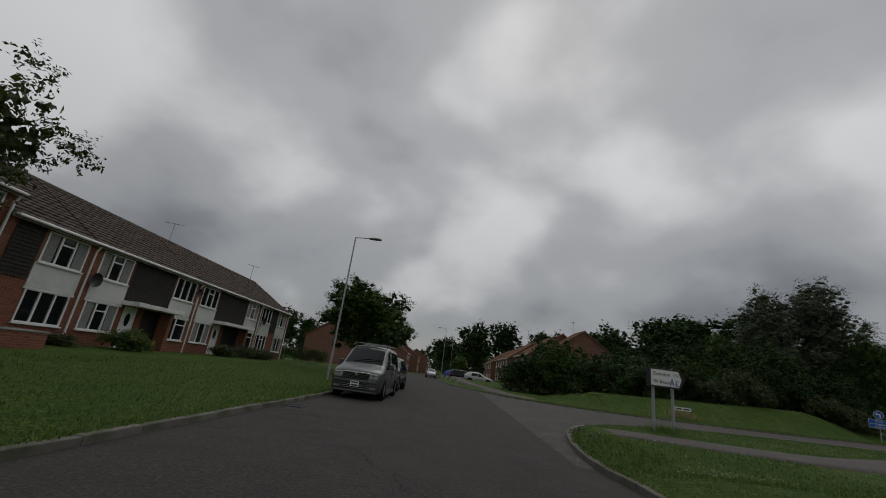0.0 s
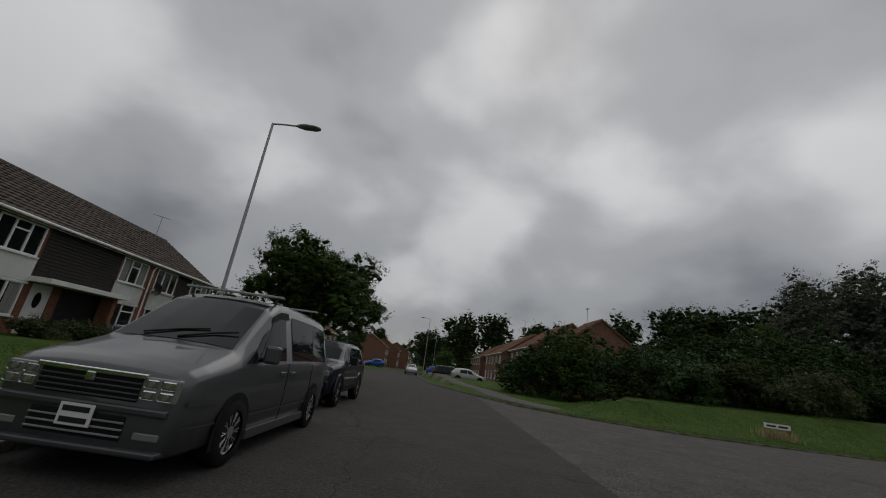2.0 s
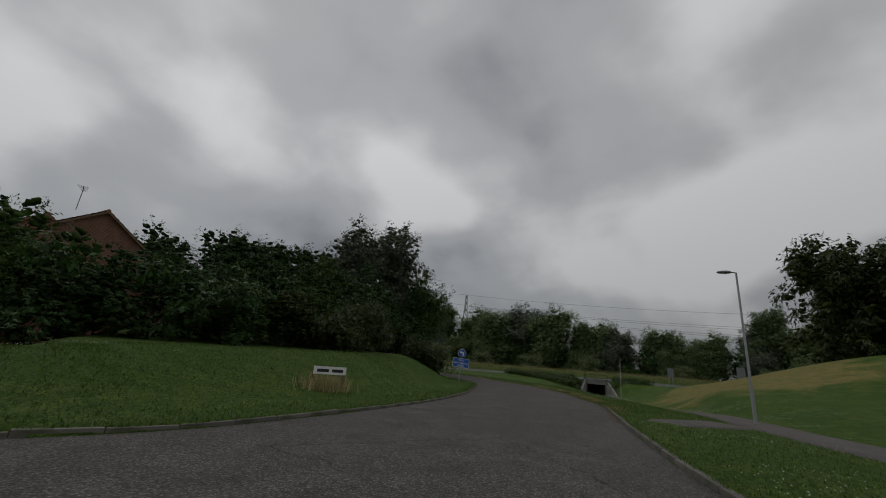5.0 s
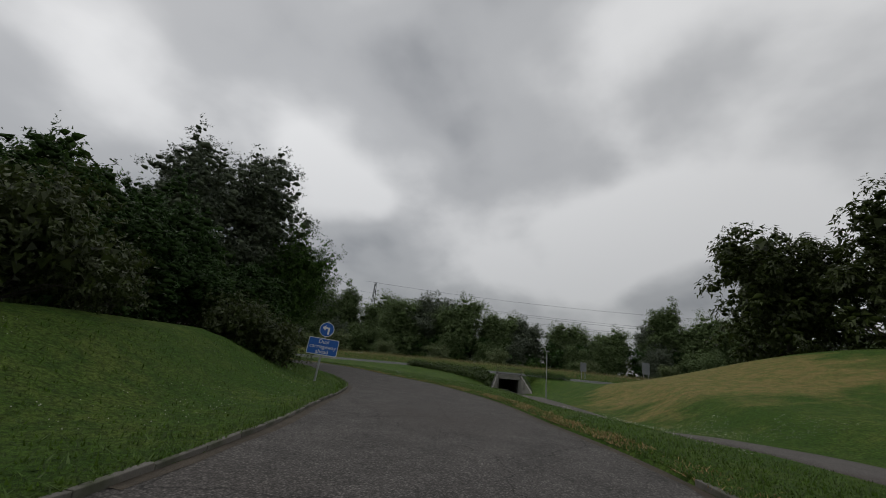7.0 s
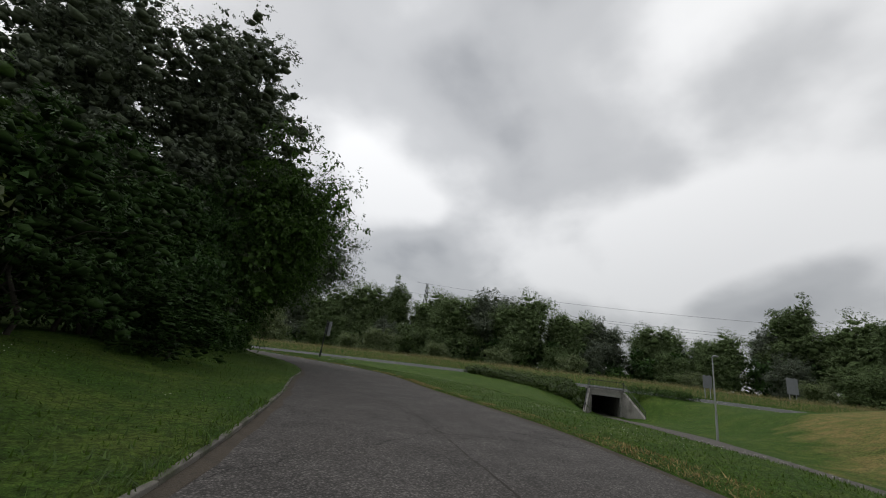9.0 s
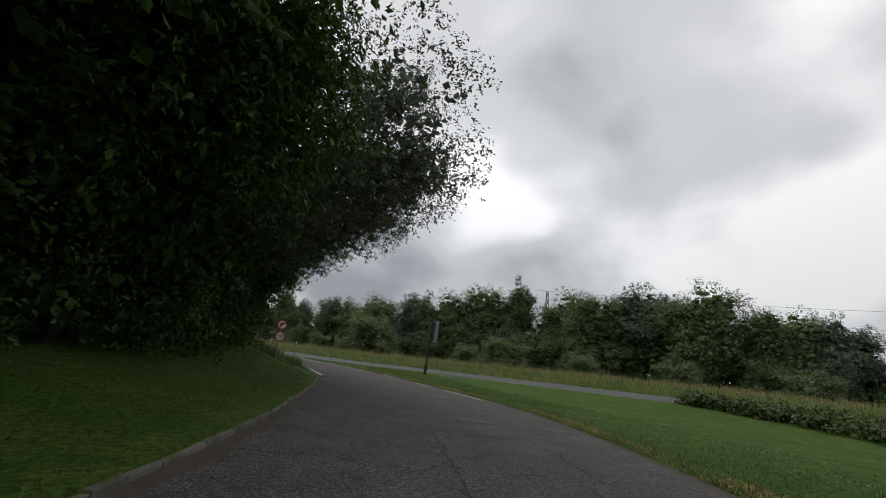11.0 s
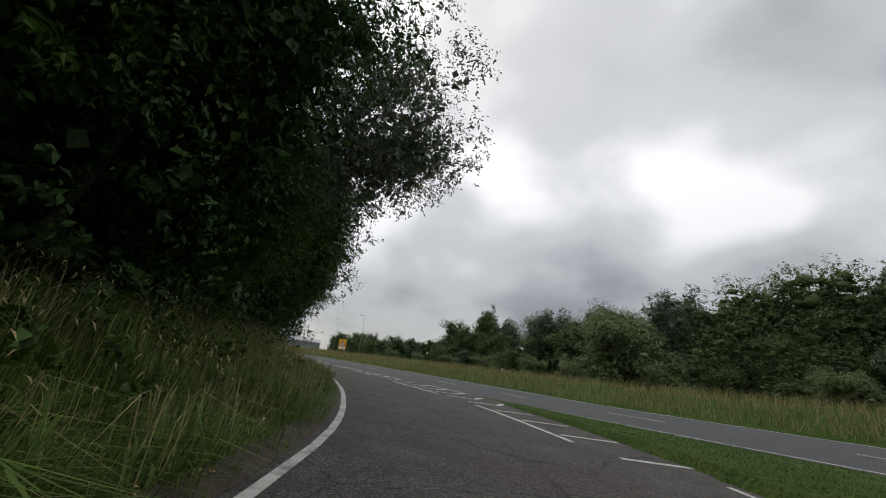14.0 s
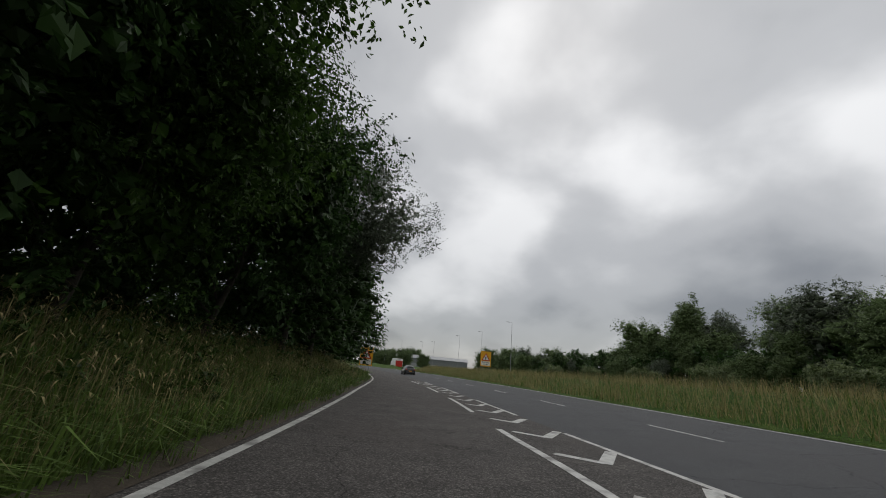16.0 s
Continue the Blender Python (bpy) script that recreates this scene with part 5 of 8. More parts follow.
undergrowth("undergrowth", "low scrub along the foot of the woodland", belt, 12.0, 3.0, -90, 290, 520, 0.1, 2.6, 1.5, 30000, 0.45, "leaf", 96, tri=True)
wood_edge = smooth_line([(-80, 130), (-45, 150), (-25, 152), (-2, 160), (18, 152), (32, 160), (38, 172)], 4.0)
undergrowth("undergrowth", "dark wooded skyline behind the estate", wood_edge, 6.0, -6.0, -100, 100, 240, 0.3, 7.0, 2.2, 20000, 0.5, "leaf_dark", 94, axis=0, tri=True)


# ---- kerbs, gratings and road markings ----
def kerb_mesh():
    bm = bmesh.new()
    box(bm, -0.063, 0.063, -0.452, 0.452, -0.2, 0.0, 0.012)
    me = bpy.data.meshes.new("kerb_stone")
    bm.to_mesh(me)
    bm.free()
    me.materials.append(MAT["kerb"])
    return me


KERB = kerb_mesh()


def kerb_run(name, line, label, height=0.105, side=1, jitter=0.006):
    """A run of kerb stones, each an object of its own."""
    root = thing(name, label, "kerb", kind="structure")
    seg = np.linalg.norm(np.diff(line, axis=0), axis=1)
    s = np.concatenate([[0], np.cumsum(seg)])
    rng = random.Random(name)
    for k in range(int(s[-1] / 0.915)):
        a, b = (k * 0.915, k * 0.915 + 0.9)
        p0 = Vector((np.interp(a, s, line[:, 0]), np.interp(a, s, line[:, 1])))
        p1 = Vector((np.interp(b, s, line[:, 0]), np.interp(b, s, line[:, 1])))
        d = p1 - p0
        n = Vector((-d.y, d.x)).normalized() * 0.063 * side
        c = (p0 + p1) / 2 + n
        ob = new("kerb_stone", KERB)
        ob.parent = root
        ob.matrix_basis = pose(c.x, c.y, height + rng.uniform(-jitter, jitter), rng.uniform(-1, 1), 0, math.degrees(math.atan2(-d.x, d.y)) + rng.uniform(-0.5, 0.5))
    return root


def cut(line, axis, lo, hi):
    return line[(line[:, axis] >= lo) & (line[:, axis] <= hi)]


kerb_run("kerb_left", cut(LEFT_KERB, 1, -4, 50), "grey concrete kerb along the lawn")
kerb_run("kerb_nose", cut(NOSE_KERB[NOSE_KERB[:, 0] < 31], 1, -3, 30), "weathered concrete kerb round the grass corner", 0.1, -1)
kerb_run("kerb_verge", cut(VERGE_KERB, 0, 3.7, 69.9), "mossy sunken concrete kerb below the grass bank", 0.075, 1, 0.014)
kerb_run("kerb_estate", cut(RIGHT_KERB_FAR, 1, 35, 80)[::-1], "concrete kerb along the far verge", 0.09, -1)


def stripe(name, a, b, width, z0, label, lift=0.006):
    """A painted bar on the road between two points."""
    a, b = np.array(a, float), np.array(b, float)
    n = max(2, int(np.linalg.norm(b - a) / 1.0) + 1)
    line = a + (b - a) * np.linspace(0, 1, n)[:, None]
    return band(name, line, width, z0, label, lift)


def band(name, line, width, z0, label, lift=0.006):
    l, r = offset_line(line, -width / 2), offset_line(line, width / 2)
    zl = z0(l) if callable(z0) else np.full(len(l), z0)
    zr = z0(r) if callable(z0) else np.full(len(r), z0)
    n = len(line)
    v = np.vstack([np.column_stack([l, zl + lift]), np.column_stack([r, zr + lift])])
    i = np.arange(n - 1)
    ob = mesh_np(name, v, np.stack([i, i + n, i + n + 1, i + 1], 1), "paint")
    return tagged(ob, label, "road marking", kind="structure")


def slip_z(p):
    return np.full(len(p), 0.004)


def dual_z(p):
    return dual_height(p)[0] + 0.006


# the slip road's left edge line
band("edge_line", offset_line(cut(VERGE_KERB, 1, 65.7, 200), 0.35), 0.15, slip_z, "worn white edge line beside the grass bank")
band("edge_line", offset_line(cut(FAR_EDGE, 1, -60, 230), -0.25), 0.12, dual_z, "white edge line of the carriageway")
band("edge_line", offset_line(cut(NEAR_EDGE, 1, -60, 96), 0.25), 0.12, dual_z, "white edge line of the carriageway")
dash = offset_line(NEAR_EDGE, 3.75)
ds = np.concatenate([[0], np.cumsum(np.linalg.norm(np.diff(dash, axis=0), axis=1))])
s_ref = float(np.interp(118.4, dash[:, 1], ds))
for k in range(-22, 12):
    a = s_ref + k * 9.0
    q = np.array([a + 0.0, a + 1.0, a + 2.0, a + 3.0])
    band("lane_dash", np.column_stack([np.interp(q, ds, dash[:, 0]), np.interp(q, ds, dash[:, 1])]), 0.1, dual_z, "white lane dash on the carriageway")
# the slip road's right edge: worn dashes before the merge
nose_in = offset_line(NOSE_KERB, -0.45)
for y0 in np.arange(57.5, 84, 5.6):
    seg = cut(nose_in[nose_in[:, 0] > 60], 1, y0, y0 + 4.0)
    if len(seg) > 2:
        band("edge_dash", seg, 0.12, slip_z, "worn white dash along the slip road edge")


# hatching between the slip road and the carriageway
def hatch():
    ln = smooth_line([(81.4, 83.5), (82.1, 88), (82.7, 93), (82.6, 98.5), (81.95, 106), (81.6, 112.6), (80.8, 118.2), (80.1, 124), (79.5, 128.2), (77.8, 138), (75.2, 150), (73.4, 158)], 0.5)
    rn = cut(offset_line(NEAR_EDGE, -0.05), 1, 99.0, 158)
    rn = smooth_line(rn, 0.5)
    for a, b in ((86.0, 94.4), (98.4, 106.0), (112.6, 118.2), (121.9, 128.2), (132, 138), (142, 148)):
        band("hatch_line", cut(ln, 1, a, b), 0.17, slip_z, "white broken line of the hatched merge")
    for a, b in ((99.5, 107.3), (111.0, 119.0), (122.2, 128.6), (133, 140), (144, 150)):
        band("hatch_line", cut(rn, 1, a, b), 0.15, slip_z, "white broken line of the hatched merge")
    for y0 in [84.8 + 2.6 * k for k in range(4)] + [95.5 + 2.5 * k for k in range(22)]:
        xl = float(np.interp(y0, ln[:, 1], ln[:, 0])) + 0.3
        if y0 < 95:
            stripe("hatch_bar", (xl - 0.05, y0 + 0.1), (xl + 1.4, y0 - 0.4), 0.2, 0.004, "white hatching bar")
            continue
        xr = float(np.interp(y0, rn[:, 1], rn[:, 0])) - 0.25
        if xr - xl > 0.5:
            tip = (xl + (xr - xl) * 0.56, y0 - 0.45)
            stripe("hatch_bar", (xl, y0), tip, 0.22, 0.004, "white hatching bar")
            stripe("hatch_bar", (tip[0] - 0.02, tip[1] - 0.06), (xr, y0 + 0.85), 0.24, 0.0045, "white hatching bar")


hatch()


def crack(line, width, seed, label="dark meandering crack along the asphalt lane joint"):
    """A crack: a thin dark ribbon that wanders, with a width that comes and goes."""
    rng = np.random.default_rng(seed)
    n = len(line)
    wander = np.cumsum(rng.normal(size=n) * 0.022)
    wander -= np.linspace(0, wander[-1], n)
    mid = offset_line(line, 0) + np.stack([wander, wander * 0.4], 1)
    w = width * (0.35 + 0.9 * rng.random(n))
    t = np.gradient(mid, axis=0)
    t /= np.linalg.norm(t, axis=1)[:, None] + 1e-9
    side = np.stack([t[:, 1], -t[:, 0]], 1) * w[:, None] / 2
    strip("road_crack", mid - side, mid + side, "dirt", label, np.full(n, 0.007), np.full(n, 0.007), "crack")


def resample(line, step):
    d = np.concatenate([[0], np.cumsum(np.linalg.norm(np.diff(line, axis=0), axis=1))])
    q = np.arange(0, d[-1], step)
    return np.column_stack([np.interp(q, d, line[:, 0]), np.interp(q, d, line[:, 1])])


crack(resample(offset_line(cut(VERGE_KERB, 0, 30.5, 48), 3.5), 0.16), 0.035, 301)
crack(resample(offset_line(cut(VERGE_KERB, 0, 46, 66), 3.2), 0.16), 0.03, 302)
crack(resample(offset_line(cut(VERGE_KERB, 1, 70, 112), 3.9), 0.16), 0.028, 303)
crack(resample(np.array([(77.3, 95.2), (79.2, 91.0), (81.3, 87.2), (81.9, 85.0)]), 0.16), 0.04, 304, "dark transverse joint across the slip road")
crack(resample(np.array([(57.0, 44.6), (59.5, 46.4), (62.0, 49.2)]), 0.16), 0.025, 305)


def grating(x, y, turn):
    root = thing("drain_grating", "rusty iron drain grating set in the road channel", "drain", pose(x, y, 0.006, 0, 0, turn), "drains")
    bm = bmesh.new()
    for a in ((-0.24, 0.24, -0.24, -0.2), (-0.24, 0.24, 0.2, 0.24), (-0.24, -0.2, -0.2, 0.2), (0.2, 0.24, -0.2, 0.2)):
        box(bm, *a, -0.02, 0.012)
    part("frame", bm, "dark_metal", root)
    for k in range(7):
        bm = bmesh.new()
        box(bm, -0.2, 0.2, -0.185 + k * 0.058, -0.16 + k * 0.058, -0.01, 0.01)
        part("bar", bm, "dark_metal", root)
    return root


grating(-3.62, 10.6, 0)
grating(68.22, 65.2, -28)
bm = bmesh.new()
box(bm, -0.5, 0.5, -0.35, 0.35, -0.01, 0.008)
cover = tagged(part("inspection_cover", bm, "footway", None), "flat rectangular inspection cover in the slip road", "cover")
cover.matrix_basis = pose(65.0, 53.0, 0.003, 0, 0, -45)
bm = bmesh.new()
box(bm, -1.2, 1.2, -0.25, 0.25, -0.1, 0.06, 0.01)
slab = tagged(part("concrete_slab", bm, "concrete", None), "long pale concrete slab lying in the grass", "slab")
slab.matrix_basis = pose(85.3, 70.2, z_at(85.3, 70.2) + 0.01, 0, 0, 100)


# ---- signs, posts and lamps ----
def post(parent, x, h, r=0.045, y=0.0, mat="galv", name="post", z0=-0.4):
    bm = bmesh.new()
    tube(bm, [(x, y, z0), (x, y, h)], r, 14)
    return part(name, bm, mat, parent, smooth=False)


def board(name, outline, y0, y1, mat, parent, label=""):
    bm = bmesh.new()
    plate(bm, outline, y0, y1)
    return part(name, bm, mat, parent, label)


def circle(cx, cz, r, n=36):
    return [(cx + r * math.cos(2 * math.pi * k / n), cz + r * math.sin(2 * math.pi * k / n)) for k in range(n)]


UP = Matrix.Rotation(radians(90), 4, "X")


def text_at(words, size, x, z, y, mat, parent, align="CENTER"):
    return lettering("lettering", words, size, Matrix.Translation((x, y, z)) @ UP, mat, parent, align)


def direction_sign():
    """The white arrow-ended sign box on two posts."""
    root = thing("direction_sign", "white arrow-ended road sign on two galvanised posts in weeds", "road sign", pose(8.66, 16.4, z_at(8.66, 16.4), 0, 0, 8))
    post(root, -0.4, 2.34, 0.06)
    post(root, 0.42, 2.38, 0.06)
    shape = [(-0.72, 1.62), (0.62, 1.62), (0.84, 1.98), (0.62, 2.34), (-0.72, 2.34)]
    inner = [(-0.6, 1.68), (0.58, 1.68), (0.74, 1.98), (0.58, 2.28), (-0.6, 2.28)]
    body = board("sign_box", shape, -0.2, -0.06, "sign_black", root, "black sign housing")
    board("sign_face", inner, -0.208, -0.2, "sign_white", body, "white sign face")
    arrow = [(0.56, 1.68), (0.6, 1.68), (0.75, 1.98), (0.6, 2.28), (0.56, 2.28), (0.69, 1.98)]
    board("arrow", arrow, -0.212, -0.208, "sign_black", body)
    text_at("Swindon", 0.21, -0.51, 2.12, -0.212, "sign_black", body, "LEFT")
    text_at("1½", 0.2, 0.46, 2.12, -0.212, "sign_black", body)
    text_at("W-Bassett", 0.2, -0.51, 1.83, -0.212, "sign_black", body, "LEFT")
    bm = bmesh.new()
    for x0, z0, x1, z1 in ((0.2, 1.7, 0.28, 1.98), (0.28, 1.98, 0.36, 1.72), (0.44, 1.7, 0.46, 1.92), (0.46, 1.92, 0.56, 1.9), (0.44, 1.72, 0.56, 1.74), (0.4, 1.82, 0.52, 1.8)):
        tube(bm, [(x0, -0.213, z0), (x1, -0.213, z1)], 0.014, 6)
    part("scribble", bm, "sign_blue", body, "blue sprayed scribble")
    cr = np.random.default_rng(81)
    p = np.array([(8.66, 16.4)]) + cr.normal(size=(900, 2)) * (0.32, 0.15)
    blades("weed_tuft", "brown weeds round the foot of the sign posts", p, ground_height(p), 0.1 + 0.25 * cr.random(900), 0.007, "blade_long", cr, 0.5)


direction_sign()


def blue_sign():
    root = thing("advance_sign", "blue rectangular sign with a round arrow sign on one post", "road sign", pose(37.87, 36.85, z_at(37.87, 36.85), 1, 3.5, -56))
    post(root, 0, 2.62, 0.045)
    r1 = board("panel", rounded(-0.66, 0.66, 1.12, 1.84, 0.06), -0.075, -0.055, "sign_white", root, "white-edged blue panel")
    board("panel_face", rounded(-0.635, 0.635, 1.145, 1.815, 0.05), -0.079, -0.075, "sign_blue", r1)
    for k, w in enumerate(("Dual", "carriageway", "ahead")):
        text_at(w, 0.24, 0, 1.69 - k * 0.215, -0.082, "sign_white", r1)
    d = board("disc", circle(0, 2.24, 0.32), -0.075, -0.055, "sign_white", root, "white-rimmed blue arrow disc")
    board("disc_face", circle(0, 2.24, 0.295), -0.079, -0.075, "sign_blue", d)
    board("arrow", [(0.05, 2.02), (0.13, 2.02), (0.13, 2.34), (-0.06, 2.34), (-0.06, 2.42), (-0.21, 2.3), (-0.06, 2.18), (-0.06, 2.26), (0.05, 2.26)], -0.083, -0.079, "sign_white", d)
    bm = bmesh.new()
    for z in (1.3, 1.7, 2.24):
        box(bm, -0.07, 0.07, -0.06, 0.05, z - 0.02, z + 0.02)
    part("bracket", bm, "galv", root)


blue_sign()


def street_nameplate():
    root = thing("street_nameplate", "white street nameplate on two short posts in long grass", "street sign", pose(17.9, 31.2, z_at(17.9, 31.2), 0, 0, -18))
    for x in (-0.52, 0.52):
        bm = bmesh.new()
        box(bm, x - 0.04, x + 0.04, -0.04, 0.04, -0.3, 0.62, 0.006)
        part("post", bm, "wood", root)
    b = board("nameplate", rounded(-0.56, 0.56, 0.42, 0.66, 0.01), -0.062, -0.04, "sign_white", root)
    for x0, x1 in ((-0.45, -0.05), (0.05, 0.45)):
        board("bar", [(x0, 0.49), (x1, 0.49), (x1, 0.58), (x0, 0.58)], -0.065, -0.062, "sign_black", b)
    cr = np.random.default_rng(82)
    p = np.array([(17.9, 31.2)]) + cr.normal(size=(1500, 2)) * (0.45, 0.2)
    blades("weed_tuft", "uncut grass under the street nameplate", p, ground_height(p), 0.12 + 0.35 * cr.random(1500), 0.012, "straw", cr, 0.4)


street_nameplate()


def speed_sign():
    root = thing("speed_limit_sign", "fifty limit and no-right-turn discs on a grey post", "road sign", pose(69.25, 72.58, -0.12, -2, -2, -17))
    post(root, 0, 3.05, 0.04)
    for z, kind in ((1.97, "fifty"), (2.75, "turn")):
        d = board("disc", circle(0, z, 0.335), -0.06, -0.045, "sign_red", root, "red-rimmed round sign")
        board("disc_face", circle(0, z, 0.255), -0.064, -0.06, "sign_white", d)
        if kind == "fifty":
            text_at("50", 0.4, 0, z + 0.01, -0.068, "sign_black", d)
        else:
            board("arrow", [(-0.13, z - 0.17), (-0.05, z - 0.17), (-0.05, z + 0.0), (0.0, z + 0.05), (0.05, z + 0.05), (0.05, z - 0.02), (0.19, z + 0.09), (0.05, z + 0.2), (0.05, z + 0.13), (-0.04, z + 0.13), (-0.13, z + 0.05)], -0.068, -0.064, "sign_black", d)
            board("slash", [(-0.2, z - 0.17), (-0.16, z - 0.21), (0.2, z + 0.16), (0.16, z + 0.2)], -0.071, -0.068, "sign_red", d)
    bm = bmesh.new()
    for z in (1.85, 2.1, 2.62, 2.88):
        box(bm, -0.06, 0.06, -0.046, 0.05, z - 0.015, z + 0.015)
    part("bracket", bm, "galv", root)


speed_sign()


def back_sign():
    """The dark post with a tall sign seen edge-on from behind."""
    root = thing("verge_sign", "dark post with a tall boxed sign seen from behind", "road sign", pose(84.4, 73.0, z_at(84.4, 73.0), 0, 1.2, -49))
    post(root, 0, 5.3, 0.075, mat="dark_metal")
    bm = bmesh.new()
    box(bm, -0.14, 0.12, -0.13, 0.13, -0.3, 0.92, 0.015)
    part("cabinet", bm, "dark_metal", root)
    bm = bmesh.new()
    box(bm, 0.1, 0.32, -0.06, 0.06, 3.2, 5.02, 0.01)
    part("housing", bm, "dark_metal", root)
    bm = bmesh.new()
    box(bm, 0.32, 1.12, -0.05, 0.05, 3.02, 5.06, 0.01)
    part("sign_back", bm, "sign_grey", root, "plain grey sign back").matrix_basis = Matrix.Translation((0.32, 0, 0)) @ Matrix.Rotation(radians(-66), 4, "Z") @ Matrix.Translation((-0.32, 0, 0))
    for z in (3.35, 4.1, 4.9):
        bm = bmesh.new()
        box(bm, -0.09, 0.14, -0.085, 0.085, z - 0.02, z + 0.02)
        part("clamp", bm, "galv", root)


back_sign()


def yellow_board(x, y, h, turn, group="roadworks boards"):
    root = thing("warning_sign", "yellow-backed signals-ahead warning board on two posts", "road sign", pose(x, y, z_at(x, y), 0, 0, turn), group)
    for px in (-0.5, 0.5):
        post(root, px, h, 0.05)
    b = board("panel", [(-0.85, h - 1.9), (0.85, h - 1.9), (0.85, h + 0.45), (-0.85, h + 0.45)], -0.08, -0.06, "sign_yellow", root)
    z = h - 1.0
    board("triangle", [(-0.7, z), (0.7, z), (0, z + 1.22)], -0.085, -0.08, "sign_red", b)
    board("triangle_face", [(-0.48, z + 0.13), (0.48, z + 0.13), (0, z + 0.95)], -0.089, -0.085, "sign_white", b)
    board("signal_mark", [(-0.08, z + 0.18), (0.08, z + 0.18), (0.08, z + 0.65), (-0.08, z + 0.65)], -0.092, -0.089, "sign_black", b)
    p = board("plate", [(-0.72, z - 0.75), (0.72, z - 0.75), (0.72, z - 0.1), (-0.72, z - 0.1)], -0.085, -0.08, "sign_white", b)
    text_at("Part time", 0.3, 0, z - 0.28, -0.088, "sign_black", p)
    text_at("signals", 0.3, 0, z - 0.57, -0.088, "sign_black", p)
    return root


def street_lamp(x, y, h, turn, arm=1.0, head=0.55, label="grey steel street lamp with a flat lantern on an arm", z=None, old=False):
    root = thing("street_lamp", label, "street lamp", pose(x, y, z_at(x, y) if z is None else z, 0, 0, turn), "street lamps")
    bm = bmesh.new()
    tube(bm, [(0, 0, -0.3), (0, 0, 1.5)], 0.07, 12)
    part("base", bm, "galv", root)
    bm = bmesh.new()
    tube(bm, [(0, 0, 1.48), (0, 0, h * 0.6), (0, 0, h)], [0.052, 0.046, 0.038], 12)
    part("column", bm, "galv", root)
    bm = bmesh.new()
    tube(bm, [(0, 0, h - 0.02), (arm * 0.5, 0, h + 0.01), (arm, 0, h + 0.02)], 0.028, 8)
    part("arm", bm, "galv", root)
    bm = bmesh.new()
    n = 14
    secs = [(0, .03, .03), (.12, .09, .06), (.35, .15, .085), (.75, .15, .075), (.95, .09, .05), (1, .02, .02)]
    rings = []
    for u, w, d in secs:
        rings.append([bm.verts.new((arm + u * head, w * math.cos(2 * math.pi * k / n), h + 0.02 + d * math.sin(2 * math.pi * k / n) * (0.8 if math.sin(2 * math.pi * k / n) < 0 else 1))) for k in range(n)])
    for r0, r1 in zip(rings, rings[1:]):
        for k in range(n):
            bm.faces.new((r0[k], r0[(k + 1) % n], r1[(k + 1) % n], r1[k]))
    bm.faces.new(rings[0][::-1])
    bm.faces.new(rings[-1])
    part("lantern", bm, "sign_grey", root, smooth=True)
    return root


street_lamp(-5.95, 21.55, 7.9, 0, 0.75, 0.8)
street_lamp(29.9, 18.95, 6.4, 100, 0.15, 0.6, "slender grey lamp column with a small flat lantern by the footway")
street_lamp(68.9, 28.2, 3.95 - z_at(68.9, 28.2), 200, 0.1, 0.45, "short lamp column with a small white lantern near the underpass")
street_lamp(-0.3, 82, 9.0, 180, 0.9, 0.8)
street_lamp(1.6, 100, 8.0, 180, 0.9, 0.8)
yellow_board(84.8, 173.3, 4.4 - z_at(84.8, 173.3), 5)
yellow_board(68.0, 161.5, 2.9 - z_at(68.0, 161.5), 5)
for k, (x, y, h) in enumerate(((93.6, 207.2, 13.5), (89.3, 251.2, 15), (81.5, 258.7, 13.5), (70.0, 302.2, 13.5), (64.3, 303.4, 13), (52.0, 320.7, 14), (39.2, 347.9, 14))):
    street_lamp(x, y, h, 190, 0.6, 0.9, "tall slim lamp column in the grass beside the dual carriageway", z=0.8)


def double_post(x, y, w, h, turn, z=None):
    root = thing("road_sign", "grey rectangular road sign seen from behind on two posts", "road sign", pose(x, y, z_at(x, y) if z is None else z, 0, 0, turn), "signs seen from behind")
    for px in (-w * 0.3, w * 0.3):
        post(root, px, h, 0.06, 0.08)
    board("panel", rounded(-w / 2, w / 2, h - w * 1.5, h - 0.1, 0.05), -0.02, 0.02, "sign_grey", root)
    return root


double_post(121, 9, 1.7, 4.4, -70)
double_post(107, 22.6, 1.2, 3.2, -70)
for x, y in ((116.6, 169.8), (127.1, 128.2), (112.8, 147.8), (116.3, 116.0)):
    root = thing("marker_post", "short white marker post in the long grass", "post", pose(x, y, z_at(x, y)), "marker posts")
    post(root, 0, 1.6, 0.06, mat="sign_white")
    bm = bmesh.new()
    box(bm, -0.16, 0.16, -0.08, 0.08, 1.55, 1.85, 0.02)
    part("head", bm, "sign_white", root)


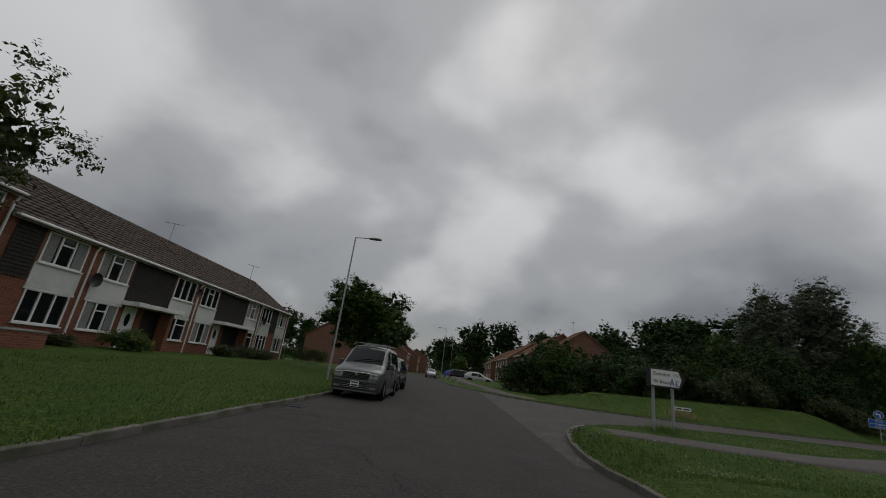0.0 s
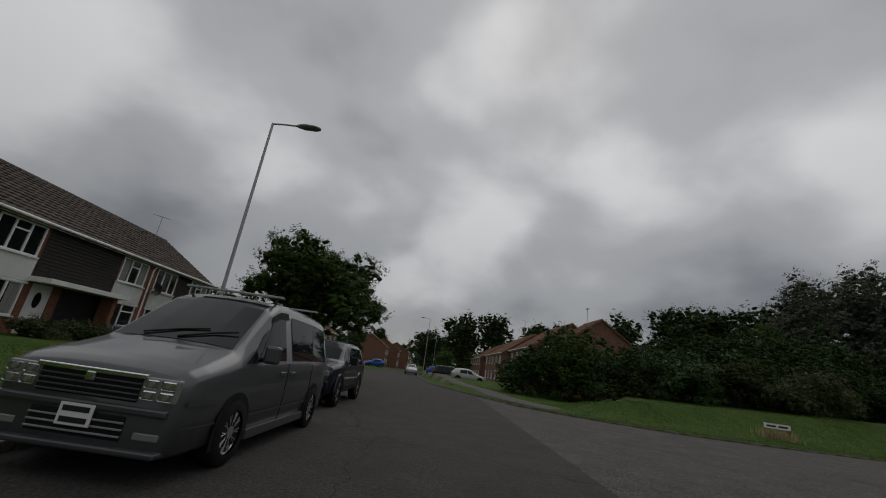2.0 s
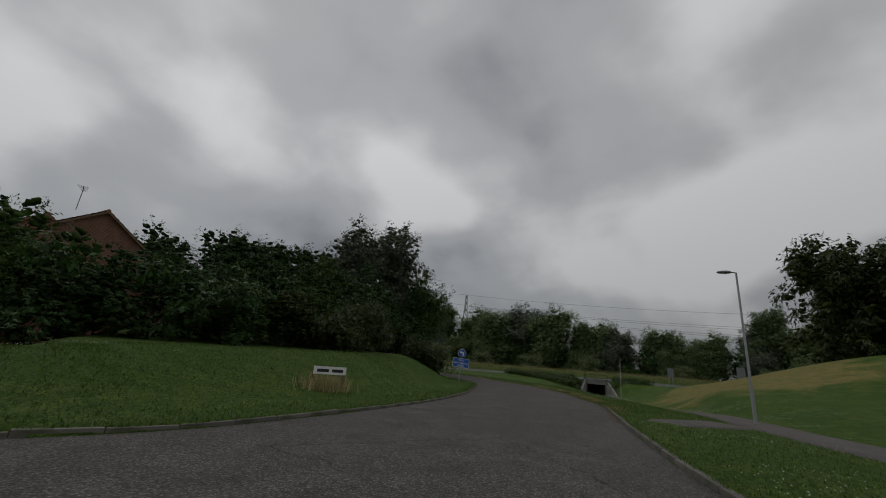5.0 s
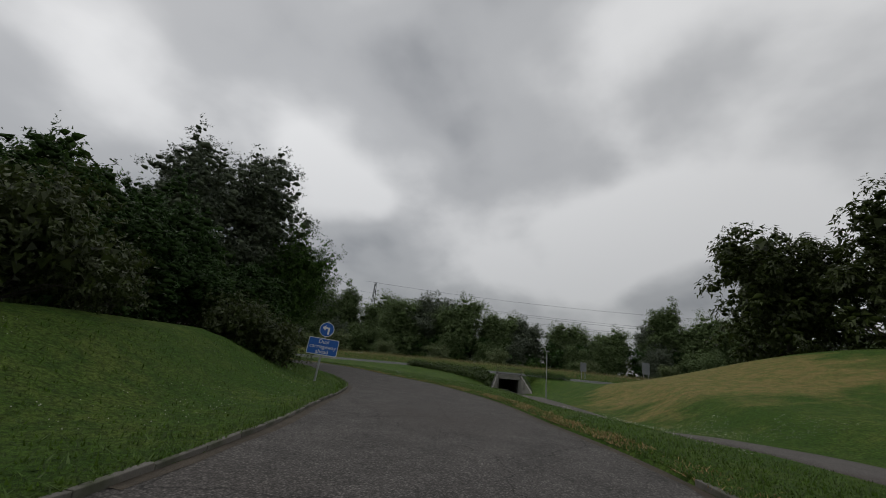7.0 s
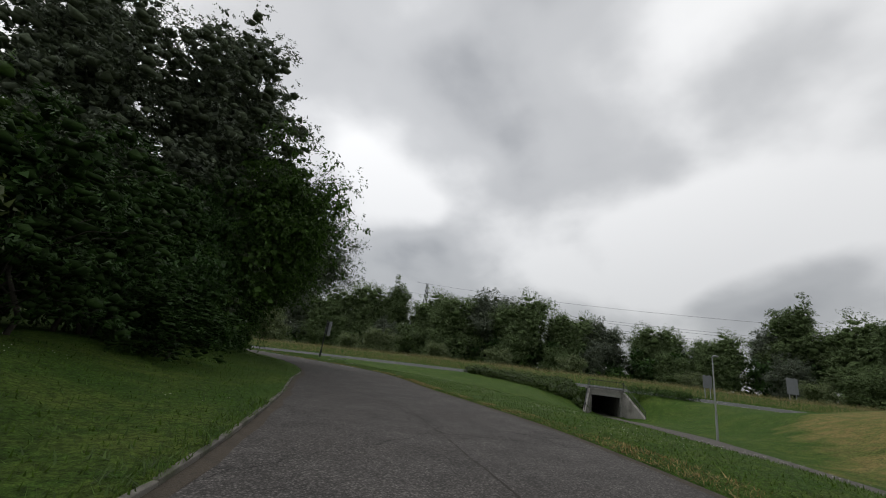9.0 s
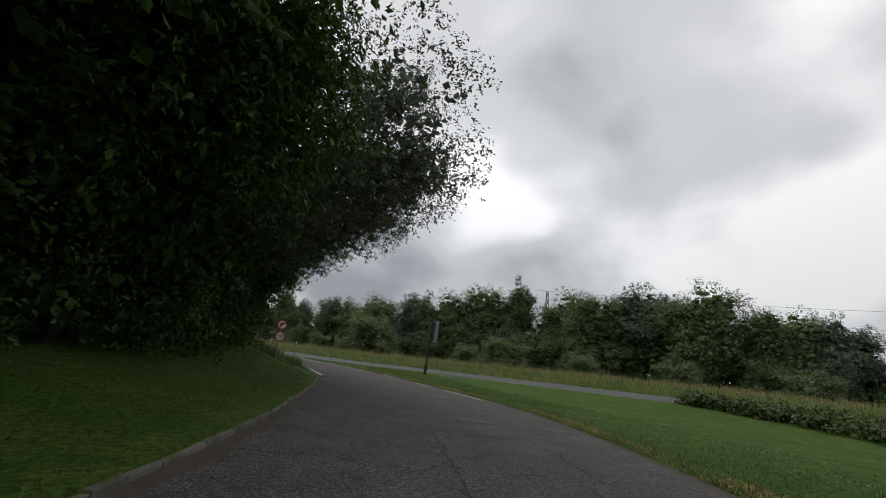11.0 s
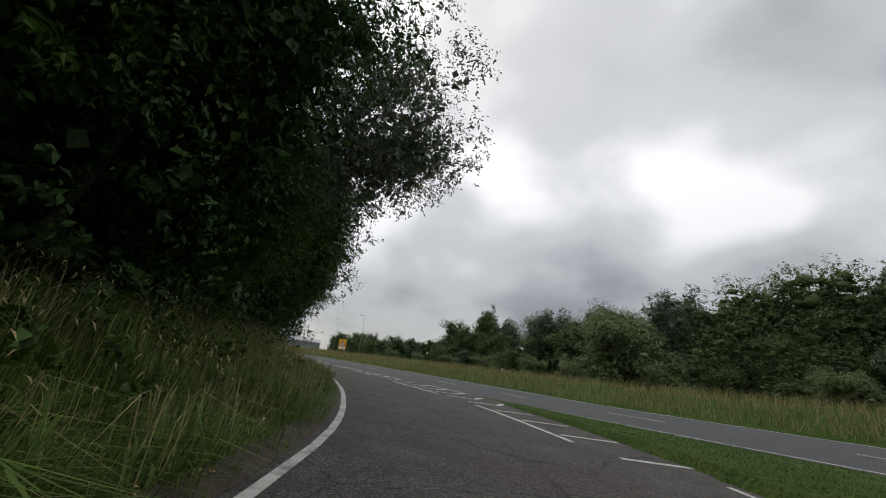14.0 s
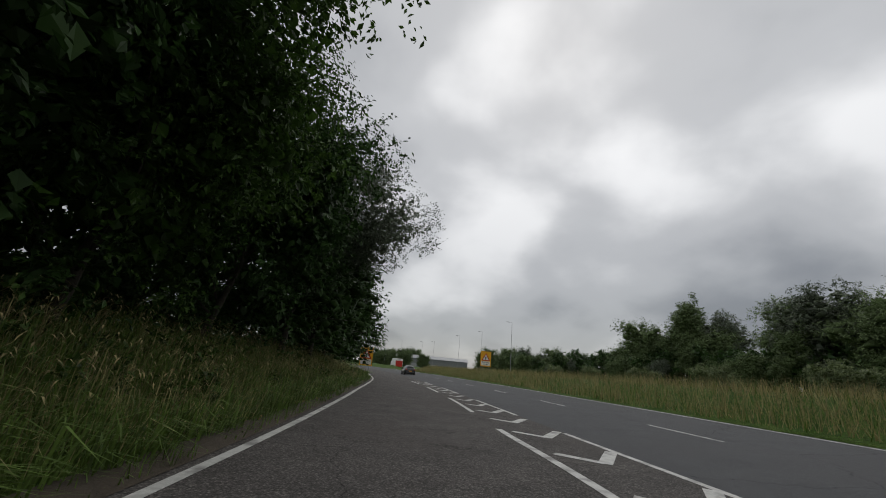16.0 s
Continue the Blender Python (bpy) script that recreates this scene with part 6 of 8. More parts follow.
# ---- underpass ----
def underpass():
    """The concrete portal under the carriageway with its rail and wing walls."""
    root = thing("underpass", "pale concrete pedestrian underpass portal with dark steel rails", "underpass", pose(94.6, 35.45, -2.15, 0, 0, 13) @ Matrix.Diagonal((1, 1.16, 1, 1)), kind="structure")
    def slab_part(name, *a, mat="concrete", lab=""):
        bm = bmesh.new()
        box(bm, *a, 0.015)
        return part(name, bm, mat, root, lab)
    slab_part("lintel", -0.05, 0.5, -1.75, 1.75, 2.35, 2.95)
    slab_part("parapet", -0.12, 0.15, -1.9, 1.9, 2.95, 3.15)
    slab_part("side_wall", 0.0, 16.0, -1.75, -1.45, -0.2, 2.4)
    slab_part("side_wall", 0.0, 16.0, 1.45, 1.75, -0.2, 2.4)
    slab_part("roof_slab", 0.5, 16.0, -1.75, 1.75, 2.38, 2.6)
    slab_part("cover_slab", 0.15, 2.2, -1.9, 1.9, 2.96, 3.25)
    slab_part("end_wall", 15.8, 16.0, -1.45, 1.45, -0.1, 2.4)
    slab_part("floor_slab", -1.5, 16.0, -1.45, 1.45, -0.15, 0.02, mat="footway")
    for s in (-1, 1):
        bm = bmesh.new()
        prof = [(-5.0, -0.3), (0.0, -0.3), (0.0, 3.05), (-0.4, 3.0), (-5.0, 0.55)]
        a = [bm.verts.new((x, s * (1.6 + (-x) * 0.22), z)) for x, z in prof]
        b = [bm.verts.new((x, s * (1.86 + (-x) * 0.22), z)) for x, z in prof]
        bm.faces.new(a)
        bm.faces.new(b[::-1])
        for i in range(5):
            bm.faces.new((a[i], b[i], b[(i + 1) % 5], a[(i + 1) % 5]))
        part("wing_wall", bm, "concrete", root)
        bm = bmesh.new()
        tube(bm, [(-4.9, s * 2.8, 1.3), (-0.3, s * 1.75, 4.05)], 0.03, 8)
        tube(bm, [(-4.9, s * 2.8, 0.9), (-0.3, s * 1.75, 3.6)], 0.02, 8)
        for k in range(5):
            q = k / 4
            tube(bm, [(-4.9 + 4.6 * q, s * (2.8 - 1.05 * q), 0.5 + 2.4 * q), (-4.9 + 4.6 * q, s * (2.8 - 1.05 * q), 1.3 + 2.75 * q)], 0.022, 6)
        part("wing_rail", bm, "dark_metal", root)
    bm = bmesh.new()
    tube(bm, [(0, -1.85, 4.15), (0, 1.85, 4.15)], 0.03, 8)
    tube(bm, [(0, -1.85, 3.25), (0, 1.85, 3.25)], 0.02, 8)
    part("top_rail", bm, "dark_metal", root)
    for k in range(26):
        bm = bmesh.new()
        y = -1.85 + 3.7 * k / 25
        tube(bm, [(0, y, 3.1), (0, y, 4.15)], 0.028 if k % 25 == 0 else 0.011, 6)
        part("baluster", bm, "dark_metal", root)


underpass()


# ---- pylon and wires ----
def pylon():
    root = thing("pylon", "distant steel lattice electricity pylon", "pylon", pose(302.6, 170.6, 20, 0, 0, 30))
    bm = bmesh.new()
    for sx, sy in ((1, 1), (1, -1), (-1, 1), (-1, -1)):
        tube(bm, [(4 * sx, 4 * sy, -14), (1.2 * sx, 1.2 * sy, 26), (0.5 * sx, 0.5 * sy, 40)], 0.25, 4)
    for z0, z1 in ((0, 8), (8, 15), (15, 21), (21, 26), (26, 31), (31, 36)):
        w0, w1 = np.interp([z0, z1], [-14, 26, 40], [4, 1.2, 0.5])
        for s in (1, -1):
            tube(bm, [(-w0, s * w0, z0), (w1, s * w1, z1)], 0.14, 4)
            tube(bm, [(s * w0, -w0, z0), (s * w1, w1, z1)], 0.14, 4)
    part("lattice", bm, "dark_metal", root)
    for z in (27, 32, 37):
        bm = bmesh.new()
        tube(bm, [(-8, 0, z), (8, 0, z)], 0.22, 4)
        tube(bm, [(-8, 0, z), (0, 0, z + 2.4), (8, 0, z)], 0.16, 4)
        part("crossarm", bm, "dark_metal", root)
    for i, (x, z) in enumerate(((-7, 46), (7, 46), (-7, 51), (7, 51), (0, 60))):
        bm = bmesh.new()
        p0, p1 = Vector((298 + x * 0.8, 177 - x * 0.5, z)), Vector((330 + x, -240, z - 8))
        tube(bm, [p0.lerp(p1, q) - Vector((0, 0, 9 * 4 * q * (1 - q))) for q in np.linspace(0, 1, 15)], 0.075, 4)
        tagged(part("power_line", bm, "dark_metal", None), "thin dark overhead power line", "cable", "power lines")


pylon()


# ---- houses ----
def wall_with_openings(bm, x, y0, y1, z0, z1, openings, thick=0.28, sign=1):
    """A wall in the plane x, facing +x, with rectangular openings (ya, yb, za, zb)."""
    ys = sorted({y0, y1, *(v for o in openings for v in o[:2])})
    zs = sorted({z0, z1, *(v for o in openings for v in o[2:])})
    for a, b in zip(ys, ys[1:]):
        for c, d in zip(zs, zs[1:]):
            if not any(o[0] <= a and b <= o[1] and o[2] <= c and d <= o[3] for o in openings):
                box(bm, x - thick, x, a, b, c, d)
    bmesh.ops.remove_doubles(bm, verts=bm.verts, dist=0.0005)


def window(parent, x, ya, yb, za, zb, lights=3, top_light=True, curtain=True, name="window"):
    """A framed window in the plane x, facing +x, set back a little."""
    w = tagged(new(name), "") if False else new(name)
    w.parent = parent
    bm = bmesh.new()
    f = 0.06
    for a in ((ya, yb, za, za + f), (ya, yb, zb - f, zb), (ya, ya + f, za + f, zb - f), (yb - f, yb, za + f, zb - f)):
        box(bm, x - 0.1, x - 0.02, a[0], a[1], a[2], a[3])
    for k in range(1, lights):
        m = ya + (yb - ya) * k / lights
        box(bm, x - 0.1, x - 0.02, m - 0.035, m + 0.035, za + f, zb - f)
    if top_light:
        k = lights // 2
        m0, m1 = ya + (yb - ya) * k / lights, ya + (yb - ya) * (k + 1) / lights
        zt = zb - (zb - za) * 0.3
        box(bm, x - 0.1, x - 0.015, m0 + 0.035, m1 - 0.035, zt - 0.03, zt + 0.03)
    part("frame", bm, "upvc", w)
    bm = bmesh.new()
    box(bm, x - 0.12, x + 0.06, ya - 0.04, yb + 0.04, za - 0.05, za)
    part("sill", bm, "upvc", w)
    for k in range(lights):
        m0, m1 = ya + (yb - ya) * k / lights + 0.03, ya + (yb - ya) * (k + 1) / lights - 0.03
        bm = bmesh.new()
        box(bm, x - 0.075, x - 0.065, m0, m1, za + f, zb - f)
        part("pane", bm, "glass", w)
    if curtain:
        for a, b in ((ya + 0.08, ya + (yb - ya) * 0.27), (yb - (yb - ya) * 0.27, yb - 0.08)):
            bm = bmesh.new()
            n = 10
            top = [bm.verts.new((x - 0.055 + 0.012 * math.sin(k * 2.1), a + (b - a) * k / n, zb - 0.07)) for k in range(n + 1)]
            bot = [bm.verts.new((x - 0.055 + 0.012 * math.sin(k * 2.1), a + (b - a) * k / n, za + 0.07)) for k in range(n + 1)]
            for k in range(n):
                bm.faces.new((top[k], top[k + 1], bot[k + 1], bot[k]))
            part("curtain", bm, "curtain", w)
    return w


def tile_roof(parent, x0, z0, x1, z1, ya, yb, mat, course=0.33, width=0.33, name="roof"):
    """One roof slope from the eave (x0, z0) to the ridge (x1, z1): overlapping courses of single tiles with a roll."""
    L = math.hypot(x1 - x0, z1 - z0)
    n, m = max(2, int(L / course)), max(2, int(round((yb - ya) / width)))
    ux, uz = (x1 - x0) / L, (z1 - z0) / L
    nx, nz = -uz, ux
    if nz < 0:
        nx, nz = -nx, -nz
    prof = ((0.0, 0.03), (0.3, 0.005), (0.62, 0.005), (0.85, 0.045), (1.0, 0.03))
    V, F = [], []
    rng = np.random.default_rng(int(abs(x0) * 100 + ya * 10))
    w = (yb - ya) / m
    for i in range(n):
        s0, s1 = i * L / n - 0.04, (i + 1) * L / n
        for j in range(m):
            b = len(V)
            lift = rng.normal() * 0.004
            for s, h in ((s0, 0.045), (s1, 0.012)):
                for u, r in prof:
                    q = h + r + lift
                    V.append((x0 + ux * s + nx * q, ya + (j + u) * w, z0 + uz * s + nz * q))
            V += [(x0 + ux * s0, ya + (j + u) * w, z0 + uz * s0) for u, r in (prof[0], prof[-1])]
            F += [(b + k, b + k + 1, b + k + 6, b + k + 5) for k in range(4)]
            F.append((b + 10, b + 11, b + 4, b + 0))
    ob = mesh_np(name, V, F, mat, parent)
    tagged(ob, kind="stuff")
    return ob


def gable_roof(root, xf, xb, ze, zr, ya, yb, mat, over=0.25):
    xm = (xf + xb) / 2
    sl = (zr - ze) / abs(xf - xm)
    sgn = 1 if xf > xm else -1
    for xe, s in ((xf, sgn), (xb, -sgn)):
        tile_roof(root, xe + s * over, ze - sl * over, xm, zr, ya - 0.12, yb + 0.12, mat)
    bm = bmesh.new()
    n = int((yb - ya + 0.24) / 0.42)
    for k in range(n):
        y = ya - 0.12 + (yb - ya + 0.24) * k / n
        tube(bm, [(xm, y, zr + 0.01), (xm, y + 0.44, zr + 0.015)], [0.11, 0.105], 8)
    part("ridge_tiles", bm, mat, root)


def gable_wall(bm, xf, xb, z0, ze, zr, y, thick, out):
    xm = (xf + xb) / 2
    o = [(xf, z0), (xb, z0), (xb, ze), (xm, zr - 0.05), (xf, ze)]
    a = [bm.verts.new((px, y, pz)) for px, pz in o]
    b = [bm.verts.new((px, y - out * thick, pz)) for px, pz in o]
    bm.faces.new(a)
    bm.faces.new(b[::-1])
    for i in range(5):
        bm.faces.new((a[i], b[i], b[(i + 1) % 5], a[(i + 1) % 5]))


def dish(parent, x, y, z, r=0.3):
    bm = bmesh.new()
    ring, pr = [], None
    for k in range(5):
        q = k / 4
        ring = [bm.verts.new((x + 0.25 - 0.1 * (1 - q * q), y + r * q * math.cos(a), z + r * q * math.sin(a))) for a in np.linspace(0, 6.283, 17)[:-1]]
        if pr:
            for i in range(16):
                bm.faces.new((pr[i], pr[(i + 1) % 16], ring[(i + 1) % 16], ring[i]))
        pr = ring
    tube(bm, [(x, y, z - 0.1), (x + 0.2, y, z - 0.05)], 0.02, 6)
    tube(bm, [(x + 0.2, y, z - r), (x + 0.5, y, z - 0.02)], 0.012, 6)
    return part("satellite_dish", bm, "dark_metal", parent)


def aerial(x, y, z, turn=0, h=1.4, label="rooftop television aerial on a thin mast"):
    root = thing("tv_aerial", label, "aerial", pose(x, y, z, 0, 0, turn), "roof aerials")
    bm = bmesh.new()
    tube(bm, [(0, 0, -0.35), (0, 0, h)], 0.022, 6)
    part("mast", bm, "galv", root)
    bm = bmesh.new()
    tube(bm, [(-0.55, 0, h - 0.08), (0.55, 0, h - 0.02)], 0.016, 6)
    for k in range(7):
        q = -0.5 + k / 6
        tube(bm, [(q, -0.24 + 0.02 * k, h - 0.05), (q, 0.24 - 0.02 * k, h - 0.05)], 0.009, 5)
    part("array", bm, "galv", root)
    return root


def terrace_house(ya, yb, mirror=False, base=0.3, eave=4.62, ridge=7.15, xf=-15.0, xb=-23.0, ends=(False, False), porch=True, label=""):
    """One house of the terrace: brick piers, white panels with windows, dark hung tiles over a porch."""
    root = thing("terraced_house", label or "brick terraced house with white panels and dark hung tiles", "house", group="terrace")
    W = yb - ya
    a1, a2, b1, b2 = 0.3, 2.1, W - 2.15, W - 0.34   # the two window bays
    if mirror:
        a1, a2, b1, b2 = W - b2, W - b1, W - a2, W - a1
    bays = ((a1, a2), (b1, b2)) if W > 5 else ((b1, b2),)
    ups = [(ya + a + 0.03, ya + b - 0.03, base + 2.95, eave - 0.2) for a, b in bays]
    lows = [(ya + a + 0.03, ya + b - 0.03, base + 0.78, base + 1.98) for a, b in bays]
    door = (ya + a2 + 0.3, ya + a2 + 1.2, base, base + 2.05)
    porch_in = (ya + a2 + 1.55, ya + b1 - 0.25, base + 0.02, base + 2.05)
    bm = bmesh.new()
    wall_with_openings(bm, xf, ya, yb, base - 0.5, eave, ups + lows + ([door, porch_in] if porch else []))
    part("front_wall", bm, "brick", root)
    bm = bmesh.new()
    box(bm, xb, xb + 0.28, ya, yb, base - 0.5, eave)
    part("back_wall", bm, "brick", root)
    bm = bmesh.new()
    gable_wall(bm, xf - 0.28, xb + 0.28, base - 0.5, eave, ridge, yb, 0.25, 1)
    part("gable_wall", bm, "brick", root)
    bm = bmesh.new()
    gable_wall(bm, xf - 0.28, xb + 0.28, base - 0.5, eave, ridge, ya + 0.25, 0.25, 1)
    part("gable_wall", bm, "brick", root)
    if ends[1]:
        bm = bmesh.new()
        box(bm, xf - 0.28, xf - 0.003, yb - 0.002, yb + 0.01, base - 0.5, eave)
        part("return_wall", bm, "brick", root)
    # white panels above and below the upper windows
    for u in ups:
        for z0, z1 in ((base + 2.04, base + 2.92),):
            if z1 - z0 > 0.05:
                bm = bmesh.new()
                box(bm, xf + 0.003, xf + 0.035, u[0] - 0.08, u[1] + 0.08, z0, z1, 0.004)
                part("panel", bm, "panel", root, "grey-white flat panel")
        bm = bmesh.new()
        box(bm, xf + 0.004, xf + 0.055, u[0] - 0.1, u[1] + 0.1, base + 1.95, base + 2.03)
        part("panel_trim", bm, "white", root)
    for k, o in enumerate(ups + lows):
        window(root, xf + 0.05, *o, lights=(3, 3, 2, 3)[(k + int(ya)) % 4], top_light=(k + int(ya)) % 3 != 1, curtain=(k + int(ya)) % 5 not in (1, 3))
    # hung tiles: overlapping rows between the bays
    c0, c1 = (ya + a2 + 0.1 if W > 5 else ya + 0.3), ya + b1 - 0.1
    if c1 - c0 > 0.6:
        V, F = [], []
        rows, cols = 15, max(3, int((c1 - c0) / 0.17))
        zz = np.linspace(base + 2.3, eave - 0.02, rows + 1)
        for i in range(rows):
            for j in range(cols):
                y0, y1 = c0 + (c1 - c0) * j / cols + 0.003, c0 + (c1 - c0) * (j + 1) / cols - 0.003
                b = len(V)
                V += [(xf + 0.055, y0, zz[i] - 0.03), (xf + 0.055, y1, zz[i] - 0.03), (xf + 0.02, y1, zz[i + 1]), (xf + 0.02, y0, zz[i + 1]), (xf + 0.004, y0, zz[i] - 0.03), (xf + 0.004, y1, zz[i] - 0.03)]
                F += [(b, b + 1, b + 2, b + 3), (b + 4, b + 5, b + 1, b)]
        tagged(mesh_np("hung_tiles", V, F, "hung_tile", root), kind="stuff")
    if porch:
        bm = bmesh.new()
        box(bm, xf + 0.03, xf + 0.9, ya + a2 + 0.0, ya + b1 + 0.1, base + 2.08, base + 2.27, 0.01)
        part("canopy", bm, "white", root, "flat white porch canopy")
        bm = bmesh.new()
        box(bm, xf + 0.0, xf + 0.6, ya + b1 - 0.42, ya + b1 - 0.2, base - 0.3, base + 2.06)
        part("porch_pier", bm, "brick", root)
        d = new("door")
        d.parent = root
        bm = bmesh.new()
        box(bm, xf - 0.12, xf - 0.06, door[0], door[1], door[2], door[3], 0.006)
        part("leaf", bm, "upvc", d, "white panelled door leaf")
        bm = bmesh.new()
        plate(bm, [(0.15 * math.cos(t), 0.3 * math.sin(t)) for t in np.linspace(0, 6.283, 19)[:-1]], -0.003, 0.003)
        gl = part("door_glass", bm, "glass", d)
        gl.matrix_basis = pose(xf - 0.055, (door[0] + door[1]) / 2, door[2] + 1.45, 0, 0, 90)
        bm = bmesh.new()
        tube(bm, [(xf - 0.055, door[1] - 0.1, door[2] + 1.0), (xf - 0.01, door[1] - 0.1, door[2] + 1.0), (xf - 0.01, door[1] - 0.22, door[2] + 1.0)], 0.012, 6)
        part("handle", bm, "chrome", d)
        bm = bmesh.new()
        box(bm, xf - 0.2, xf - 0.14, porch_in[0], porch_in[1], porch_in[2], porch_in[3])
        part("store_door", bm, "dark_metal", root, "dark brown store door")
        bm = bmesh.new()
        box(bm, xf + 0.0, xf + 1.1, door[0] - 0.2, door[1] + 0.2, base - 0.2, base - 0.01)
        part("step", bm, "concrete", root)
    # fascia, gutter and downpipe
    bm = bmesh.new()
    box(bm, xf + 0.04, xf + 0.24, ya, yb, eave - 0.16, eave + 0.0)
    part("fascia", bm, "white", root)
    bm = bmesh.new()
    tube(bm, [(xf + 0.3, ya, eave - 0.08), (xf + 0.3, yb, eave - 0.08)], 0.055, 8)
    part("gutter", bm, "white", root)
    bm = bmesh.new()
    tube(bm, [(xf + 0.28, yb - 0.12, eave - 0.1), (xf + 0.1, yb - 0.12, eave - 0.4), (xf + 0.1, yb - 0.12, base - 0.1)], 0.04, 8)
    part("downpipe", bm, "white", root)
    gable_roof(root, xf, xb, eave, ridge, ya, yb, "tile")
    return root


terrace_house(23.15, 31.35, ends=(False, False))
h = terrace_house(31.37, 37.0, mirror=False, porch=False, label="end house of the brick terrace with a plain brick gable")
dish(h, -14.95, 31.75, 3.3)
h = terrace_house(15.75, 23.13, label="brick terraced house with flat white porch canopy and hung tiles")
dish(h, -14.95, 23.0 - 7.1, 3.1)
dish(h, -14.95, 22.75, 3.9, 0.24)
terrace_house(12.2, 15.745, porch=False, label="narrow brick terraced house with white panels")
terrace_house(3.4, 12.18, base=0.75, eave=5.3, ridge=7.9, label="higher stepped brick house with white panels")
terrace_house(-5.2, 3.38, base=0.75, eave=5.3, ridge=7.9, label="higher stepped brick house at the start of the terrace")
aerial(-19.0, 24.6, 7.1, 30)
aerial(-19.0, 36.0, 7.1, 60, 1.5)


def garden_wall(pts, h, label):
    root = thing("garden_wall", label, "wall", kind="structure")
    for (x0, y0), (x1, y1) in zip(pts, pts[1:]):
        d = Vector((x1 - x0, y1 - y0))
        m = pose(x0, y0, z_at((x0 + x1) / 2, (y0 + y1) / 2) - 0.2, 0, 0, math.degrees(math.atan2(d.y, d.x)))
        bm = bmesh.new()
        box(bm, 0, d.length, -0.11, 0.11, 0, h + 0.2)
        part("brickwork", bm, "brick", root).matrix_basis = m
        bm = bmesh.new()
        box(bm, -0.02, d.length + 0.02, -0.14, 0.14, h + 0.203, h + 0.26, 0.01)
        part("coping", bm, "concrete", root).matrix_basis = m


garden_wall([(-12.0, -4), (-12.0, 12.0), (-14.9, 12.1)], 0.42, "low brick garden wall with a concrete coping")
for x, y, s, t in ((-13.4, 26.6, .55, .5), (-13.2, 28.2, .6, .45), (-13.5, 24.8, .5, .5), (-13.3, 30.2, .45, .5), (-13.6, 14.2, .4, .4)):
    plant(low_shrub, x, y, RNG.random() * 360, s * 1.25, tall=t * 1.4, label="small garden shrub below the terrace windows")
broom = make_tree("shrub", "green garden bush with yellow flowers by the terrace", 45, 1.3, (1.5, 1.9, 0.65), 0.75, 0.1, "leaf_light", 6000, 50, 0.34, 0.03, stems=4, kind_name="shrub", skirt=10)
settle(broom, -13.2, 16.9, 0, 0.62)
yr = np.random.default_rng(46)
ycl = crown_clumps(yr, (1.2, 1.5, 0.6), (0, 0, 0.85), 26, 0.16)
v, f = leaf_cloud(yr, ycl, 900, 0.05, 0, aspect=0.9)
mesh_np("blossom", v, f, "yellow_petal", broom)
hedge = thing("hedge", "clipped dark green garden hedge by the terrace end", "hedge", pose(-13.9, 38.6, z_at(-13.9, 38.6)))
hr = np.random.default_rng(47)
hc = np.column_stack([hr.uniform(-2.2, 2.6, 120), hr.uniform(-0.5, 0.5, 120), hr.uniform(0.2, 1.15, 120), np.full(120, 0.3)])
v, f = leaf_cloud(hr, hc, 9000, 0.09, 0)
mesh_np("foliage", v, f, "leaf_dark", hedge)


def brick_house(x0, x1, ya, yb, eave, ridge, base, front=-1, label="brown-roofed orange brick house behind the hedge", gable_out=True):
    """A two-storey house with its front to -x, ridge along y."""
    root = thing("brick_house", label, "house", group="brick houses")
    ups, W = [], yb - ya
    for k in range(max(2, int(W / 2.6))):
        c = ya + W * (k + 0.5) / max(2, int(W / 2.6))
        ups.append((c - 0.6, c + 0.6, base + 3.0, base + 4.1))
        ups.append((c - 0.6, c + 0.6, base + 0.8, base + 2.0))
    bm = bmesh.new()
    wall_with_openings(bm, 0, ya, yb, base - 1.5, eave, ups)
    w = part("front_wall", bm, "brick_far", root)
    flip = Matrix.Translation((x0, 0, 0)) @ Matrix.Diagonal((-1, 1, 1, 1)) if front < 0 else Matrix.Translation((x1, 0, 0))
    w.matrix_basis = flip
    for o in ups:
        ww = window(root, 0.02, *o, lights=3, top_light=False)
        ww.matrix_basis = flip
    back = x1 if front < 0 else x0
    bm = bmesh.new()
    box(bm, min(back, back + 0.28 * front), max(back, back + 0.28 * front), ya, yb, base - 1.5, eave)
    part("back_wall", bm, "brick_far", root)
    bm = bmesh.new()
    gable_wall(bm, x0 + 0.28, x1 - 0.28, base - 1.5, eave, ridge, ya + 0.25, 0.25, 1)
    part("gable_wall", bm, "brick_far", root)
    bm = bmesh.new()
    gable_wall(bm, x0 + 0.28, x1 - 0.28, base - 1.5, eave, ridge, yb, 0.25, 1)
    part("gable_wall", bm, "brick_far", root)
    xf = x0 if front < 0 else x1
    bm = bmesh.new()
    box(bm, min(xf + front * 0.04, xf + front * 0.26), max(xf + front * 0.04, xf + front * 0.26), ya - 0.1, yb + 0.1, eave - 0.2, eave)
    part("fascia", bm, "white", root)
    for yy in (ya - 0.14, yb + 0.1):
        bm = bmesh.new()
        for s in (-1, 1):
            xm = (x0 + x1) / 2
            xe = xm + s * ((x1 - x0) / 2 + 0.25)
            ze = eave - (ridge - eave) / ((x1 - x0) / 2) * 0.25
            tube(bm, [(xe, yy, ze - 0.05), (xm, yy, ridge - 0.05)], 0.07, 4)
        part("bargeboard", bm, "wood", root)
    gable_roof(root, xf, x1 if front < 0 else x0, eave, ridge, ya, yb, "tile_red")
    return root


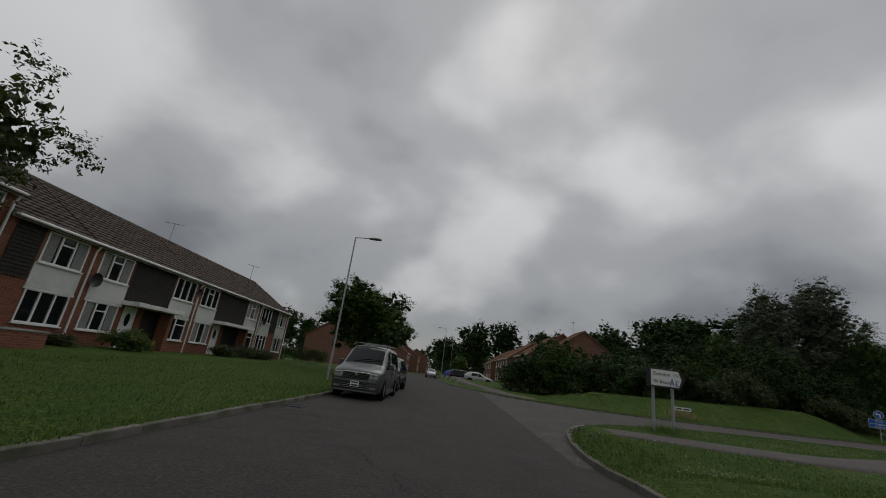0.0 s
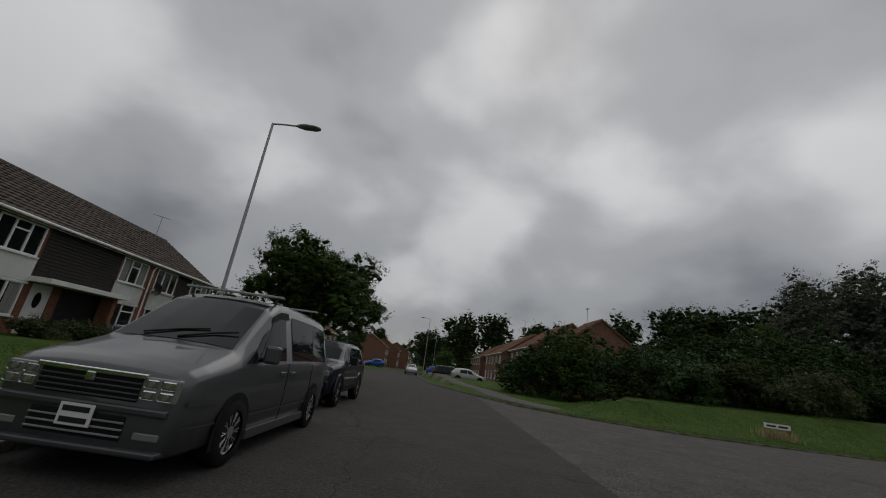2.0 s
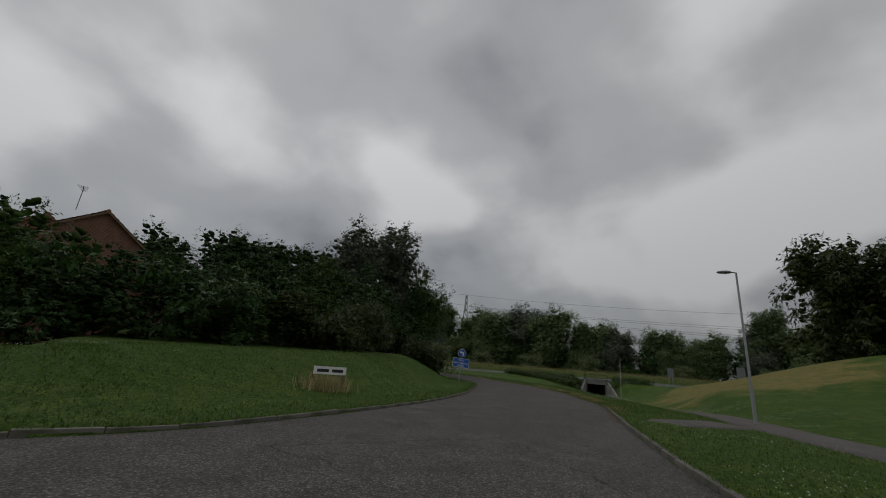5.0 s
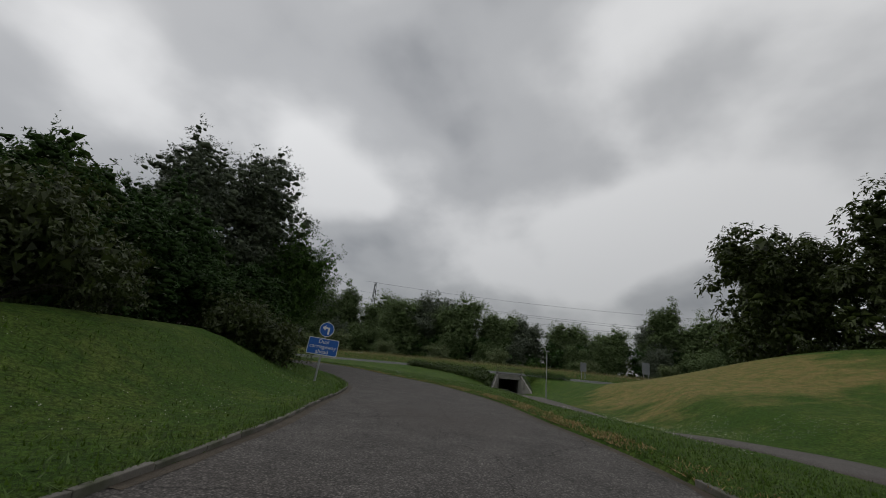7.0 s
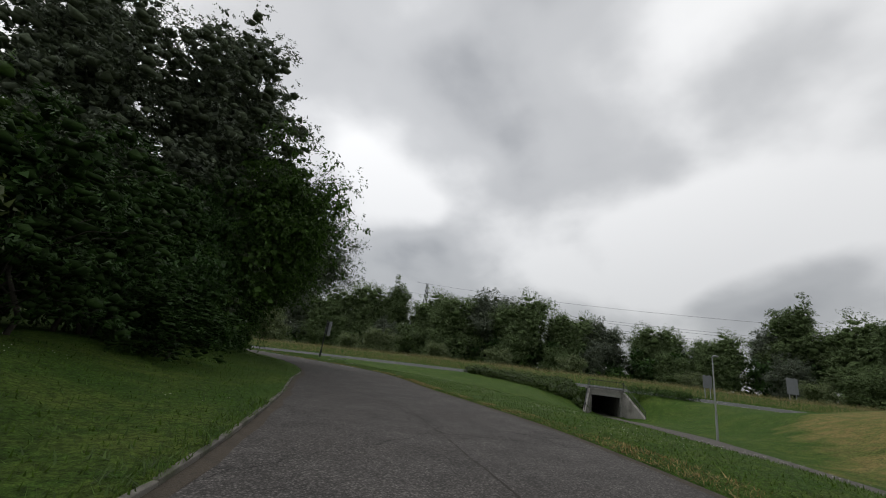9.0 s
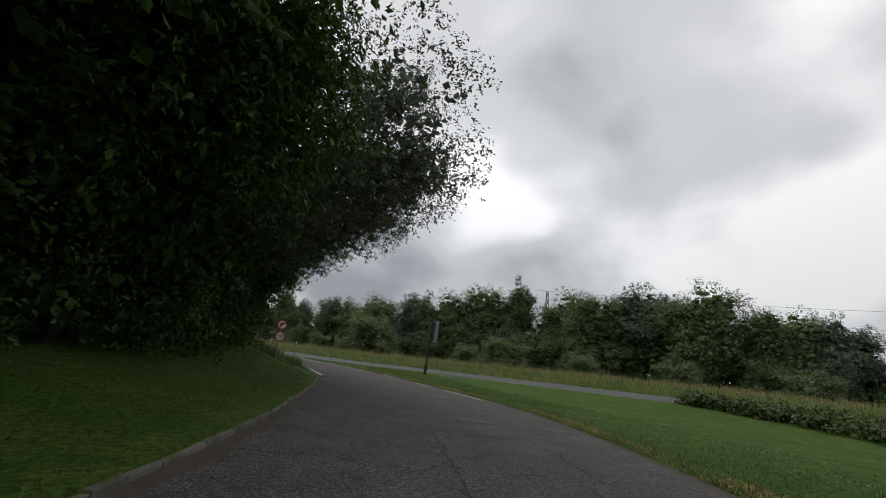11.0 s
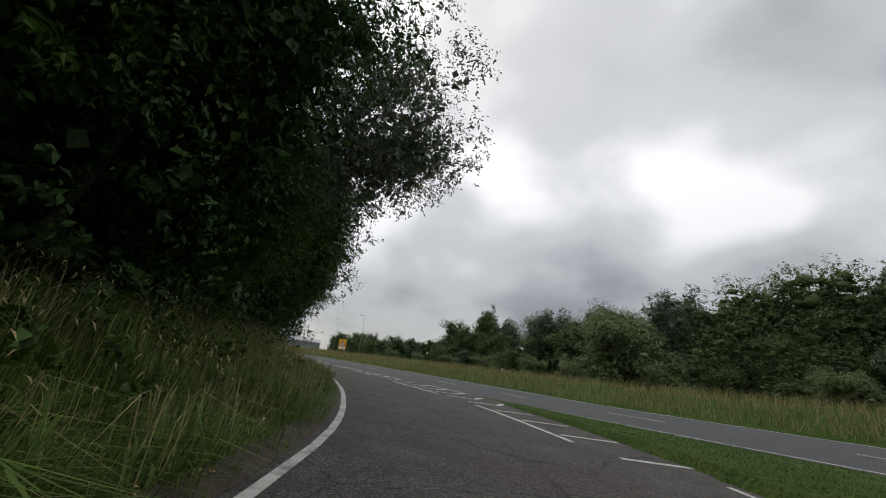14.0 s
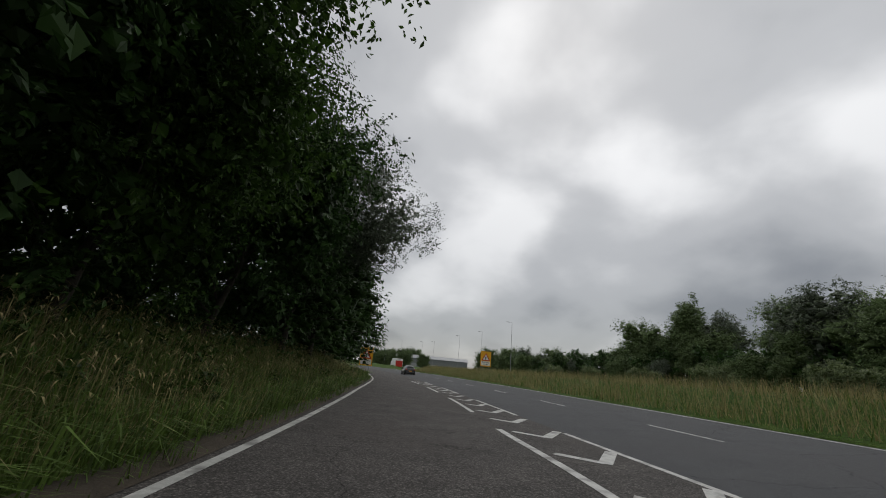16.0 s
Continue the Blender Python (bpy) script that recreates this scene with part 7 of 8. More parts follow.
brick_house(12.3, 21.2, 49.2, 53.6, 5.0, 8.1, 0.8, label="orange brick house with a plain gable above the hedge")
brick_house(11.0, 19.9, 53.8, 64.4, 4.95, 8.0, 0.5)
brick_house(10.0, 18.7, 64.6, 79.6, 4.6, 7.55, 0.2)
brick_house(9.2, 17.6, 79.8, 95.0, 4.2, 7.0, 0.0)
aerial(14.2, 70.5, 7.5, 20, 2.6, "tall twin television aerial above the brick houses")
aerial(15.6, 50.0, 8.2, 70, 1.0)
for k, (x, y) in enumerate(((-9.4, 102.0), (-7.4, 114.0), (-5.2, 126.0))):
    brick_house(x - 7.5, x, y, y + 8.0, 4.6, 7.0, 0.0, front=1, label="red brick house with a white porch along the estate road")

brick_house(-23.5, -15.5, 67.0, 79.0, 4.6, 7.2, 0.0, front=1, label="red brick house half hidden behind the street tree")


# ---- vehicles ----
def loft(cols, s):
    """Half section of a car body at s metres from its nose: a list of (x, z)."""
    zb, zs, zt, wb, ws, wt = (float(np.interp(s, cols[0], c)) for c in cols[1:])
    zm = zb + (zs - zb) * 0.5
    e = min(0.09, (zt - zs) * 0.4)
    return [(0, zb), (wb * 0.9, zb), (wb * 0.985, zb + 0.06), (ws, zm), (ws * 0.992, zs - 0.05), (ws * 0.97, zs), (wt + (ws * 0.97 - wt) * 0.12, zt - e), (wt - 0.07, zt - 0.012), (wt * 0.5, zt + 0.012), (0, zt + 0.02)]


def body_mesh(cols, step=0.06):
    L = cols[0][-1]
    bm = bmesh.new()
    rings = []
    for s in sorted({*np.arange(0, L, step).round(4), *cols[0]}):
        h = loft(cols, s)
        pts = h + [(-x, z) for x, z in h[-2:0:-1]]
        rings.append([bm.verts.new((x, s, z)) for x, z in pts])
    n = len(rings[0])
    for a, b in zip(rings, rings[1:]):
        for k in range(n):
            bm.faces.new((a[k], a[(k + 1) % n], b[(k + 1) % n], b[k]))
    bm.faces.new(rings[0][::-1])
    bm.faces.new(rings[-1])
    return bm


def side_patch(bm, cols, side, b0, b1, t0, t1, v0=0.06, v1=0.94, out=0.008, n=6):
    """A pane on the flank: from b0 to b1 along its foot, t0 to t1 along its head."""
    grid = []
    for j in range(n + 1):
        v = v0 + (v1 - v0) * j / n
        row = []
        for i in range(n * 2 + 1):
            u = i / (n * 2)
            s = (b0 + (b1 - b0) * u) * (1 - j / n) + (t0 + (t1 - t0) * u) * j / n
            h = loft(cols, s)
            (x0, z0), (x1, z1) = h[5], h[6]
            row.append(bm.verts.new((side * (x0 + (x1 - x0) * v + out), s, z0 + (z1 - z0) * v)))
        grid.append(row)
    for r0, r1 in zip(grid, grid[1:]):
        for a, b, c, d in zip(r0, r0[1:], r1[1:], r1):
            bm.faces.new((a, b, c, d))
    return bm


def top_patch(bm, cols, s0, s1, inset=0.05, out=0.008, n=10):
    """A pane across the body's upper skin, the windscreen or rear window."""
    grid = []
    for i in range(n + 1):
        s = s0 + (s1 - s0) * i / n
        h = loft(cols, s)
        pts = [(x, z) for x, z in h[7:]]
        full = [(-x, z) for x, z in pts] + [(x, z) for x, z in pts[-2::-1]]
        grid.append([bm.verts.new((x * (1 - inset / max(abs(h[7][0]), 0.1)), s, z + out)) for x, z in full])
    for r0, r1 in zip(grid, grid[1:]):
        for a, b, c, d in zip(r0, r0[1:], r1[1:], r1):
            bm.faces.new((a, b, c, d))
    return bm


def wheel(root, x, y, r, width, side, spokes=9):
    w = new("wheel")
    w.parent = root
    bm = bmesh.new()
    n = 32
    prof = [(-width / 2, r * 0.66), (-width / 2, r * 0.93), (-width * 0.36, r), (width * 0.36, r), (width / 2, r * 0.93), (width / 2, r * 0.66)]
    rings = [[bm.verts.new((x + px, y + pr * math.cos(2 * math.pi * k / n), r + pr * math.sin(2 * math.pi * k / n))) for k in range(n)] for px, pr in prof]
    for a, b in zip(rings, rings[1:]):
        for k in range(n):
            bm.faces.new((a[k], a[(k + 1) % n], b[(k + 1) % n], b[k]))
    part("tyre", bm, "rubber", w, smooth=True)
    bm = bmesh.new()
    xo = x + side * (width / 2 - 0.035)
    tube(bm, [(x - side * width * 0.4, y, r), (xo - side * 0.02, y, r)], r * 0.64, 28)
    part("rim_well", bm, "black_plastic", w)
    bm = bmesh.new()
    for k in range(spokes):
        a = 2 * math.pi * k / spokes
        for d in (-0.09, 0.09):
            tube(bm, [(xo, y + 0.05 * math.cos(a), r + 0.05 * math.sin(a)), (xo + side * 0.005, y + r * 0.62 * math.cos(a + d), r + r * 0.62 * math.sin(a + d))], 0.013, 5)
    disc(bm, (xo - side * 0.02, y, r), (side, 0, 0), 0.065, 0.04, 16)
    rr = [bm.verts.new((xo + side * o, y + q * math.cos(2 * math.pi * k / 28), r + q * math.sin(2 * math.pi * k / 28))) for o, q in ((0, r * 0.6), (0.012, r * 0.64), (0, r * 0.68)) for k in range(28)]
    for j in range(2):
        for k in range(28):
            bm.faces.new((rr[j * 28 + k], rr[j * 28 + (k + 1) % 28], rr[(j + 1) * 28 + (k + 1) % 28], rr[(j + 1) * 28 + k]))
    part("rim", bm, "alloy", w)
    return w


def arch(root, cols, y, r, side, mat="black_plastic"):
    """A flat black plate for the wheel opening; the well's shade is coloured in."""
    bm = bmesh.new()
    n = 18
    x = max(loft(cols, y)[3][0], loft(cols, y)[2][0]) + 0.012
    c = [bm.verts.new((side * x, y + r * math.cos(math.pi * k / n), 0.36 + r * math.sin(math.pi * k / n))) for k in range(n + 1)]
    c += [bm.verts.new((side * x, y - r, 0.2)), bm.verts.new((side * x, y + r, 0.2))]
    bm.faces.new(c)
    return part("wheel_arch", bm, mat, root)


def cuboid(root, name, a, mat, bevel=0.01, label="", m=None):
    bm = bmesh.new()
    box(bm, *a, bevel)
    ob = part(name, bm, mat, root, label)
    if m is not None:
        ob.matrix_basis = m
    return ob


def plain_bars(root, x0, x1, y, z0, z1, rows=2):
    p = cuboid(root, "number_plate", (x0, x1, y - 0.012, y, z0, z1), "sign_white", 0.003, "white number plate with plain dark bars")
    for k in range(rows):
        h = (z1 - z0) / rows
        cuboid(p, "bar", (x0 + 0.03, x1 - 0.03, y - 0.015, y - 0.012, z0 + k * h + h * 0.25, z0 + k * h + h * 0.75), "sign_black", 0.0)


def mirror(root, cols, s, side, paint, z=None):
    h = loft(cols, s)
    x = h[5][0]
    z = h[5][1] + 0.12 if z is None else z
    bm = bmesh.new()
    box(bm, side * (x + 0.03) - 0.0, side * (x + 0.22), s - 0.06, s + 0.06, z - 0.11, z + 0.11, 0.035) if side > 0 else box(bm, -(x + 0.22), -(x + 0.03), s - 0.06, s + 0.06, z - 0.11, z + 0.11, 0.035)
    mm = part("mirror", bm, paint, root, smooth=False)
    bm = bmesh.new()
    tube(bm, [(side * (x - 0.03), s, z - 0.08), (side * (x + 0.06), s, z - 0.06)], 0.03, 8)
    part("mirror_arm", bm, "black_plastic", mm)


VAN = np.array([  # from the nose: bottom, shoulder, top, half widths at foot, shoulder and roof
    (0.00, 0.30, 0.78, 0.84, 0.72, 0.74, 0.62), (0.04, 0.24, 0.86, 0.92, 0.79, 0.80, 0.70), (0.12, 0.22, 0.90, 0.97, 0.84, 0.845, 0.75), (0.32, 0.22, 0.95, 1.03, 0.87, 0.875, 0.78),
    (0.75, 0.22, 1.02, 1.14, 0.88, 0.885, 0.79), (0.92, 0.22, 1.05, 1.19, 0.88, 0.885, 0.79), (1.3, 0.22, 1.06, 1.47, 0.88, 0.885, 0.745), (1.72, 0.22, 1.07, 1.77, 0.88, 0.885, 0.70), (2.0, 0.22, 1.07, 1.88, 0.88, 0.885, 0.68),
    (2.5, 0.22, 1.07, 1.915, 0.88, 0.885, 0.68), (3.6, 0.22, 1.08, 1.91, 0.88, 0.885, 0.68), (4.4, 0.22, 1.09, 1.87, 0.875, 0.88, 0.67), (4.62, 0.24, 1.1, 1.78, 0.86, 0.865, 0.655), (4.72, 0.28, 1.08, 1.35, 0.83, 0.84, 0.7), (4.76, 0.34, 0.9, 1.1, 0.78, 0.79, 0.7)]).T
SUV = np.array([
    (0.00, 0.40, 0.72, 0.80, 0.72, 0.74, 0.62), (0.05, 0.34, 0.86, 0.94, 0.8, 0.81, 0.7), (0.2, 0.3, 0.95, 1.03, 0.86, 0.87, 0.75), (0.6, 0.3, 1.0, 1.07, 0.89, 0.895, 0.78), (1.25, 0.3, 1.04, 1.13, 0.9, 0.905, 0.79),
    (1.35, 0.3, 1.05, 1.18, 0.9, 0.905, 0.76), (1.75, 0.3, 1.06, 1.48, 0.9, 0.905, 0.7), (2.05, 0.3, 1.07, 1.66, 0.9, 0.905, 0.655), (2.5, 0.3, 1.07, 1.71, 0.9, 0.905, 0.65), (3.9, 0.3, 1.08, 1.69, 0.9, 0.905, 0.645), (4.3, 0.32, 1.08, 1.63, 0.88, 0.89, 0.63),
    (4.5, 0.36, 1.06, 1.3, 0.86, 0.87, 0.68), (4.58, 0.42, 0.9, 1.05, 0.8, 0.81, 0.7)]).T
HATCH = np.array([
    (0.00, 0.36, 0.55, 0.62, 0.62, 0.64, 0.5), (0.08, 0.26, 0.66, 0.74, 0.74, 0.75, 0.6), (0.3, 0.2, 0.76, 0.84, 0.82, 0.83, 0.68), (0.95, 0.2, 0.86, 0.97, 0.85, 0.86, 0.72), (1.1, 0.2, 0.88, 1.04, 0.85, 0.86, 0.7), (1.75, 0.2, 0.91, 1.42, 0.85, 0.86, 0.58),
    (2.2, 0.2, 0.93, 1.5, 0.85, 0.86, 0.56), (3.2, 0.2, 0.95, 1.47, 0.85, 0.86, 0.55), (3.6, 0.22, 0.97, 1.38, 0.84, 0.85, 0.55), (3.9, 0.26, 0.97, 1.1, 0.8, 0.82, 0.62), (4.0, 0.34, 0.8, 0.95, 0.74, 0.76, 0.62)]).T


def common(root, cols, paint, axles, r, wheel_w, spokes):
    part("body", body_mesh(cols), paint, root, smooth=True)
    for y in axles:
        for side in (-1, 1):
            x = loft(cols, y)[3][0]
            arch(root, cols, y, r * 1.16, side)
            wheel(root, side * (x - wheel_w / 2 + 0.035), y, r, wheel_w, side, spokes)


def van(m):
    root = thing("minivan", "grey metallic minivan with roof bars parked at the kerb", "van", m)
    c = VAN
    paint = paint_material("grey_van_paint", (0.095, 0.098, 0.102), 0.65)
    common(root, c, paint, (0.98, 3.9), 0.335, 0.22, 10)
    bm = bmesh.new()
    top_patch(bm, c, 0.94, 1.86, 0.02)
    part("windscreen", bm, "car_glass", root)
    for side in (-1, 1):
        bm = bmesh.new()
        side_patch(bm, c, side, 1.32, 2.32, 1.78, 2.22, 0.05, 0.86)
        part("front_window", bm, "car_glass", root)
        bm = bmesh.new()
        side_patch(bm, c, side, 1.02, 1.28, 1.5, 1.66, 0.05, 0.75, 0.009)
        part("quarter_window", bm, "car_glass", root)
        bm = bmesh.new()
        side_patch(bm, c, side, 2.6, 3.6, 2.46, 3.6, 0.06, 0.9)
        part("side_window", bm, "car_glass", root)
        bm = bmesh.new()
        side_patch(bm, c, side, 3.63, 4.52, 3.63, 4.4, 0.06, 0.9)
        part("side_window", bm, "car_glass", root)
        bm = bmesh.new()
        side_patch(bm, c, side, 1.74, 2.36, 1.74, 2.3, 0.84, 0.97, 0.014)
        part("wind_deflector", bm, "black_plastic", root)
        for z0, z1, o in ((0.66, 0.71, 0.016), (0.47, 0.49, 0.012)):
            for a, b in ((0.1, 0.6), (1.36, 2.42), (2.44, 3.52), (4.28, 4.6)):
                bm = bmesh.new()
                pts = [(side * (max(loft(c, s)[3][0], loft(c, s)[2][0]) + o), s) for s in np.linspace(a, b, 8)]
                va = [bm.verts.new((x, s, z0)) for x, s in pts]
                vb = [bm.verts.new((x, s, z1)) for x, s in pts]
                for k in range(7):
                    bm.faces.new((va[k], va[k + 1], vb[k + 1], vb[k]))
                part("side_moulding", bm, paint, root)
        for s in (2.42, 3.615):
            bm = bmesh.new()
            pts = [(side * (loft(c, s)[k][0] + 0.004), loft(c, s)[k][1]) for k in (2, 3, 4, 5)]
            for (xa, za), (xb, zb) in zip(pts, pts[1:]):
                tube(bm, [(xa, s, za), (xb, s, zb)], 0.005, 4)
            part("door_gap", bm, "black_plastic", root)
        for s in (2.22, 2.62):
            cuboid(root, "door_handle", (side * 0.878 - 0.02, side * 0.878 + 0.02, s - 0.1, s + 0.1, 0.9, 0.96), paint, 0.012)
        cuboid(root, "side_skirt", (side * 0.87 - 0.03, side * 0.87 + 0.03, 1.4, 3.5, 0.19, 0.31), paint, 0.015)
        mirror(root, c, 1.42, side, paint)
        # four-cell headlamp with bright surround
        hl = cuboid(root, "headlight", (min(side * 0.47, side * 0.79), max(side * 0.47, side * 0.79), -0.005, 0.2, 0.68, 0.885), "lamp_glass", 0.02, "clear four-cell headlamp")
        for zc in (0.735, 0.83):
            for xc in (0.545, 0.7):
                cuboid(hl, "reflector", (side * xc - 0.066, side * xc + 0.066, -0.012, 0.0, zc - 0.04, zc + 0.04), "chrome", 0.014)
                bm = bmesh.new()
                disc(bm, (side * xc, -0.013, zc), (0, -1, 0), 0.026, 0.006, 18)
                part("bulb_lens", bm, "lamp_glass", hl)
        cuboid(root, "fog_lamp", (min(side * 0.52, side * 0.74), max(side * 0.52, side * 0.74), -0.012, 0.06, 0.37, 0.43), "lamp_glass", 0.01)
        cuboid(root, "tail_lamp", (side * 0.79 - 0.03, side * 0.79 + 0.02, 4.6, 4.7, 0.85, 1.15), "sign_red", 0.01)
    g = cuboid(root, "grille", (-0.46, 0.46, -0.008, 0.1, 0.66, 0.87), "black_plastic", 0.01)
    for k in range(4):
        cuboid(g, "slat", (-0.46, 0.46, -0.024, 0.0, 0.675 + k * 0.045, 0.69 + k * 0.045), paint, 0.004)
    cuboid(root, "grille_bar", (-0.5, 0.5, -0.03, 0.06, 0.86, 0.905), "chrome", 0.01, "chrome grille bar")
    cuboid(root, "grille_badge", (-0.045, 0.045, -0.035, 0.0, 0.79, 0.875), "chrome", 0.015)
    cuboid(root, "bumper", (-0.78, 0.78, -0.06, 0.12, 0.24, 0.3), paint, 0.02)
    cuboid(root, "bumper", (-0.76, 0.76, -0.03, 0.12, 0.56, 0.63), paint, 0.02)
    ai = cuboid(root, "air_intake", (-0.42, 0.42, -0.01, 0.08, 0.34, 0.54), "black_plastic", 0.01)
    for k in range(3):
        cuboid(ai, "slat", (-0.42, 0.42, -0.025, -0.008, 0.37 + k * 0.055, 0.385 + k * 0.055), "galv", 0.003)
    plain_bars(root, -0.15, 0.15, -0.03, 0.42, 0.6)
    for s in (2.0, 3.7):
        h = loft(c, s)
        rb = new("roof_bar")
        rb.parent = root
        bm = bmesh.new()
        box(bm, -0.72, 0.72, s - 0.03, s + 0.03, h[9][1] + 0.06, h[9][1] + 0.09, 0.008)
        part("crossbar", bm, "galv", rb)
        for side in (-1, 1):
            bm = bmesh.new()
            tube(bm, [(side * 0.62, s, h[7][1]), (side * 0.62, s, h[9][1] + 0.07)], 0.02, 8)
            part("foot", bm, "dark_metal", rb)
    for s, d in ((-0.28, 0.55), (0.12, 0.5)):
        bm = bmesh.new()
        z = lambda y: loft(c, y)[8][1] + 0.03
        tube(bm, [(s - 0.1, 0.96, z(0.96)), (s + d * 0.5, 1.08, z(1.08)), (s + d, 1.14, z(1.14))], 0.011, 5)
        part("wiper", bm, "black_plastic", root)


van(pose(-2.98, 14.3, 0.0, 0, 0, -1))


def suv(m, paint, label, plate_rows=1):
    root = thing("off_road_car", label, "car", m)
    c = SUV
    common(root, c, paint, (0.85, 3.54), 0.37, 0.24, 5)
    bm = bmesh.new()
    top_patch(bm, c, 1.36, 2.02, 0.03)
    part("windscreen", bm, "car_glass", root)
    for side in (-1, 1):
        for a in ((1.75, 2.32, 2.02, 2.34), (2.4, 3.12, 2.42, 3.08), (3.2, 4.2, 3.16, 3.98)):
            bm = bmesh.new()
            side_patch(bm, c, side, *a, 0.06, 0.9)
            part("side_window", bm, "car_glass", root)
        cuboid(root, "door_sill", (side * 0.905 - 0.02, side * 0.905 + 0.02, 1.3, 3.05, 0.42, 0.52), "black_plastic", 0.01)
        bm = bmesh.new()
        box(bm, side * 0.915 - 0.012, side * 0.915 + 0.012, 1.35, 3.05, 0.68, 0.72, 0.004)
        part("side_moulding", bm, "alloy", root)
        for y in (0.85, 3.54):
            bm = bmesh.new()
            tube(bm, [(side * 0.91, y + 0.45 * math.cos(a), 0.36 + 0.45 * math.sin(a)) for a in np.linspace(0.05, 3.09, 13)], 0.03, 6)
            part("arch_flare", bm, paint, root)
        mirror(root, c, 1.85, side, "black_plastic")
        bm = bmesh.new()
        tube(bm, [(side * 0.56, 2.2, 1.7), (side * 0.57, 2.35, 1.77), (side * 0.57, 3.7, 1.76), (side * 0.55, 3.9, 1.68)], 0.018, 6)
        part("roof_rail", bm, "black_plastic", root)
        cuboid(root, "headlight", (min(side * 0.46, side * 0.8), max(side * 0.46, side * 0.8), 0.0, 0.12, 0.76, 0.9), "lamp_glass", 0.02)
        cuboid(root, "tail_lamp", (side * 0.84 - 0.03, side * 0.84 + 0.02, 4.4, 4.54, 0.85, 1.15), "sign_red", 0.01)
    g = cuboid(root, "grille", (-0.4, 0.4, -0.01, 0.08, 0.74, 0.92), paint, 0.01)
    for k in range(7):
        cuboid(g, "slot", (-0.33 + k * 0.1, -0.27 + k * 0.1, -0.014, 0.0, 0.77, 0.89), "sign_black", 0.0)
    cuboid(root, "bumper", (-0.82, 0.82, -0.08, 0.14, 0.44, 0.66), paint, 0.04)
    cuboid(root, "air_intake", (-0.45, 0.45, -0.085, 0.0, 0.46, 0.55), "black_plastic", 0.01)
    plain_bars(root, -0.26, 0.26, -0.085, 0.56, 0.67, 1)
    return root


suv(pose(-3.18, 20.78, 0.0, 0, 0, -1.5), paint_material("dark_blue_paint", (0.007, 0.009, 0.02), 0.1), "dark blue off-road estate car with roof rails at the kerb")


def hatchback(m, paint, label, scale=1.0):
    root = thing("car", label, "car", m @ Matrix.Diagonal((scale, scale, scale, 1)), "parked cars")
    c = HATCH
    common(root, c, paint, (0.78, 3.25), 0.31, 0.2, 7)
    for a, b, n in ((1.12, 1.72, "windscreen"), (3.62, 3.88, "rear_window")):
        bm = bmesh.new()
        top_patch(bm, c, a, b, 0.04)
        part(n, bm, "car_glass", root)
    for side in (-1, 1):
        for a in ((1.4, 2.15, 1.8, 2.17), (2.22, 3.1, 2.22, 3.0)):
            bm = bmesh.new()
            side_patch(bm, c, side, *a, 0.06, 0.88)
            part("side_window", bm, "car_glass", root)
        mirror(root, c, 1.45, side, paint)
        cuboid(root, "headlight", (min(side * 0.4, side * 0.68), max(side * 0.4, side * 0.68), 0.03, 0.2, 0.58, 0.7), "lamp_glass", 0.02)
        cuboid(root, "tail_lamp", (min(side * 0.6, side * 0.78), max(side * 0.6, side * 0.78), 3.9, 4.0, 0.75, 0.98), "sign_red", 0.02)
    plain_bars(root, -0.26, 0.26, 0.0, 0.4, 0.51, 1)
    back = cuboid(root, "number_plate", (-0.26, 0.26, 3.99, 4.01, 0.6, 0.71), "sign_yellow", 0.003)
    cuboid(root, "bumper", (-0.66, 0.66, 3.9, 4.04, 0.34, 0.52), paint, 0.03)
    return root


hatchback(pose(-1.9, 70.0, 0, 0, 0, 4), paint_material("silver_paint", (0.3, 0.3, 0.31)), "small silver hatchback standing on the estate road")
hatchback(pose(4.2, 67.1, 0.15, 0, 0, 70), paint_material("blue_paint", (0.01, 0.06, 0.3), 0.2), "bright blue compact car parked in front of the houses")
suv(pose(5.6, 60.9, 0.1, 0, 0, 80), paint_material("black_paint", (0.01, 0.01, 0.012), 0.2), "black estate car parked on the forecourt")
hatchback(pose(7.0, 57.4, 0.25, 0, 0, 90), paint_material("pale_paint", (0.4, 0.4, 0.4), 0.3), "pale grey car half hidden behind the hedge")
hatchback(pose(-11.8, 90, 0.12, 0, 0, -60), paint_material("mid_blue_paint", (0.02, 0.1, 0.4), 0.2), "blue car parked on a drive across the side street")
hatchback(pose(2.4, 78.0, 0.1, 0, 0, 20), paint_material("red_paint", (0.3, 0.02, 0.01), 0.1), "small red car parked beyond the verge")
hatchback(pose(71.5, 179.6, 0.0, 0, 0, 196), paint_material("dark_grey_paint", (0.06, 0.06, 0.065), 0.3), "dark grey hatchback further along the carriageway", 1.05)
hatchback(pose(126.6, 79.2, 1.3, 0, 0, 0), paint_material("silver_far_paint", (0.35, 0.36, 0.38)), "silver car half hidden by the long grass")
bm = bmesh.new()
box(bm, -0.5, 0.5, -0.35, 0.35, 0.0, 0.75, 0.08)
bin_ = tagged(part("grit_bin", bm, "sign_yellow", None), "yellow grit bin on the verge of the estate road", "bin")
bin_.matrix_basis = pose(1.6, 72, z_at(1.6, 72))
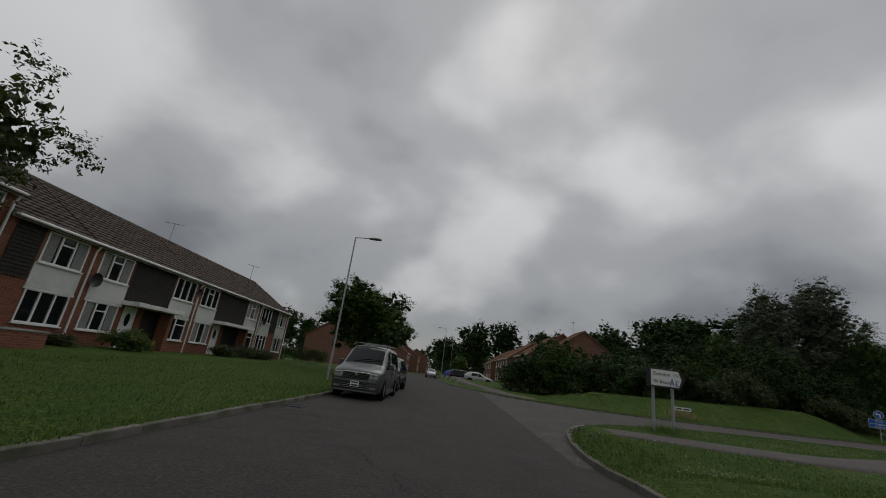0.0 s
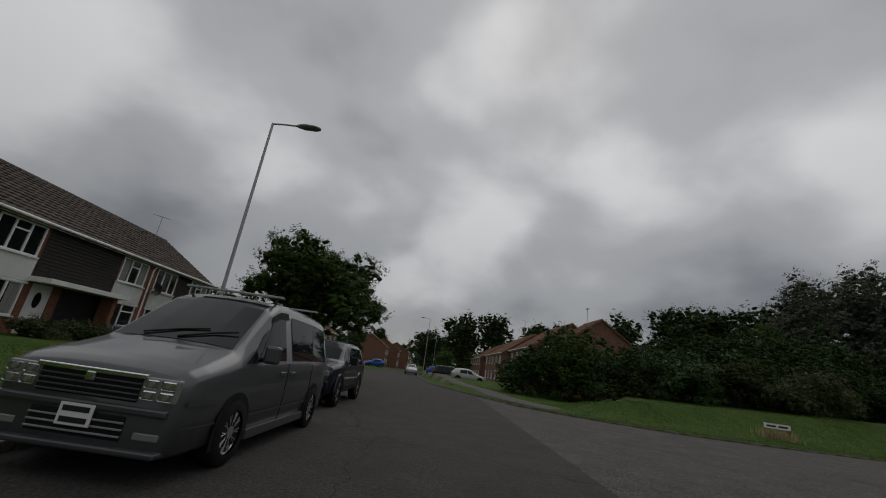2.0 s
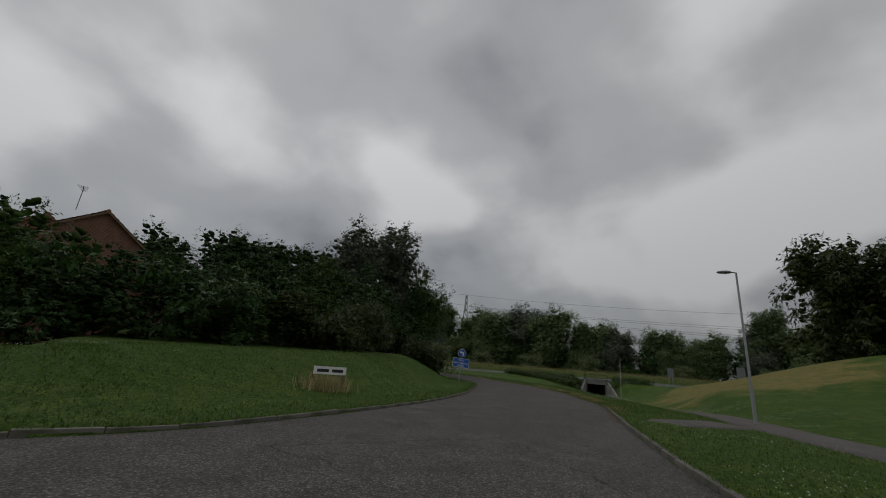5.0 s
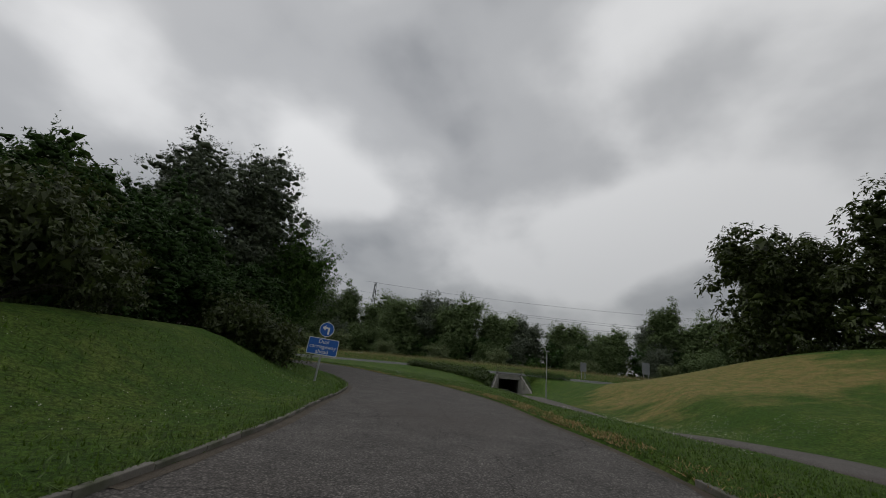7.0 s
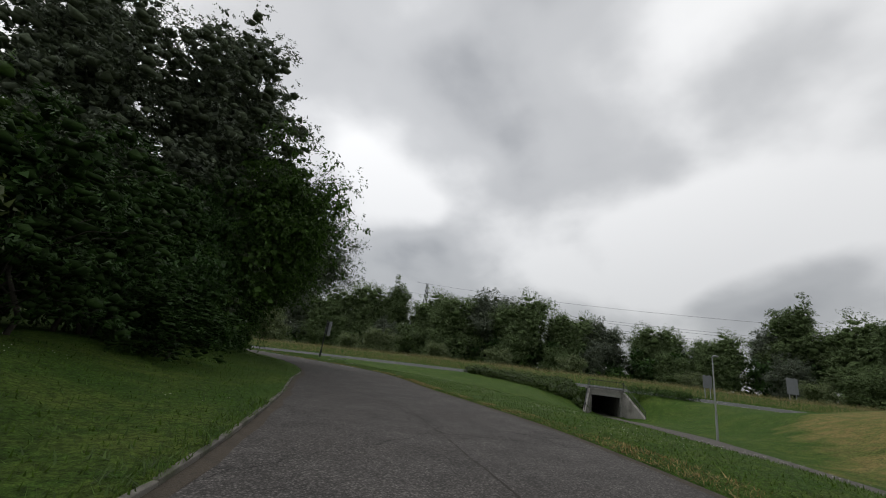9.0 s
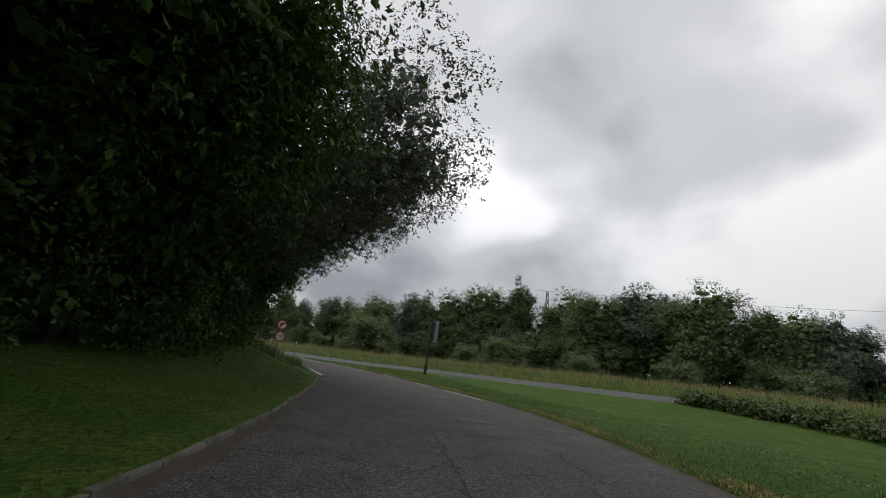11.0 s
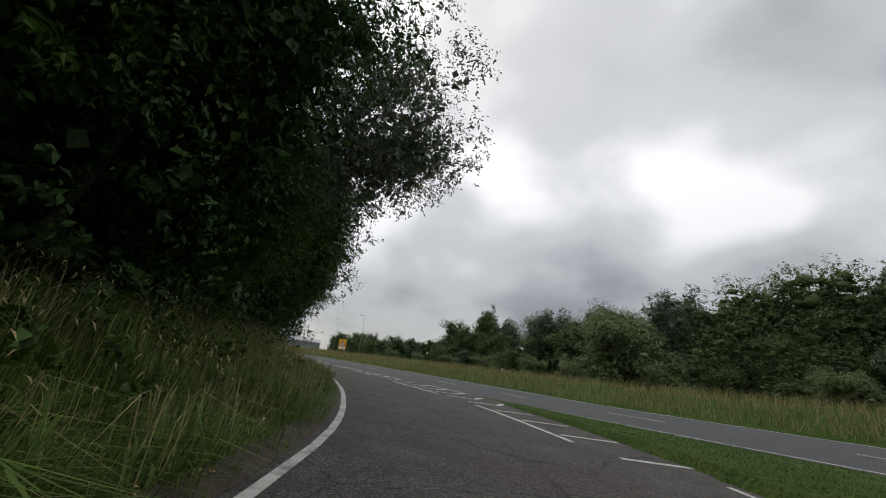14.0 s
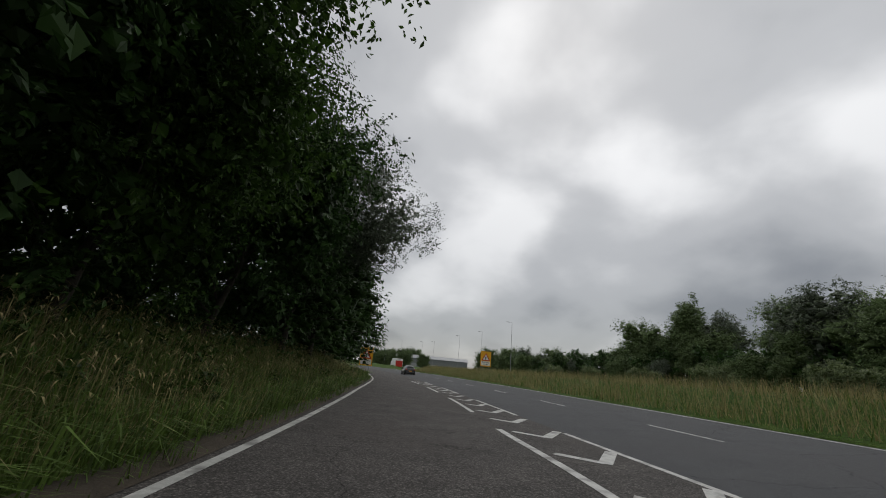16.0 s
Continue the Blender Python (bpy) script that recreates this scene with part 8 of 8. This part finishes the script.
ball = make_tree("shrub", "tall clipped rounded bush by the forecourt", 48, 3.6, (1.4, 1.4, 1.7), 1.9, 0.16, "leaf", 3500, 60, 0.4, 0.06, stems=3, kind_name="shrub", skirt=14, rough=0.1)
settle(ball, 2.6, 68.5)


def box_lorry(m):
    """A rigid lorry seen from behind, far along the carriageway."""
    root = thing("lorry", "white and red box lorry far along the carriageway", "lorry", m)
    cuboid(root, "cargo_box", (-1.25, 1.25, 2.2, 8.2, 1.0, 3.7), "white", 0.05)
    cuboid(root, "rear_panel", (-1.15, 1.15, 8.2, 8.24, 1.1, 3.0), "sign_red", 0.02)
    cuboid(root, "cab", (-1.2, 1.2, 0.0, 2.1, 0.6, 2.8), "white", 0.15)
    cuboid(root, "chassis", (-0.5, 0.5, 0.4, 8.1, 0.6, 1.0), "dark_metal", 0.02)
    for y in (1.1, 6.4):
        for side in (-1, 1):
            wheel(root, side * 1.0, y, 0.48, 0.3, side, 6)


box_lorry(pose(58.8, 252.2, 0.1, 0, 0, 200))


def warehouse():
    """A long low industrial shed at the end of the road."""
    root = thing("warehouse", "long low blue-grey industrial shed in the distance", "building", pose(68.5, 324.1, 1.0, 0, 0, 3))
    cuboid(root, "wall", (-19, 19, 0, 14, -3, 5.4), "sign_grey", 0.0, "ribbed blue-grey cladding")
    bm = bmesh.new()
    v = [bm.verts.new(q) for q in ((-19.4, -0.4, 5.4), (19.4, -0.4, 5.4), (19.4, 7, 7.2), (-19.4, 7, 7.2), (19.4, 14.4, 5.4), (-19.4, 14.4, 5.4))]
    for f in ((0, 1, 2, 3), (3, 2, 4, 5), (1, 4, 2), (0, 3, 5)):
        bm.faces.new([v[i] for i in f])
    part("roof", bm, "sign_grey", root)
    for k in range(38):
        cuboid(root, "cladding_rib", (-19 + k, -18.9 + k, -0.06, 0.0, -3, 5.3), "sign_grey", 0.0)
    for x in (-12, -2, 9):
        cuboid(root, "shutter_door", (x, x + 4, -0.1, -0.061, -3, 2.6), "galv", 0.01)


warehouse()
